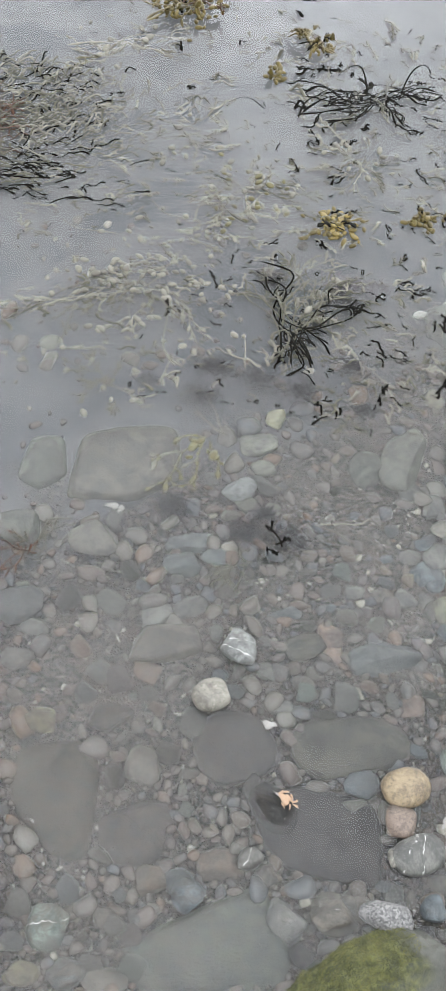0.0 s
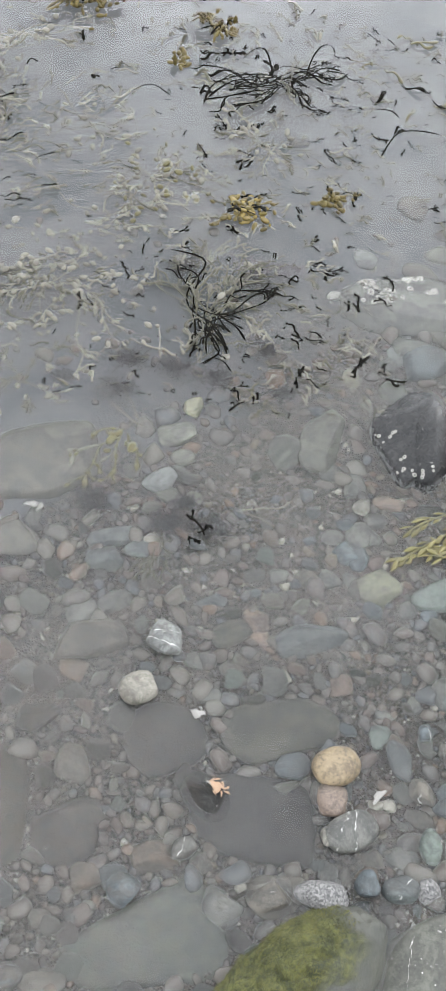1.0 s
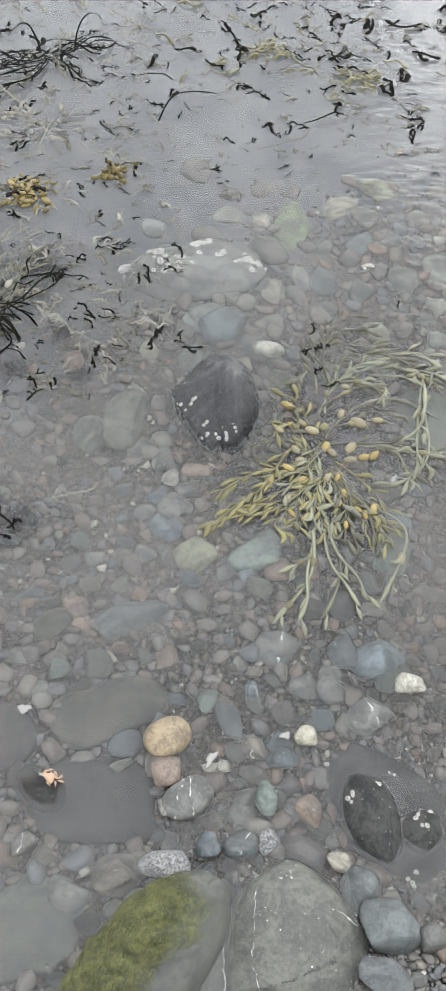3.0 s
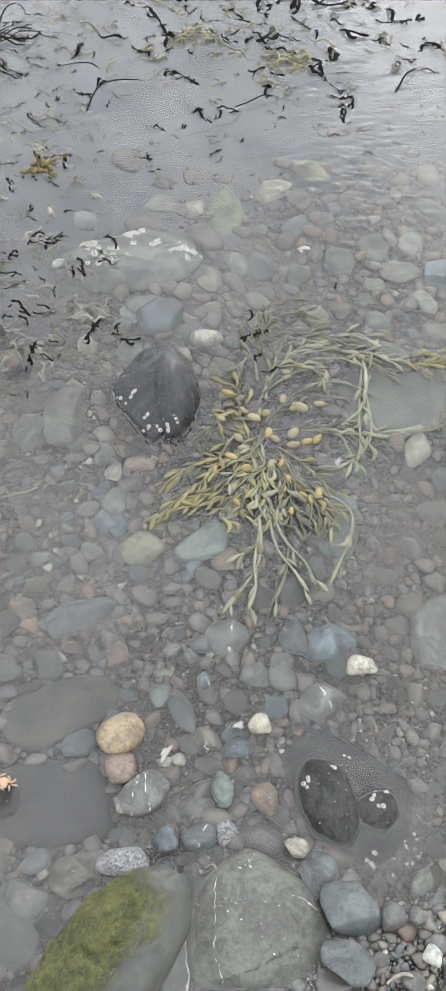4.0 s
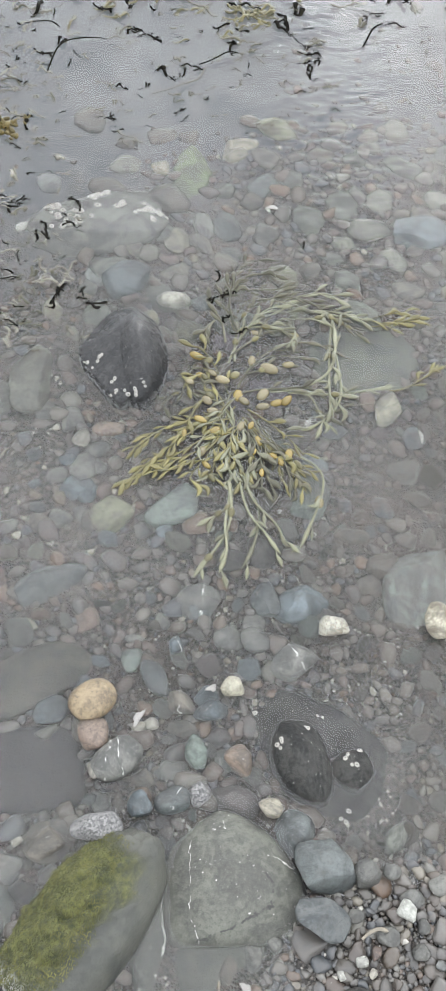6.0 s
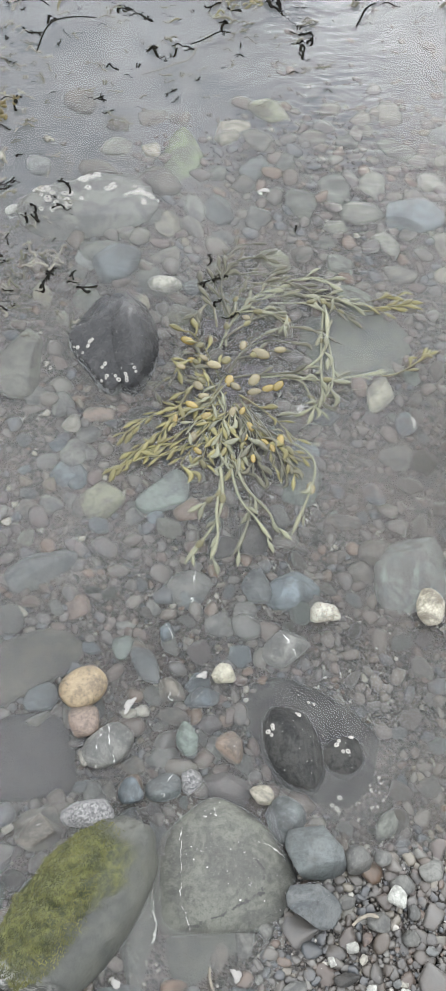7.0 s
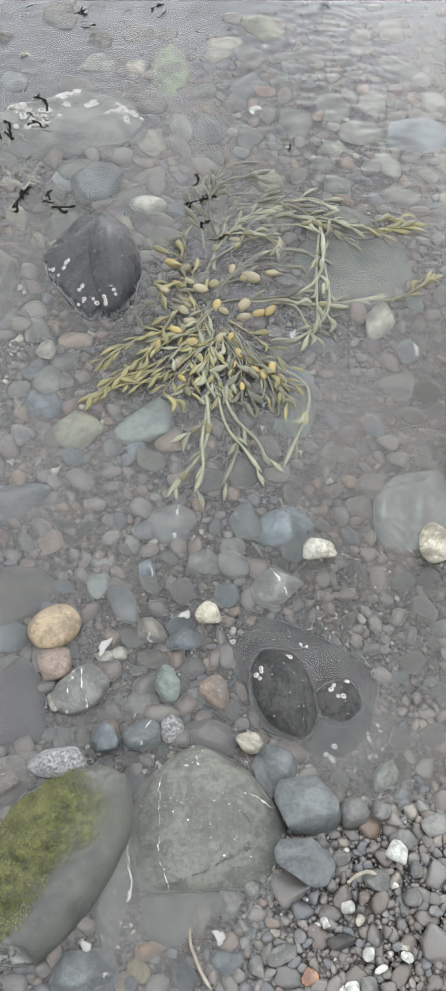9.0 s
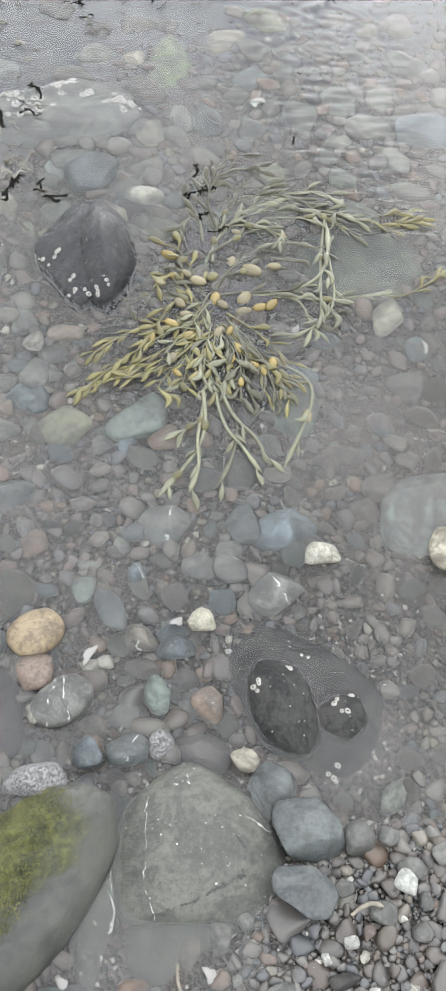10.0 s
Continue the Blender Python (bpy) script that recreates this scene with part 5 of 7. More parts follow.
pebble_shapes = {lv: [rock_shape(700 + k, 1, loose.uniform(0.65, 0.9), loose.uniform(0.42, 0.62), 2.3, 8, 0.09, 0, lv, hard=0.5) for k in range(12)] for lv in (1, 2)}
pebble_meshes = [mesh_from("pebble", *q, DRYGRAVEL) for q in pebble_shapes[2]]
gravel = Geo()
singles = 0
for x, y, size in scatter(loose, 110000, lambda r, c: np.clip(0.0112 * np.exp(r.normal(0, 0.42, c)), 0.0055, 0.028), 0.70):
    bed = float(bed_height(x, y))
    turn = Euler((loose.uniform(-0.4, 0.4), loose.uniform(-0.4, 0.4), loose.uniform(0, 6.28))).to_matrix()
    lift = bed + size * loose.uniform(0.05, 0.26)
    if singles < 300 and 0.40 < x < 0.80 and y < 0.24 and size > 0.009:
        singles += 1
        part("pebble", pebble_meshes[loose.integers(12)], ground, Matrix.Translation((x, y, lift)) @ turn.to_4x4() @ Matrix.Scale(size, 4))
        continue
    v, f = pebble_shapes[2 if size > 0.014 else 1][loose.integers(12)]
    gravel.add(v @ np.array(turn).T * size + (x, y, lift), f)
# the bank of small shingle that lies dry
bank = Geo()
for x, y, size in scatter(loose, 42000, lambda r, c: np.clip(0.0105 * np.exp(r.normal(0, 0.42, c)), 0.004, 0.024), 0.52, 0.0, 0.24):
    if x < 0.40 + 0.25 * (y - 0.05):
        continue
    turn = Euler((loose.uniform(-0.5, 0.5), loose.uniform(-0.5, 0.5), loose.uniform(0, 6.28))).to_matrix()
    v, f = pebble_shapes[2 if size > 0.012 else 1][loose.integers(12)]
    bank.add(v @ np.array(turn).T * size + (x, y, float(bed_height(x, y)) + size * loose.uniform(0.1, 0.35)), f)
tagged(new("dry_gravel", bank.mesh("dry_gravel", DRYGRAVEL)), "bank of dry pale-grey and white beach gravel", "gravel", kind="stuff")
tagged(new("gravel", gravel.mesh("gravel", GRAVEL)), "mixed grey, brown and white beach gravel on the bed", "gravel", kind="stuff")


# ---- shells and barnacles ----
def on_rock(ob, x, y):
    """Place and upward lean of the rock's surface over x, y."""
    p = np.array([ob.matrix_world @ v.co for v in ob.data.vertices])
    d = np.hypot(p[:, 0] - x, p[:, 1] - y) - 0.25 * p[:, 2]
    i = int(d.argmin())
    nrm = (ob.matrix_world.to_3x3() @ ob.data.vertices[i].normal).normalized()
    return Vector(p[i]), nrm


def barnacle_mesh(seed):
    """A ring of steep plates round a dark mouth."""
    rng = np.random.default_rng(seed)
    g, k = Geo(), 12
    a = np.arange(k) * 6.2832 / k
    rim = 1 + 0.16 * np.sin(a * 6 + rng.uniform(0, 6)) + rng.uniform(-0.08, 0.08, k)
    rows = [(0.50, 0.0), (0.42, 0.20), (0.27, 0.36), (0.19, 0.34), (0.15, 0.20)]
    v = np.concatenate([np.stack([np.cos(a) * r * rim, np.sin(a) * r * rim * 0.85, np.full(k, z)], 1) for r, z in rows])
    f = [(j * k + i, j * k + (i + 1) % k, (j + 1) * k + (i + 1) % k, (j + 1) * k + i) for j in range(4) for i in range(k)]
    g.add(v, f)
    return g.mesh("barnacle", BARNACLE)


barnacle_meshes = [barnacle_mesh(k) for k in range(5)]
mouth_mesh = mesh_from("mouth", BALL[1][0] * (0.17, 0.15, 0.05), BALL[1][1], HOLLOW)
shells = np.random.default_rng(31)


def barnacles(rock, x, y, count, spread, size=0.0085, label="white ring-shaped barnacle with a dark mouth on wet rock"):
    for k in range(count):
        bx, by = x + (shells.normal(0, spread) if k else 0), y + (shells.normal(0, spread) if k else 0)
        p, nrm = on_rock(rock, bx, by)
        s = size * shells.uniform(0.65, 1.2)
        ob = new("barnacle", barnacle_meshes[shells.integers(5)])
        m = Matrix.Translation(p - nrm * 0.0006) @ nrm.to_track_quat("Z", "Y").to_matrix().to_4x4() @ Matrix.Rotation(shells.uniform(0, 6), 4, "Z") @ Matrix.Scale(s, 4)
        ob.matrix_world = m
        tagged(ob, label, "barnacle", "barnacles on the rocks")
        part("mouth", mouth_mesh, ob, Matrix.Translation((0, 0, 0.2)))


for px, py, many in ((0.377, 1.093, 2), (0.384, 1.080, 2), (0.400, 1.092, 3), (0.410, 1.040, 2), (0.413, 1.020, 3), (0.432, 1.016, 2), (0.444, 1.018, 3), (0.458, 1.024, 2)):
    barnacles(dark_rock, px, py, many, 0.005, 0.0075)
for px, py in ((0.538, 0.412), (0.545, 0.418), (0.582, 0.431), (0.520, 0.466), (0.613, 0.444), (0.625, 0.379), (0.651, 0.389), (0.636, 0.366), (0.602, 0.307), (0.606, 0.300)):
    barnacles(wet_boulder, px, py, 2, 0.005, 0.0072, "cream barnacle on a dark boulder at the waterline")
for px, py in ((0.359, 1.476), (0.381, 1.461), (0.407, 1.439), (0.443, 1.486), (0.461, 1.491), (0.499, 1.464), (0.535, 1.448), (0.561, 1.437), (0.388, 1.424)):
    barnacles(flat_boulder, px, py, 7, 0.012, 0.013, "pale barnacle crusting a broad boulder under water")


def shard_mesh(seed, mat):
    """A curved piece of broken shell with some thickness."""
    rng = np.random.default_rng(seed)
    n = 7
    u, w = np.meshgrid(np.linspace(-1, 1, n), np.linspace(-1, 1, n))
    edge = 1 + 0.25 * np.sin(3 * np.arctan2(w, u) + rng.uniform(0, 6)) + 0.12 * np.sin(7 * np.arctan2(w, u) + rng.uniform(0, 6))
    x, y = u * np.sqrt(1 - w * w / 2) * 0.5 * edge, w * np.sqrt(1 - u * u / 2) * 0.36 * edge
    z = 0.22 * (1 - 2.6 * x * x - 3.5 * y * y) + 0.02 * np.sin(9 * x)
    top = np.stack([x.ravel(), y.ravel(), z.ravel()], 1)
    v = np.concatenate([top, top * (0.97, 0.97, 1) - (0, 0, 0.06)])
    i = (np.arange(n - 1)[:, None] * n + np.arange(n - 1)).ravel()
    f = [(a, a + 1, a + n + 1, a + n) for a in i] + [(a + n * n, a + n + n * n, a + n + 1 + n * n, a + 1 + n * n) for a in i]
    ring = list(range(n)) + [n * k + n - 1 for k in range(1, n)] + [n * n - 1 - k for k in range(1, n)] + [n * (n - 1 - k) for k in range(1, n - 1)]
    f += [(ring[k], ring[k - 1], ring[k - 1] + n * n, ring[k] + n * n) for k in range(len(ring))]
    return mesh_from("shell", v, f, mat)


shard_meshes = [shard_mesh(k, SHELLWHITE) for k in range(8)]


def shell_bit(x, y, z, size, stretch=1.0, turn=None, label="small white broken shell fragment among the gravel", mesh=None):
    ob = new("shell_fragment", mesh or shard_meshes[shells.integers(8)])
    ob.matrix_world = Matrix.LocRotScale((x, y, z), Euler((shells.uniform(-0.4, 0.4), shells.uniform(-0.4, 0.4), shells.uniform(0, 6.28) if turn is None else radians(turn))), (size * stretch, size, size))
    return tagged(ob, label, "shell", "shell fragments")


for x, y, size in scatter(shells, 120, lambda r, c: r.uniform(0.003, 0.0075, c), 1.0, 0.05, 1.5)[:60]:
    shell_bit(x, y, float(bed_height(x, y)) + 0.008, size)
# crushed shell lies in drifts between the stones
drift = Geo()
centres = scatter(shells, 48, lambda r, c: r.uniform(0.02, 0.06, c), 1.0, 0.05, 1.5)
for cx, cy, r in centres:
    for _ in range(int(38 * r / 0.04)):
        x, y = cx + shells.normal(0, r), cy + shells.normal(0, r * 0.7)
        d, f = BALL[1]
        v = d * shells.uniform(0.0008, 0.0024) * shells.uniform(0.4, 1.3, 3)
        drift.add(v + (x, y, float(bed_height(x, y)) + shells.uniform(0.002, 0.009)), f)
tagged(new("crushed_shell", drift.mesh("crushed_shell", SHELLWHITE)), "drifts of crushed white shell grit among the gravel", "shell grit", kind="stuff")
shell_bit(0.361, 0.481, 0.004, 0.013, 2.0, 48, "long white shell sliver between dark cobbles")
shell_bit(0.467, 0.505, 0.004, 0.014, 1.2)
shell_bit(0.115, 0.570, 0.004, 0.016, 1.2)
shell_bit(-0.165, 0.885, -0.006, 0.016, 1.3, 10, "white lumpy shell cluster under shallow water")
shell_bit(-0.151, 0.882, -0.006, 0.012, 1.3, 70, "white lumpy shell cluster under shallow water")
shell_bit(0.770, 1.423, 0.001, 0.014, 1.6, 0, "white shell fragment lying in the ripples")
shell_bit(0.715, 0.930, -0.006, 0.014, 1.3)
shell_bit(0.897, 0.879, -0.006, 0.011, 2.2, 80)
shell_bit(0.291, 0.150, 0.004, 0.014, 1.0)
shell_bit(0.431, 0.131, 0.01, 0.016, 1.0)
orange_shell = shell_bit(0.146, 0.472, 0.0070, 0.017, 1.1, -30, "broken orange and white crab shell on a dark boulder", shard_mesh(42, SHELLORANGE))
for dx, dy, spin in ((0.5, 0.2, 0.4), (-0.45, 0.25, 1.2), (0.15, -0.5, 2.6), (-0.2, 0.5, 0.9), (0.6, -0.25, 2.0), (-0.6, -0.1, 2.9), (0.7, 0.35, 1.2), (0.9, 0.1, 0.2), (0.3, 0.45, 2.4)):
    part("shell_splinter", shard_mesh(60 + int(spin * 10), SHELLORANGE if dx > -0.5 else SHELLWHITE), orange_shell, Matrix.LocRotScale((dx, dy, 0.05), Euler((0.6, 0.3, spin)), (0.50, 0.22, 0.4)), "pale orange splinter of shell")


# ---- seaweed ----
LENS = np.array([(-1, 0), (-0.5, 0.8), (0.5, 0.8), (1, 0), (0.5, -0.8), (-0.5, -0.8)])


def strand(g, pts, width, thick, slot=0):
    """A flattened tapering stem along pts."""
    t = np.gradient(pts, axis=0)
    t /= np.linalg.norm(t, axis=1)[:, None] + 1e-9
    side = np.cross(t, (0, 0, 1.0))
    side /= np.linalg.norm(side, axis=1)[:, None] + 1e-9
    up = np.cross(side, t)
    v = pts[:, None] + side[:, None] * (LENS[None, :, :1] * width[:, None, None] / 2) + up[:, None] * (LENS[None, :, 1:] * thick[:, None, None] / 2)
    n = len(pts)
    i, j = np.meshgrid(np.arange(n - 1), np.arange(6), indexing="ij")
    a, b = (i * 6 + j).ravel(), (i * 6 + (j + 1) % 6).ravel()
    g.add(v.reshape(-1, 3), np.stack([a, a + 6, b + 6, b], 1), slot)


def grow(g, bladders, rng, a, b, width, depth, wave=0.10, float_z=(-0.006, 0.006), swell=1.2, rise=0.0, mid=0.35, n=14, shoots=0, tips=None, tip_size=1.0):
    """A frond from a to b with forks; swollen tips; bladders along it."""
    a, b = np.asarray(a, float), np.asarray(b, float)
    s = np.linspace(0, 1, n)
    d = b - a
    length = np.linalg.norm(d[:2])
    perp = np.array([-d[1], d[0], 0]) / (length + 1e-9)
    bend = wave * length * (rng.normal() * np.sin(math.pi * s) + 0.45 * rng.normal() * np.sin(2 * math.pi * s) + 0.25 * rng.normal() * np.sin(3.5 * math.pi * s) * s)
    p = a + np.outer(s, d) + np.outer(bend, perp)
    p[:, 2] += rise * np.sin(math.pi * s) + (rng.uniform(*float_z) - 0.0) * s + 0.0025 * np.sin(s * rng.uniform(4, 9) + rng.uniform(0, 6))
    w = width * (0.62 + 0.25 * s + swell * np.exp(-((s - 0.86) / 0.085) ** 2))
    w = w * np.clip((1 - s) / 0.08, 0.08, 1)
    strand(g, p, w, np.maximum(w * 0.42, 0.0007))
    if shoots and tips is not None:
        for _ in range(shoots):
            k = rng.integers(n // 4, n - 1)
            ang = math.atan2(d[1], d[0]) + rng.normal(0, 0.42)
            far = rng.uniform(0.016, 0.032) * tip_size
            tips.append((p[k], (math.cos(ang), math.sin(ang), rng.uniform(-0.10, 0.16)), far, rng.uniform(0.75, 1.25)))
    if bladders is not None and rng.uniform() < mid:
        k = rng.integers(n // 3, n - 4)
        bladders.append((p[k], p[k + 1] - p[k - 1], width * rng.uniform(2.2, 3.4)))
    if depth > 0:
        for _ in range(rng.integers(1, 4)):
            k = rng.integers(n // 4, n - 2)
            ang = math.atan2(d[1], d[0]) + rng.choice((-1, 1)) * rng.uniform(0.25, 0.9)
            far = length * rng.uniform(0.18, 0.42)
            tip = p[k] + (math.cos(ang) * far, math.sin(ang) * far, 0)
            grow(g, bladders, rng, p[k], tip, width * 0.9, depth - 1, wave, float_z, swell, 0, mid, max(8, n - 4), shoots // 2, tips, tip_size)


def tip_mesh(seed, mat):
    """One swollen, pointed frond tip, a metre long before scaling."""
    rng = np.random.default_rng(seed)
    g, q = Geo(), np.linspace(0, 1, 9)
    pts = np.stack([q, rng.normal(0, 0.10) * np.sin(math.pi * q) + rng.normal(0, 0.04) * np.sin(6.28 * q), 0.06 * np.sin(math.pi * q)], 1)
    fat = 0.27 * np.array([0.28, 0.30, 0.36, 0.55, 0.85, 1.0, 0.92, 0.62, 0.10])
    strand(g, pts, fat, fat * 0.55)
    return g.mesh("tip", mat)


FROND_TIPS = {m.name: [tip_mesh(k, t) for k in range(6)] for m, t in ((OLIVE, TIPS), (GREYWEED, GREYWEED), (PALEWEED, PALEWEED), (PALEOLIVE, PALEOLIVE))}


def set_tips(rng, parent, base, spots, mat):
    for pos, way, far, fat in spots:
        m = Matrix.Translation(Vector(pos) - Vector(base)) @ Vector(way).to_track_quat("X", "Z").to_matrix().to_4x4() @ Matrix.Rotation(rng.uniform(-0.7, 0.7), 4, "X") @ Matrix.Diagonal((far, far * fat, far * fat, 1))
        part("tip", FROND_TIPS[mat.name][rng.integers(6)], parent, m)


bladder_balls = []
for k in range(4):
    q = BALL[2][0] * (0.5, 0.29, 0.25)
    q = q * (1 + 0.05 * waves(q, np.random.default_rng(k), 9))[:, None]
    bladder_balls.append(q)


def bladder_mesh(mat):
    return [mesh_from("bladder", q, BALL[2][1], mat) for q in bladder_balls]


BLADDERS = {m.name: bladder_mesh(m) for m in (BLADDER, PALEWEED, YELLOWWEED, OLIVE, PALEBLADDER)}


def set_bladders(rng, parent, base, spots, mats, label=""):
    for pos, way, size in spots:
        m = Matrix.Translation(Vector(pos) - Vector(base)) @ Vector(way).to_track_quat("X", "Z").to_matrix().to_4x4() @ Matrix.Rotation(rng.uniform(-0.5, 0.5), 4, "X") @ Matrix.Diagonal((size, size * rng.uniform(0.85, 1.2), size, 1))
        part("bladder", BLADDERS[mats[rng.integers(len(mats))].name][rng.integers(4)], parent, m, label)


def wrack(name, label, seed, x, y, tips, mats, width=0.0042, depth=1, base_z=0.0, float_z=(-0.006, 0.006), swell=1.2, rise=0.0, mid=0.5,
          bladder_mats=None, extra=0, extra_r=0.05, per=1, wave=0.10, big=0.020, root=0.012, shoots=0, tip_size=1.0, group="seaweed clumps"):
    """A clump of seaweed: fronds from one root towards the tips, with bladders."""
    rng = np.random.default_rng(seed)
    top = thing(name, label, "seaweed", x, y, base_z, group)
    base = np.array([x, y, base_z])
    for k in range(0, len(tips), 2):
        g, spots, ends = Geo(), [], []
        for j in range(per):
            a = base + (*rng.normal(0, root, 2), 0)
            b = np.array([tips[k], tips[k + 1], base_z]) + (*rng.normal(0, 0.012 * j, 2), 0)
            grow(g, spots, rng, a, b, width * rng.uniform(0.8, 1.2), depth, wave, float_z, swell, rise * rng.uniform(0.3, 1.2), mid, shoots=shoots, tips=ends, tip_size=tip_size)
        mat = mats[rng.integers(len(mats))]
        me = g.mesh("frond", mat)
        me.transform(Matrix.Translation(-Vector(base)))
        fr = part("frond", me, top)
        if ends:
            set_tips(rng, fr, base, ends, mat)
        if bladder_mats:
            set_bladders(rng, fr, base, spots, bladder_mats)
    if extra:
        spots = []
        for _ in range(extra):
            q = rng.normal(0, extra_r, 2)
            spots.append((base + (q[0], q[1], rng.uniform(-0.004, 0.006)), (rng.normal(), rng.normal(), rng.normal() * 0.2), big * rng.uniform(0.6, 1.25)))
        set_bladders(rng, top, base, spots, bladder_mats)
    return top


def curve(row, n, rng, sway):
    """A bent line from the first place of the row to the last, drawn towards the middle one."""
    q = np.linspace(0, 1, n)
    x0, y0, x1, y1, x2, y2 = row
    p = np.stack([(1 - q) ** 2 * a + 2 * q * (1 - q) * (2 * m - (a + b) / 2) + q * q * b for a, m, b in ((x0, x1, x2), (y0, y1, y2))], 1)
    far = np.linalg.norm(p[-1] - p[0])
    p += np.outer(np.sin(q * rng.uniform(5, 9) + rng.uniform(0, 6)) * far * sway * q, rng.normal(0, 0.7, 2))
    return np.column_stack([p, np.zeros(n)])


def knotted_arm(plant, rng, rows, mat, width=0.0036, z=(-0.005, 0.002), every=0.011, tip=(0.024, 0.040), fat=0.95, spread=0.36, knots=0.5, start=0.32, end_swell=1.0, knot_mats=()):
    """Stems with alternate swollen pointed tips and bladders set in their line."""
    base, kinds = np.array(plant.location), mat
    for row in rows:
        mat = kinds[rng.integers(len(kinds))]
        g, n = Geo(), 16
        p = curve(row, n, rng, 0.07)
        q = np.linspace(0, 1, n)
        p[:, 2] = rng.uniform(*z) + 0.0022 * np.sin(q * rng.uniform(3, 7) + rng.uniform(0, 6))
        w = width * rng.uniform(0.85, 1.2) * (1.0 - 0.25 * q + end_swell * np.exp(-((q - 0.88) / 0.07) ** 2)) * np.clip((1 - q) / 0.07, 0.06, 1)
        strand(g, p, w, np.maximum(w * 0.5, 0.0008))
        me = g.mesh("frond", mat)
        me.transform(Matrix.Translation(-Vector(base)))
        fr = part("frond", me, plant)
        along = np.concatenate([[0], np.cumsum(np.linalg.norm(np.diff(p, axis=0), axis=1))])
        ends, spots, s, side = [], [], along[-1] * start, rng.choice((-1, 1))
        while every and s < along[-1] * 0.97:
            k = int(np.clip(np.searchsorted(along, s), 1, n - 2))
            way = math.atan2(*(p[k + 1] - p[k - 1])[1::-1]) + side * rng.uniform(0.5, 1.3) * spread
            ends.append((p[k], (math.cos(way), math.sin(way), rng.uniform(-0.10, 0.12)), rng.uniform(*tip), fat * rng.uniform(0.8, 1.2)))
            side, s = -side, s + every * rng.uniform(0.6, 1.5)
        for k in range(4, n - 3):
            if knot_mats and rng.uniform() < knots / 9:
                spots.append((p[k], p[k + 1] - p[k - 1], rng.uniform(0.014, 0.021)))
        set_tips(rng, fr, base, ends, mat)
        set_bladders(rng, fr, base, spots, knot_mats)


plant_rng = np.random.default_rng(303)
plant = thing("knotted_wrack", "olive-yellow knotted wrack with swollen tips floating in shallow water", "seaweed", 0.600, 1.000, 0.0, "seaweed clumps")
knotted_arm(plant, plant_rng, (
    (0.561, 0.867, 0.540, 0.789, 0.480, 0.710), (0.564, 0.866, 0.537, 0.778, 0.519, 0.715), (0.571, 0.865, 0.597, 0.803, 0.545, 0.722),
    (0.578, 0.864, 0.585, 0.793, 0.614, 0.736), (0.586, 0.875, 0.605, 0.796, 0.640, 0.743), (0.676, 0.907, 0.706, 0.841, 0.648, 0.738),
    (0.555, 0.832, 0.541, 0.817, 0.512, 0.781), (0.568, 0.926, 0.563, 0.878, 0.561, 0.855)),
    [PALEOLIVE], 0.0050, (-0.001, 0.003), 0.060, (0.024, 0.036), 0.9, 0.5, 0.4, 0.45, 0.9, [OLIVE])
knotted_arm(plant, plant_rng, (
    (0.602, 1.010, 0.538, 0.930, 0.517, 0.873), (0.594, 0.998, 0.551, 0.916, 0.530, 0.857), (0.596, 0.985, 0.563, 0.902, 0.546, 0.869),
    (0.601, 0.985, 0.590, 0.923, 0.570, 0.859), (0.603, 0.984, 0.613, 0.920, 0.598, 0.888), (0.606, 0.984, 0.621, 0.907, 0.605, 0.844),
    (0.599, 0.972, 0.576, 0.937, 0.563, 0.900), (0.604, 1.023, 0.558, 0.977, 0.519, 0.933), (0.599, 1.024, 0.551, 0.991, 0.516, 0.985),
    (0.608, 1.042, 0.586, 1.012, 0.556, 0.928), (0.613, 0.990, 0.593, 0.948, 0.583, 0.864), (0.597, 0.972, 0.598, 0.910, 0.595, 0.850)),
    [OLIVE, GREYWEED, PALEOLIVE], 0.0030, (-0.003, 0.005), 0.015, spread=0.75, start=0.12, knot_mats=[OLIVE, BLADDER])
knotted_arm(plant, plant_rng, (
    (0.591, 0.986, 0.503, 0.959, 0.389, 0.872), (0.577, 0.969, 0.499, 0.935, 0.406, 0.888), (0.578, 0.975, 0.498, 0.985, 0.429, 0.954),
    (0.563, 0.952, 0.504, 0.910, 0.437, 0.895), (0.551, 0.941, 0.497, 0.923, 0.459, 0.907), (0.573, 0.975, 0.528, 0.981, 0.477, 0.938)),
    [OLIVE], 0.0034, (0.000, 0.005), 0.011, (0.022, 0.036), 0.95, 0.32, knot_mats=[OLIVE])
knotted_arm(plant, plant_rng, (
    (0.586, 0.987, 0.542, 1.057, 0.475, 1.020), (0.589, 0.999, 0.558, 1.029, 0.510, 0.984), (0.586, 1.012, 0.558, 1.082, 0.523, 1.053),
    (0.589, 1.025, 0.555, 1.069, 0.544, 1.110), (0.597, 1.037, 0.584, 1.106, 0.566, 1.135), (0.599, 1.050, 0.579, 1.079, 0.566, 1.092)),
    [OLIVE, GREYWEED], 0.0030, (-0.003, 0.003), 0.017, spread=0.7, start=0.2, knot_mats=[PALEBLADDER, OLIVE], knots=0.9)
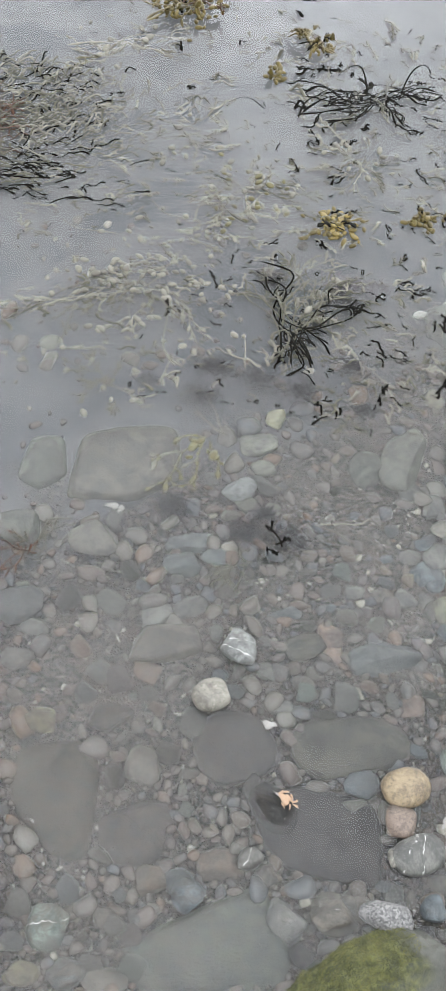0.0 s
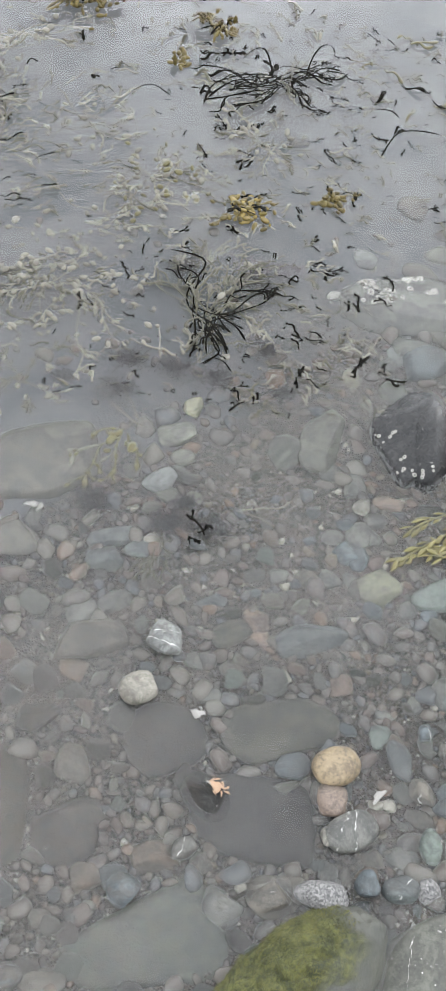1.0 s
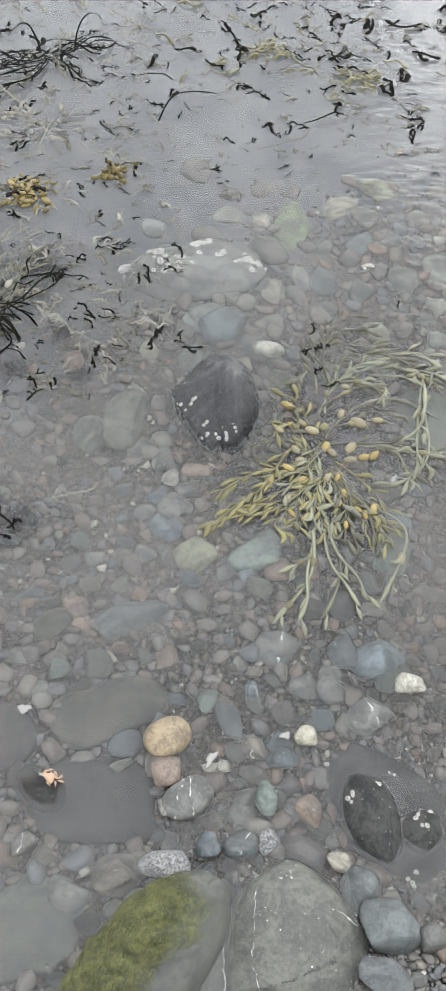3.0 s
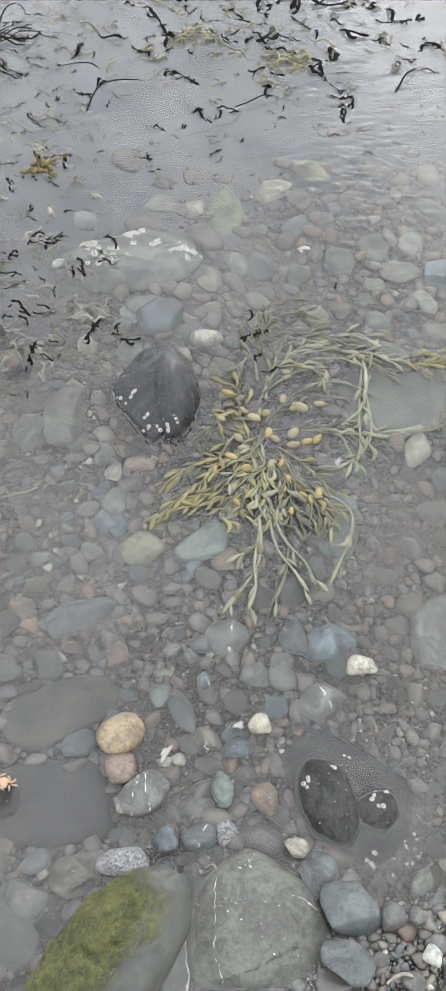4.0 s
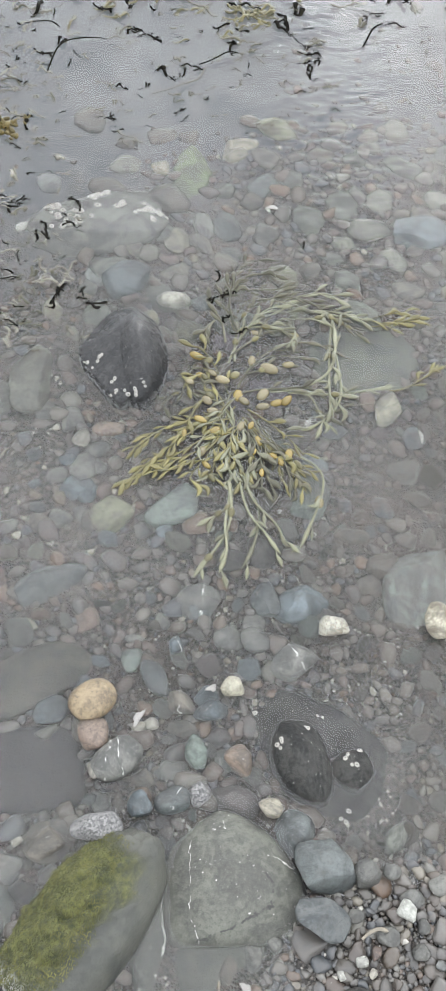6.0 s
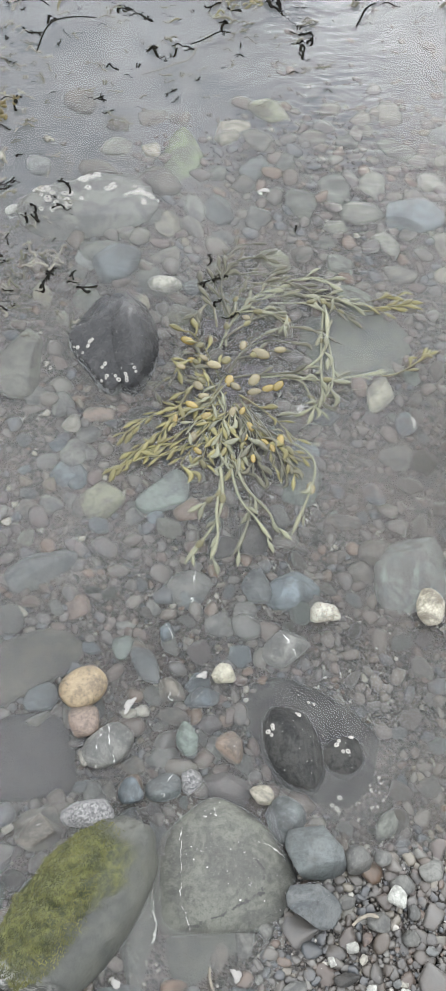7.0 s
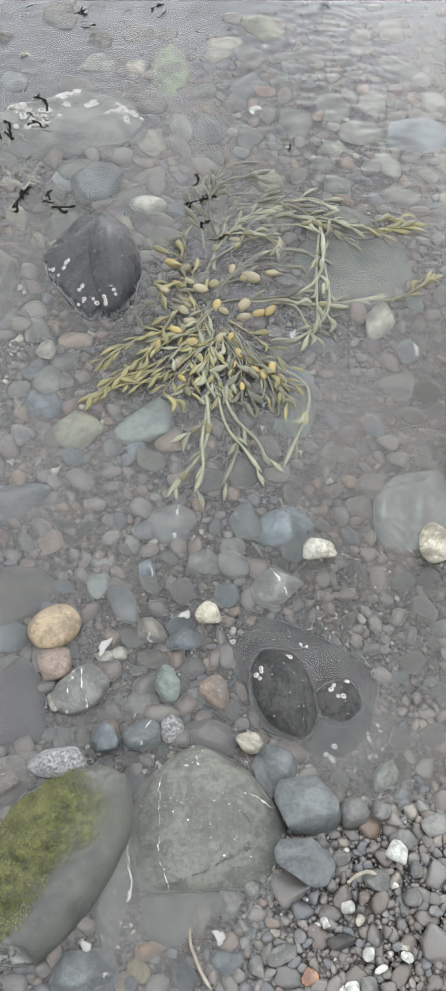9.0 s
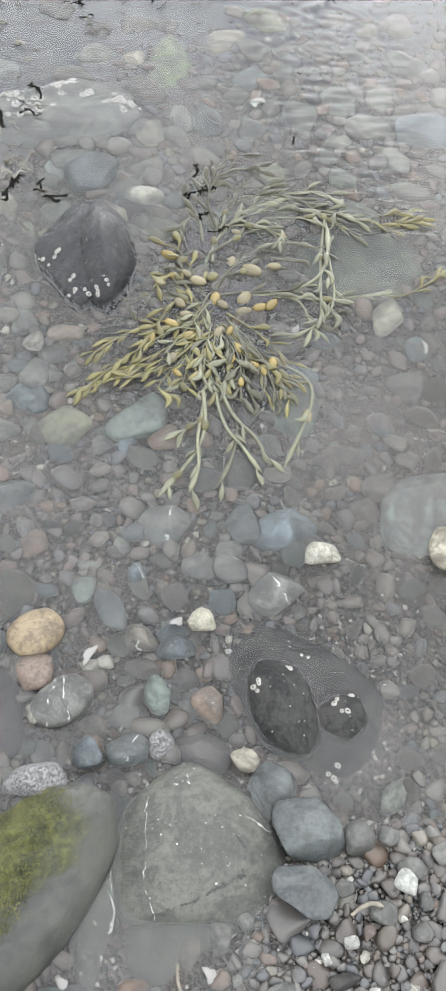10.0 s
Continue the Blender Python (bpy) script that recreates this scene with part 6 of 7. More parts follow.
knotted_arm(plant, plant_rng, (
    (0.612, 0.983, 0.652, 0.920, 0.690, 0.836), (0.619, 0.995, 0.655, 0.913, 0.664, 0.830), (0.622, 0.982, 0.646, 0.903, 0.664, 0.852),
    (0.614, 0.970, 0.638, 0.917, 0.645, 0.855), (0.632, 0.981, 0.666, 0.899, 0.712, 0.872), (0.621, 1.001, 0.668, 0.949, 0.694, 0.900),
    (0.609, 0.971, 0.628, 0.918, 0.626, 0.846)),
    [OLIVE, PALEOLIVE, GREYWEED], 0.0030, (-0.002, 0.004), 0.020, spread=0.6, start=0.25, knot_mats=[OLIVE, BLADDER])
knotted_arm(plant, plant_rng, (
    (0.615, 1.048, 0.683, 1.108, 0.766, 1.085), (0.623, 1.061, 0.722, 1.132, 0.827, 1.082), (0.612, 1.035, 0.689, 1.039, 0.747, 1.012),
    (0.666, 1.035, 0.770, 1.057, 0.810, 1.165), (0.810, 1.165, 0.772, 1.002, 0.712, 0.950), (0.814, 1.179, 0.775, 1.056, 0.757, 0.965),
    (0.696, 1.025, 0.735, 1.007, 0.743, 0.954), (0.732, 0.994, 0.750, 0.979, 0.783, 0.981), (0.631, 1.073, 0.677, 1.081, 0.712, 1.091),
    (0.708, 1.030, 0.792, 1.013, 0.887, 1.021)),
    [PALEOLIVE, GREYWEED], 0.0046, (-0.002, 0.003), 0.030, (0.026, 0.042), 0.85, 0.4, knot_mats=[OLIVE])
knotted_arm(plant, plant_rng, (
    (0.611, 1.103, 0.680, 1.194, 0.754, 1.215), (0.619, 1.116, 0.696, 1.163, 0.733, 1.131), (0.627, 1.129, 0.701, 1.236, 0.818, 1.194),
    (0.635, 1.142, 0.728, 1.203, 0.878, 1.158), (0.724, 1.189, 0.791, 1.182, 0.850, 1.183), (0.784, 1.197, 0.832, 1.163, 0.858, 1.131),
    (0.621, 1.102, 0.652, 1.168, 0.718, 1.161), (0.706, 1.206, 0.759, 1.237, 0.835, 1.214), (0.732, 1.174, 0.736, 1.144, 0.713, 1.119)),
    [GREYWEED, PALEOLIVE], 0.0044, (-0.002, 0.003), 0.016, (0.026, 0.042), 0.85, 0.4, knot_mats=[OLIVE])
knotted_arm(plant, plant_rng, (
    (0.641, 1.169, 0.657, 1.271, 0.750, 1.296), (0.642, 1.198, 0.655, 1.286, 0.720, 1.318), (0.647, 1.197, 0.637, 1.257, 0.762, 1.248),
    (0.650, 1.212, 0.690, 1.237, 0.765, 1.214), (0.614, 1.144, 0.614, 1.201, 0.584, 1.161), (0.636, 1.170, 0.631, 1.228, 0.629, 1.273),
    (0.628, 1.185, 0.609, 1.231, 0.660, 1.282)),
    [GREYWEED], 0.0042, (-0.006, 0.001), 0.016, (0.026, 0.042), 0.85, 0.45)
knotted_arm(plant, plant_rng, (
    (0.866, 1.159, 0.918, 1.176, 0.976, 1.162), (0.876, 1.151, 0.923, 1.153, 0.959, 1.153), (0.859, 1.175, 0.900, 1.155, 0.936, 1.157),
    (0.869, 1.011, 0.904, 1.013, 0.959, 1.041)),
    [OLIVE], 0.0030, (-0.002, 0.003), 0.010, (0.024, 0.038), 0.95, 0.35)
# plump bladders over its heart
for bx, by, size in ((0.560, 1.123, 0.024), (0.560, 1.080, 0.018), (0.577, 1.108, 0.018), (0.537, 1.069, 0.016), (0.592, 1.065, 0.022), (0.615, 1.073, 0.018), (0.676, 1.080, 0.030), (0.710, 1.083, 0.020), (0.651, 1.103, 0.020), (0.654, 1.030, 0.026), (0.648, 1.006, 0.022), (0.673, 1.010, 0.022), (0.690, 1.011, 0.022), (0.573, 0.976, 0.016), (0.606, 0.972, 0.022), (0.559, 0.966, 0.018), (0.540, 0.991, 0.020), (0.695, 0.814, 0.022), (0.737, 1.150, 0.018), (0.670, 1.161, 0.018), (0.530, 0.930, 0.018), (0.509, 0.967, 0.016), (0.533, 0.905, 0.016), (0.612, 1.034, 0.022), (0.619, 1.020, 0.020), (0.619, 0.968, 0.016), (0.558, 1.027, 0.018), (0.564, 1.007, 0.018), (0.667, 0.905, 0.018), (0.678, 0.886, 0.018)):
    set_bladders(plant_rng, plant, np.array(plant.location), [((bx, by, plant_rng.uniform(-0.003, 0.004)), (plant_rng.normal(0.8, 0.5), plant_rng.normal(), 0), size * 1.15)], [BLADDER, PALEBLADDER, PALEBLADDER, OLIVE])
plant.location.y -= 0.035
wrack("black_wrack", "black glossy wrack standing in a tangle above the water", 5, 0.062, 1.324, (
    -0.034, 1.388, -0.003, 1.441, 0.025, 1.422, 0.102, 1.459, 0.175, 1.434, 0.192, 1.393, 0.159, 1.328, 0.117, 1.289, 0.111, 1.234, 0.085, 1.266,
    0.052, 1.261, 0.066, 1.231), [BLACKWEED, BLACKWEED, GREYWEED],
    0.0040, 1, 0.002, (-0.004, 0.006), 0.3, 0.010, 0, None, 0, 0, 3, 0.13, root=0.016)
wrack("pale_wrack", "pale beige wrack with many small bladders at the surface", 6, -0.202, 1.390, (
    -0.393, 1.244, -0.382, 1.291, -0.347, 1.239, -0.337, 1.339, -0.296, 1.366, -0.298, 1.267, -0.246, 1.288, -0.248, 1.416, -0.411, 1.227, -0.186, 1.335,
    -0.098, 1.253, -0.097, 1.317, -0.098, 1.185, -0.319, 1.311, -0.097, 1.434, -0.163, 1.470, -0.347, 1.287), [PALEWEED, PALEWEED, GREYWEED],
    0.0026, 1, -0.001, (-0.006, 0.004), 0.8, 0.0, 0.8, [PALEWEED], 150, 0.080, big=0.0160, root=0.03, shoots=6, tip_size=0.75)
wrack("pale_wrack", "pale olive wrack clump lying just under the surface", 7, -0.051, 1.680, (
    -0.154, 1.723, -0.103, 1.594, -0.059, 1.792, 0.014, 1.609, 0.045, 1.737, -0.135, 1.643, -0.057, 1.581, -0.153, 1.561, -0.024, 1.776, 0.079, 1.726, 0.026, 1.671), [PALEWEED, GREYWEED],
    0.0028, 1, 0.000, (-0.008, 0.006), 0.8, 0.0, 0.7, [PALEWEED, OLIVE], 60, 0.05, big=0.017, root=0.025, shoots=6, tip_size=0.75)
wrack("yellow_wrack", "bright yellow-brown wrack with plump bladders at the surface", 8, 0.126, 1.616, (
    0.069, 1.558, 0.090, 1.592, 0.142, 1.653, 0.177, 1.649, 0.164, 1.607, 0.104, 1.576), [YELLOWWEED, BLACKWEED],
    0.0050, 1, 0.004, (-0.006, 0.012), 1.4, 0.008, 0.8, [YELLOWWEED, BLADDER], 60, 0.024, big=0.017)
wrack("yellow_wrack", "small yellow-brown wrack clump at the water surface", 9, 0.297, 1.685, (
    0.268, 1.662, 0.325, 1.702, 0.344, 1.682, 0.286, 1.702), [YELLOWWEED, BLACKWEED], 0.0050, 1, 0.004, (-0.006, 0.012), 1.4, 0.008, 0.8, [YELLOWWEED, YELLOWWEED], 32, 0.016, big=0.017)
wrack("yellow_wrack", "small yellow wrack tuft far out on the water", 10, -0.040, 2.099, (-0.059, 2.081, -0.024, 2.109, -0.049, 2.127), [YELLOWWEED], 0.006, 1, 0.004, (-0.004, 0.01), 1.2, 0.006, 0.6, [YELLOWWEED], 12, 0.012, big=0.018)
wrack("brown_wrack", "brown and yellow wrack heap far out on the water", 11, 0.033, 2.247, (
    -0.035, 2.258, -0.001, 2.297, 0.060, 2.288, 0.053, 2.219, -0.008, 2.218, 0.024, 2.183, 0.081, 2.201), [BROWNWEED, YELLOWWEED, BLACKWEED], 0.0055, 2, 0.006, (-0.006, 0.014), 0.8, 0.015, 0.4, [YELLOWWEED], 6, 0.02, per=2)
wrack("brown_wrack", "brown wrack heap breaking the surface far out", 12, -0.274, 2.309, (
    -0.358, 2.195, -0.340, 2.256, -0.291, 2.231, -0.234, 2.348, -0.199, 2.316, -0.236, 2.262, -0.335, 2.315, -0.286, 2.389, -0.219, 2.397), [BROWNWEED, YELLOWWEED, YELLOWWEED], 0.0060, 2, 0.006, (-0.006, 0.014), 0.9, 0.015, 0.4, [YELLOWWEED], 44, 0.045, per=2, big=0.018)
wrack("pale_wrack", "pale straw-coloured wrack drifting far out under the surface", 13, -0.389, 2.132, (
    -0.505, 2.069, -0.473, 2.118, -0.422, 2.082, -0.333, 2.137, -0.292, 2.111, -0.254, 2.188, -0.481, 2.026), [PALEWEED, PALEWEED, OLIVE], 0.0050, 2, -0.002, (-0.008, 0.006), 1.0, 0, 0.4, [PALEWEED], 20, 0.06, per=2)
wrack("black_wrack", "black and olive wrack with arching stems above the water", 14, 0.177, 2.066, (
    0.018, 1.948, 0.030, 2.046, 0.082, 2.009, 0.250, 1.992, 0.332, 2.137, 0.275, 2.083, 0.230, 2.157, 0.207, 2.027, 0.073, 1.952), [BLACKWEED, GREYWEED, BLACKWEED, BLACKWEED],
    0.0044, 1, 0.003, (-0.005, 0.006), 0.5, 0.010, 0, None, 0, 0, 3, 0.13, root=0.016)
wrack("yellow_wrack", "small olive-yellow bladder wrack sprig under shallow water", 15, -0.050, 1.032, (
    -0.118, 0.964, -0.029, 1.010, -0.055, 0.949, -0.094, 1.028, -0.096, 0.924, -0.015, 0.966, -0.076, 0.983), [OLIVE, PALEWEED], 0.0036, 1, -0.006, (-0.010, 0.003), 1.8, 0.0, 0.9, [OLIVE], 8, 0.022, big=0.02)
wrack("brown_wrack", "thin brown weed strands trailing in the shallows", 16, -0.271, 0.788, (
    -0.324, 0.757, -0.315, 0.792, -0.255, 0.816, -0.223, 0.837, -0.302, 0.812, -0.253, 0.771, -0.310, 0.738), [BROWNWEED, GREYWEED], 0.0026, 1, 0.001, (-0.004, 0.006), 0.2, 0.004, 0, None, per=2)
wrack("black_wrack", "short black weed sprig poking out of the water", 17, 0.089, 0.855, (0.078, 0.886, 0.114, 0.870, 0.098, 0.843, 0.078, 0.842), [BLACKWEED], 0.0050, 1, 0.003, (0, 0.014), 0.6, 0.012, 0)
wrack("black_wrack", "short black weed sprigs poking out of the water", 18, 0.146, 1.147, (0.129, 1.150, 0.155, 1.164, 0.163, 1.137, 0.123, 1.100), [BLACKWEED], 0.0042, 1, 0.003, (0, 0.012), 0.4, 0.012, 0)
wrack("pale_wrack", "ragged pale yellow-green weed lying on the gravel", 19, 0.034, 0.825, (0.020, 0.777, 0.052, 0.857, 0.041, 0.776, 0.007, 0.797, 0.049, 0.811), [PALEOLIVE, GREYWEED], 0.004, 1, -0.012, (-0.003, 0.003), 0.3, 0, 0, per=2)

wrack("pale_wrack", "pale beige drifting wrack just under the surface", 23, -0.191, 1.797, (
    -0.281, 1.929, -0.218, 1.960, -0.166, 1.987, -0.259, 1.735, -0.180, 1.811, -0.131, 1.837, -0.213, 1.770), [PALEWEED, PALEWEED, GREYWEED], 0.0026, 1, 0.000, (-0.006, 0.004), 0.8, 0, 0.4, [PALEWEED], 24, 0.06, big=0.016, root=0.05, shoots=5, tip_size=0.75)
wrack("pale_wrack", "pale grey wrack strands fanning out under the surface", 24, 0.150, 1.829, (
    0.104, 1.733, 0.204, 1.802, 0.256, 1.838, 0.156, 1.727, 0.073, 1.787, 0.185, 1.905, 0.106, 1.882, 0.232, 1.768), [PALEWEED, GREYWEED], 0.0026, 1, 0.000, (-0.006, 0.003), 0.6, 0, 0.2, [PALEWEED], 8, 0.06, root=0.03, shoots=4, tip_size=0.8)
wrack("pale_wrack", "pale submerged wrack with scattered bladders", 25, -0.238, 1.145, (
    -0.280, 1.092, -0.205, 1.197, -0.153, 1.093, -0.278, 1.179, -0.157, 1.239, -0.203, 1.081, -0.302, 1.144), [PALEWEED, GREYWEED], 0.0024, 1, -0.010, (-0.006, 0.003), 0.8, 0, 0.4, [PALEWEED], 20, 0.07, big=0.015, root=0.04, shoots=4, tip_size=0.7)
wrack("pale_wrack", "straw-coloured wrack strands round a black tangle of weed", 26, 0.080, 1.444, (
    0.095, 1.537, 0.121, 1.526, 0.047, 1.534, 0.172, 1.485, 0.211, 1.426, 0.226, 1.364, 0.016, 1.378, 0.163, 1.285, 0.200, 1.232, 0.069, 1.202), [PALEWEED, GREYWEED], 0.0026, 1, 0.000, (-0.006, 0.003), 0.6, 0, 0.2, [PALEWEED], 6, 0.06, root=0.02, shoots=4, tip_size=0.8)

# the great heap of weed: strands sweep across and down
heap_rng = np.random.default_rng(21)
sweep = radians(11)
ox, oy = (-0.572, 1.742)
heap = thing("wrack_heap", "large tangled heap of brown, grey and black wrack breaking the surface", "seaweed", ox, oy, 0.0, "seaweed clumps")
HEAP_MATS = (GREYWEED, BLACKWEED, PALEWEED, BROWNWEED)
mass = Geo()
for k in range(900):
    row, side = heap_rng.uniform(-0.17, 0.24), heap_rng.normal(0.0, 0.125)
    a = np.array([side, row + heap_rng.normal(0, 0.02), heap_rng.uniform(-0.003, 0.006)])
    way = heap_rng.normal(sweep if row < -0.05 else sweep + 0.6, 0.25 if row < -0.05 else 0.7)
    far = heap_rng.uniform(0.018, 0.055)
    slot = (0, 2, 0, 1, 0, 2)[k % 6]
    if row < -0.08:
        slot = 1 if k % 3 else 0
    elif row < 0.08 and side < 0.03 and k % 2:
        slot = 3
    g = mass if k >= 295 else Geo()
    first = len(g.f)
    grow(g, None, heap_rng, a, a + (math.cos(way) * far, math.sin(way) * far, 0), heap_rng.uniform(0.0032, 0.0056), 0, 0.06, (-0.004, 0.005), 0.8, heap_rng.uniform(0, 0.008), n=10)
    if k >= 295:
        for j in range(first, len(g.m)):
            g.m[j][:] = slot
    else:
        part("frond", g.mesh("frond", HEAP_MATS[slot]), heap)
tagged(part("frond_mass", mass.mesh("frond_mass", *HEAP_MATS), heap), kind="stuff")


def tuft(x, y, z, r, seed, mat=FUZZ, label="dark fuzzy weed tuft just below the surface"):
    """A low cushion of very many short filaments."""
    rng = np.random.default_rng(seed)
    g = Geo()
    for _ in range(260):
        q = rng.normal(0, 0.42, 2) * r
        p0 = np.array([q[0], q[1] * 0.7, rng.uniform(-0.2, 0.1) * r])
        p1 = p0 + rng.normal(0, 1, 3) * (0.22 * r, 0.2 * r, 0.12 * r) + (0, 0, 0.05 * r)
        s = np.linspace(0, 1, 4)[:, None]
        strand(g, p0 + (p1 - p0) * s + rng.normal(0, 0.03 * r, (4, 3)) * s, np.array([0.0014, 0.0016, 0.0013, 0.0004]), np.array([0.0010, 0.0012, 0.0010, 0.0004]))
    ob = new("weed_tuft", g.mesh("weed_tuft", mat))
    ob.location = (x, y, z)
    return tagged(ob, label, "seaweed", "weed tufts")


for k, (px, py, r) in enumerate(((-0.052, 1.206, 0.040), (-0.076, 0.905, 0.032), (0.026, 1.198, 0.036), (0.104, 1.184, 0.036), (0.043, 0.876, 0.030), (0.020, 1.443, 0.036),
                                 (0.152, 1.428, 0.040), (0.187, 1.260, 0.030), (-0.063, 1.135, 0.032), (0.215, 1.163, 0.024), (0.109, 0.878, 0.032), (0.070, 0.918, 0.022), (-0.158, 1.149, 0.02))):
    tuft(px, py, -0.003, r, 40 + k)

for k, (px, py, r) in enumerate(((0.655, 1.010, 0.028), (0.690, 0.990, 0.026), (0.590, 0.945, 0.026), (0.622, 1.115, 0.032), (0.612, 0.985, 0.024), (0.150, 1.470, 0.036), (0.215, 1.470, 0.034))):
    tuft(px, py, -0.006, r, 80 + k, MAUVE, "mauve-grey fuzzy weed tuft below the surface")

# scattered floating scraps, built a few times and repeated
scrap_rng = np.random.default_rng(8)
scraps = []
for k in range(14):
    g = Geo()
    for j in range(1 + k % 3):
        way = scrap_rng.normal(0, 0.22) + (math.pi if j == 2 else 0)
        far = scrap_rng.uniform(0.016, 0.046)
        grow(g, None, scrap_rng, (0, 0.006 * j, 0), (math.cos(way) * far, 0.006 * j + math.sin(way) * far, 0), scrap_rng.uniform(0.0050, 0.0085), 1 if k % 5 == 0 else 0, 0.11, (-0.006, 0.008), 0.35, scrap_rng.uniform(0, 0.006))
    scraps.append(g)
scrap_meshes = {m.name: [g.mesh("weed_scrap", m) for g in scraps] for m in (BLACKWEED, GREYWEED, PALEWEED, OLIVE)}


def scrap(x, y, mat, size=1.0, turn=None, z=0.0015):
    ob = new("weed_scrap", scrap_meshes[mat.name][scrap_rng.integers(14)])
    ob.matrix_world = pose(x, y, z, 0, 0, scrap_rng.uniform(0, 360) if turn is None else turn) @ Matrix.Scale(size, 4)
    words = {"black_wrack": "black scrap of seaweed floating on the water", "grey_olive_wrack": "grey-olive scrap of seaweed floating on the water",
             "pale_wrack": "pale scrap of seaweed drifting below the surface", "olive_wrack": "olive scrap of seaweed floating on the water"}
    return tagged(ob, words[mat.name], "seaweed", "floating weed scraps")


far_scraps, SCRAP_MATS = Geo(), (BLACKWEED, GREYWEED, PALEWEED, OLIVE)


def scraps_over(count, x0, x1, y0, y1, mats, size=(0.7, 1.3), z=(-0.002, 0.003), lean=None, single=True):
    for _ in range(count):
        x, y, mat, s = scrap_rng.uniform(x0, x1), scrap_rng.uniform(y0, y1), mats[scrap_rng.integers(len(mats))], scrap_rng.uniform(*size)
        turn = scrap_rng.uniform(0, 360) if lean is None else scrap_rng.normal(lean, 38)
        if single and y < 1.86:
            scrap(x, y, mat, s, turn, scrap_rng.uniform(*z))
            continue
        m = np.array(pose(x, y, scrap_rng.uniform(*z), 0, 0, turn) @ Matrix.Scale(s, 4))
        shape = scraps[scrap_rng.integers(14)]
        far_scraps.add(np.concatenate(shape.v) @ m[:3, :3].T + m[:3, 3], np.concatenate(shape.f), SCRAP_MATS.index(mat))


scraps_over(60, 0.35, 0.95, 1.90, 2.45, [BLACKWEED, GREYWEED, BLACKWEED, OLIVE], (0.5, 1.7), lean=-8)
scraps_over(90, -0.1, 0.9, 1.78, 2.40, [BLACKWEED, GREYWEED, BLACKWEED, PALEWEED], (0.35, 0.75), lean=0)
scraps_over(22, 0.55, 1.00, 1.75, 1.98, [GREYWEED, BLACKWEED], (0.7, 1.2), lean=5)
scraps_over(80, 0.70, 1.40, 1.92, 2.42, [GREYWEED, BLACKWEED, BLACKWEED], (0.5, 1.7), lean=0)
scraps_over(30, -0.35, 0.35, 1.85, 2.45, [GREYWEED, PALEWEED, BLACKWEED], (0.8, 1.5), lean=10)
scraps_over(34, -0.10, 0.40, 1.30, 1.95, [GREYWEED, PALEWEED, BLACKWEED, GREYWEED], (0.5, 1.0))
scraps_over(60, -0.50, 0.25, 1.10, 1.75, [PALEWEED, GREYWEED, PALEWEED], (0.5, 1.1), (-0.010, 0.001))
scraps_over(30, -0.10, 0.40, 1.15, 1.60, [PALEWEED, BLACKWEED, GREYWEED], (0.4, 0.9))
scraps_over(18, 0.15, 0.42, 1.10, 1.50, [BLACKWEED, GREYWEED], (0.4, 0.9))
scraps_over(330, 0.05, 1.00, 1.62, 2.35, [BLACKWEED, GREYWEED, GREYWEED], (0.28, 0.65), (0.001, 0.005), lean=0, single=False)
scraps_over(260, -0.55, 0.40, 1.45, 2.35, [GREYWEED, BLACKWEED, PALEWEED], (0.25, 0.55), (0.001, 0.005), lean=10, single=False)
scraps_over(120, -0.20, 0.40, 1.10, 1.50, [BLACKWEED, GREYWEED], (0.22, 0.5), (0.001, 0.004), lean=10, single=False)
scraps_over(260, -0.45, 0.42, 1.12, 2.30, [PALEWEED, PALEWEED, GREYWEED], (0.4, 0.9), (-0.001, 0.004), single=False)
for px, py, s in ((0.804, 1.312, 0.9), (0.349, 1.244, 1.0), (0.238, 1.270, 1.0), (0.243, 1.204, 0.9), (0.595, 1.787, 0.9), (0.817, 1.837, 0.8), (0.629, 1.209, 1.0), (0.626, 1.129, 1.0), (0.622, 1.153, 0.8), (0.625, 1.247, 0.9)):
    scrap(px, py, BLACKWEED, s * 0.7, scrap_rng.normal(70, 25))
olive_spots = (0.851, 2.002, 0.824, 2.015, 0.880, 2.006, 0.653, 2.091, 0.680, 2.126, 0.629, 2.080, 0.549, 2.059)
for k in range(0, len(olive_spots), 2):
    for _ in range(4):
        scrap(olive_spots[k] + scrap_rng.normal(0, 0.02), olive_spots[k + 1] + scrap_rng.normal(0, 0.02), OLIVE, 1.2, scrap_rng.normal(20, 30))


tagged(new("floating_weed", far_scraps.mesh("floating_weed", *SCRAP_MATS)), "many dark and pale scraps of seaweed adrift", "seaweed", kind="stuff")


def stalk(x0, y0, x1, y1, mat, width=0.003, z=-0.002, rise=0.0, label="long thin pale weed stalk lying in the water"):
    g = Geo()
    grow(g, None, scrap_rng, (0, 0, z), (x1 - x0, y1 - y0, z), width, 0, 0.08, (-0.002, 0.002), 0.1, rise, n=16)
    ob = new("weed_stalk", g.mesh("weed_stalk", mat))
    ob.location = (x0, y0, 0)
    return tagged(ob, label, "seaweed", "weed stalks")


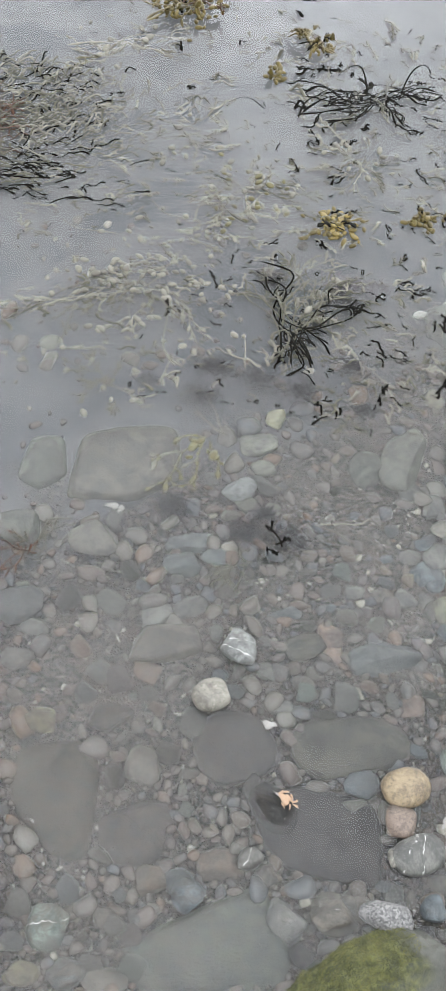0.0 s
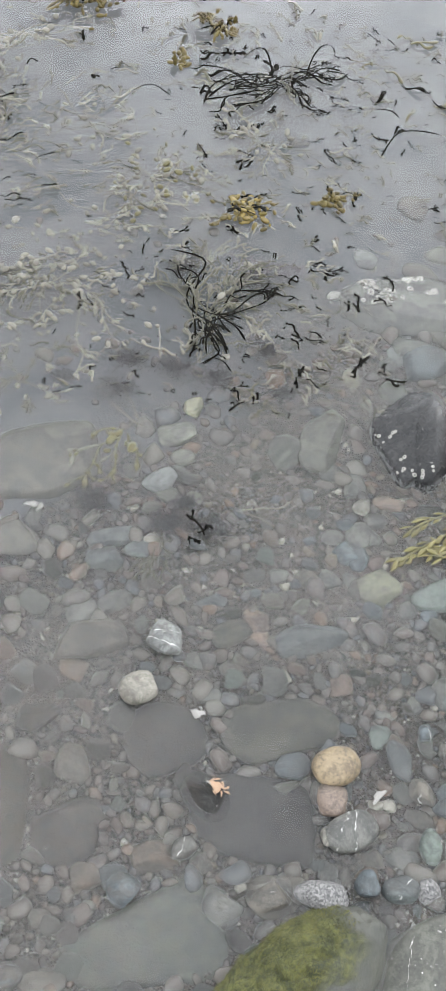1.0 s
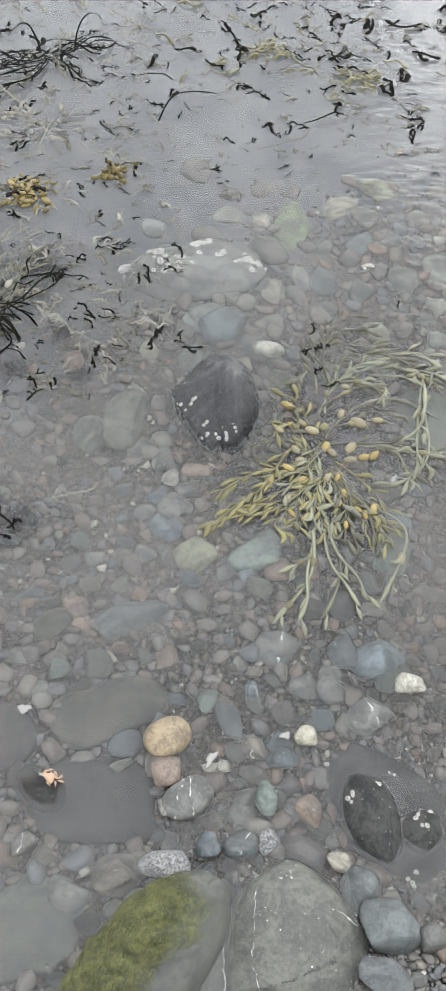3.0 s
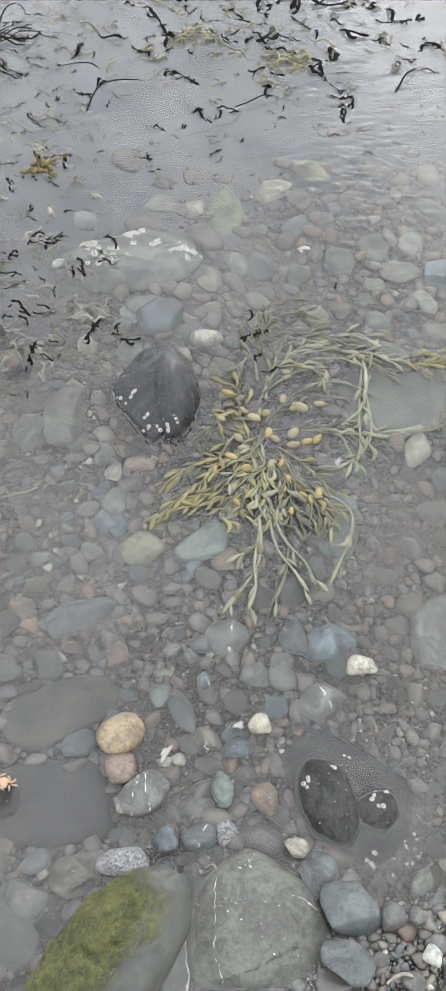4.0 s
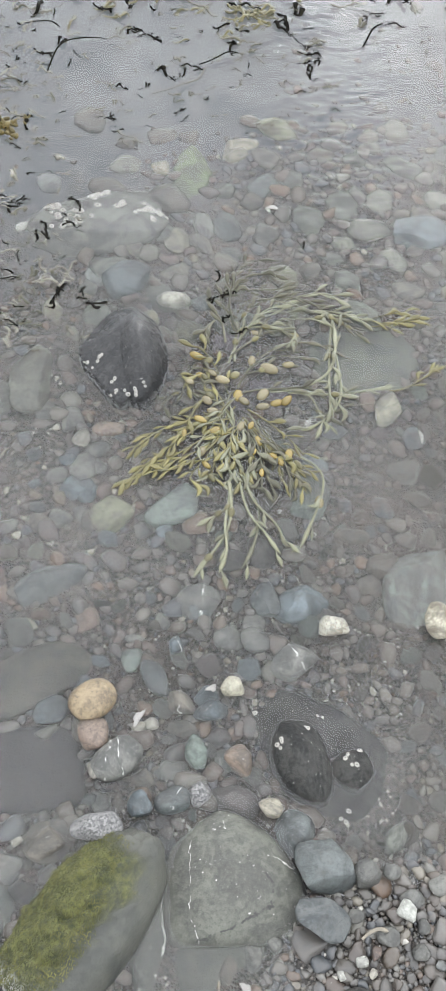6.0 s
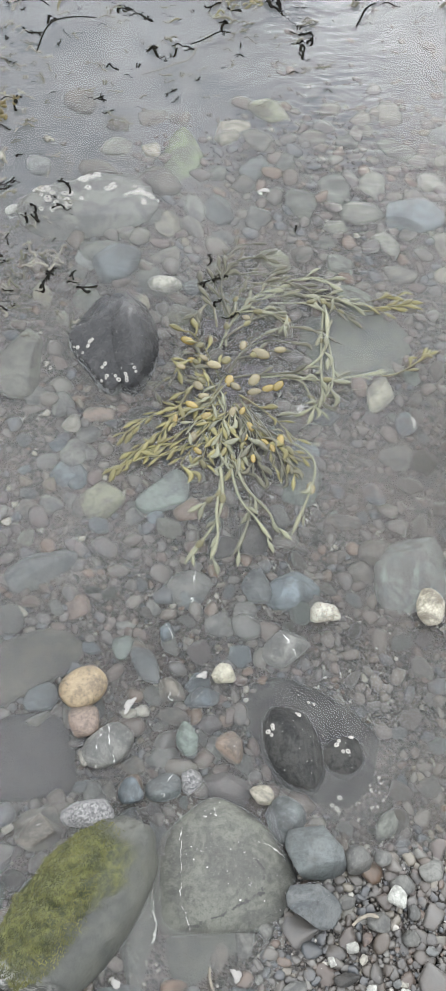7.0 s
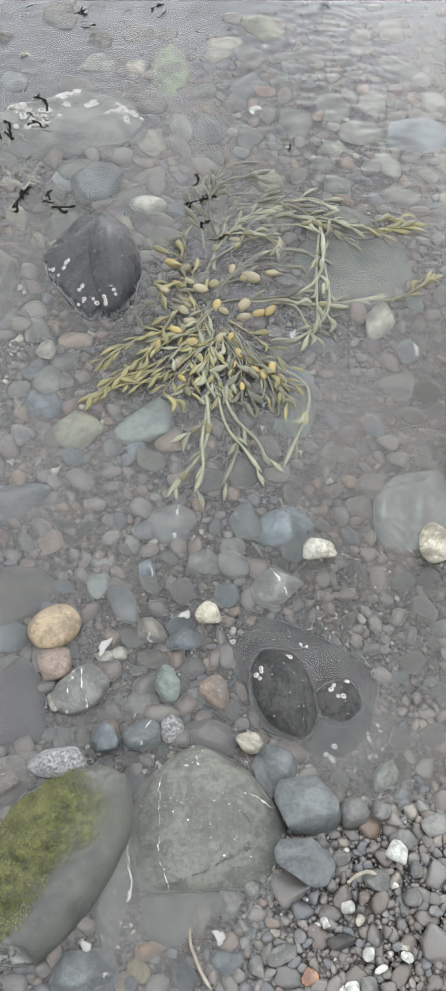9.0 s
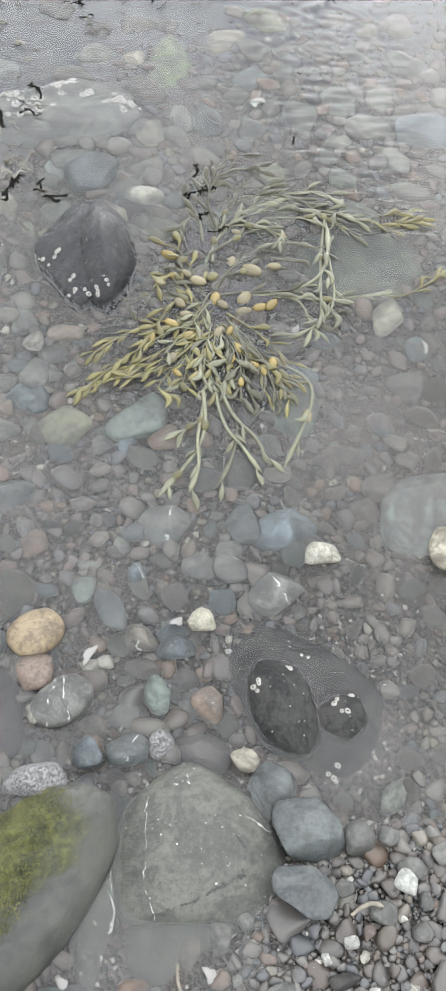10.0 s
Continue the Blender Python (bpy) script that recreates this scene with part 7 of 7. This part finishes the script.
stalk(-0.388, 1.509, -0.277, 1.491, PALEWEED)
stalk(-0.236, 1.610, -0.151, 1.562, PALEWEED)
stalk(-0.013, 1.293, 0.001, 1.208, PALEWEED)
stalk(-0.068, 1.098, -0.012, 1.059, PALEWEED)
stalk(-0.056, 1.141, -0.022, 1.068, PALEWEED)
stalk(0.148, 0.915, 0.206, 0.894, PALEWEED)
stalk(0.155, 0.914, 0.238, 0.939, PALEWEED)
stalk(-0.263, 1.067, -0.217, 1.149, GREYWEED)
stalk(0.902, 0.979, 0.977, 1.023, GREYWEED, 0.0018)
stalk(0.761, 0.968, 0.837, 0.956, GREYWEED, 0.003)
black_arc = "black arching weed stem standing out of the water"
stalk(0.093, 2.135, 0.164, 2.092, BLACKWEED, 0.006, 0.002, 0.045, black_arc)
stalk(0.235, 2.088, 0.304, 2.210, BLACKWEED, 0.005, 0.002, 0.045, black_arc)
stalk(-0.134, 1.973, -0.053, 1.969, BLACKWEED, 0.004, 0.002, 0.01, black_arc)
stalk(0.399, 1.846, 0.536, 1.947, BLACKWEED, 0.005, 0.002, 0.012, black_arc)
stalk(0.714, 1.853, 0.810, 1.881, BLACKWEED, 0.005, 0.002, 0.012, black_arc)
stalk(0.598, 1.766, 0.732, 1.842, GREYWEED, 0.005, 0.001, 0.008, "grey weed stem lying on the water")
stalk(0.373, 2.009, 0.444, 1.991, BLACKWEED, 0.005, 0.002, 0.008, black_arc)
stalk(1.084, 1.890, 1.163, 1.978, BLACKWEED, 0.006, 0.002, 0.012, black_arc)
stalk(0.403, 0.146, 0.411, 0.083, TWIG, 0.005, 0.006, 0.004, "pale forked root lying on wet shingle")
stalk(0.581, 0.156, 0.615, 0.158, TWIG, 0.006, 0.020, 0.003, "short pale driftwood twig on shingle")

# green algae on the mossy boulder
alga_rng = np.random.default_rng(61)
mat_geo = Geo()
verts = np.array([v.co[:] for v in mossy.data.vertices])
norms = np.array([v.normal[:] for v in mossy.data.vertices])
patch = 0.022 * waves(verts, np.random.default_rng(3), 40)
pick = np.nonzero((verts[:, 1] + patch > -0.015) & (verts[:, 2] > 0.006) & (np.abs(verts[:, 0]) < 0.105))[0]
for i in alga_rng.choice(pick, min(7500, len(pick)), replace=False):
    way = alga_rng.normal(0, 0.8, 3) + (-0.9, -0.5, 0)
    way -= norms[i] * (way @ norms[i]) * 0.8
    way /= np.linalg.norm(way)
    s = np.linspace(0, 1, 3)[:, None]
    far = alga_rng.uniform(0.002, 0.0055)
    strand(mat_geo, verts[i] + norms[i] * 0.0002 + way * far * s + norms[i] * 0.0016 * np.sin(3.14 * s), np.array([0.0012, 0.0011, 0.0004]), np.array([0.0006, 0.0006, 0.0003]))
part("algae_mat", mat_geo.mesh("algae_mat", GREENALGA), mossy, None, "shaggy bright green algae mat")
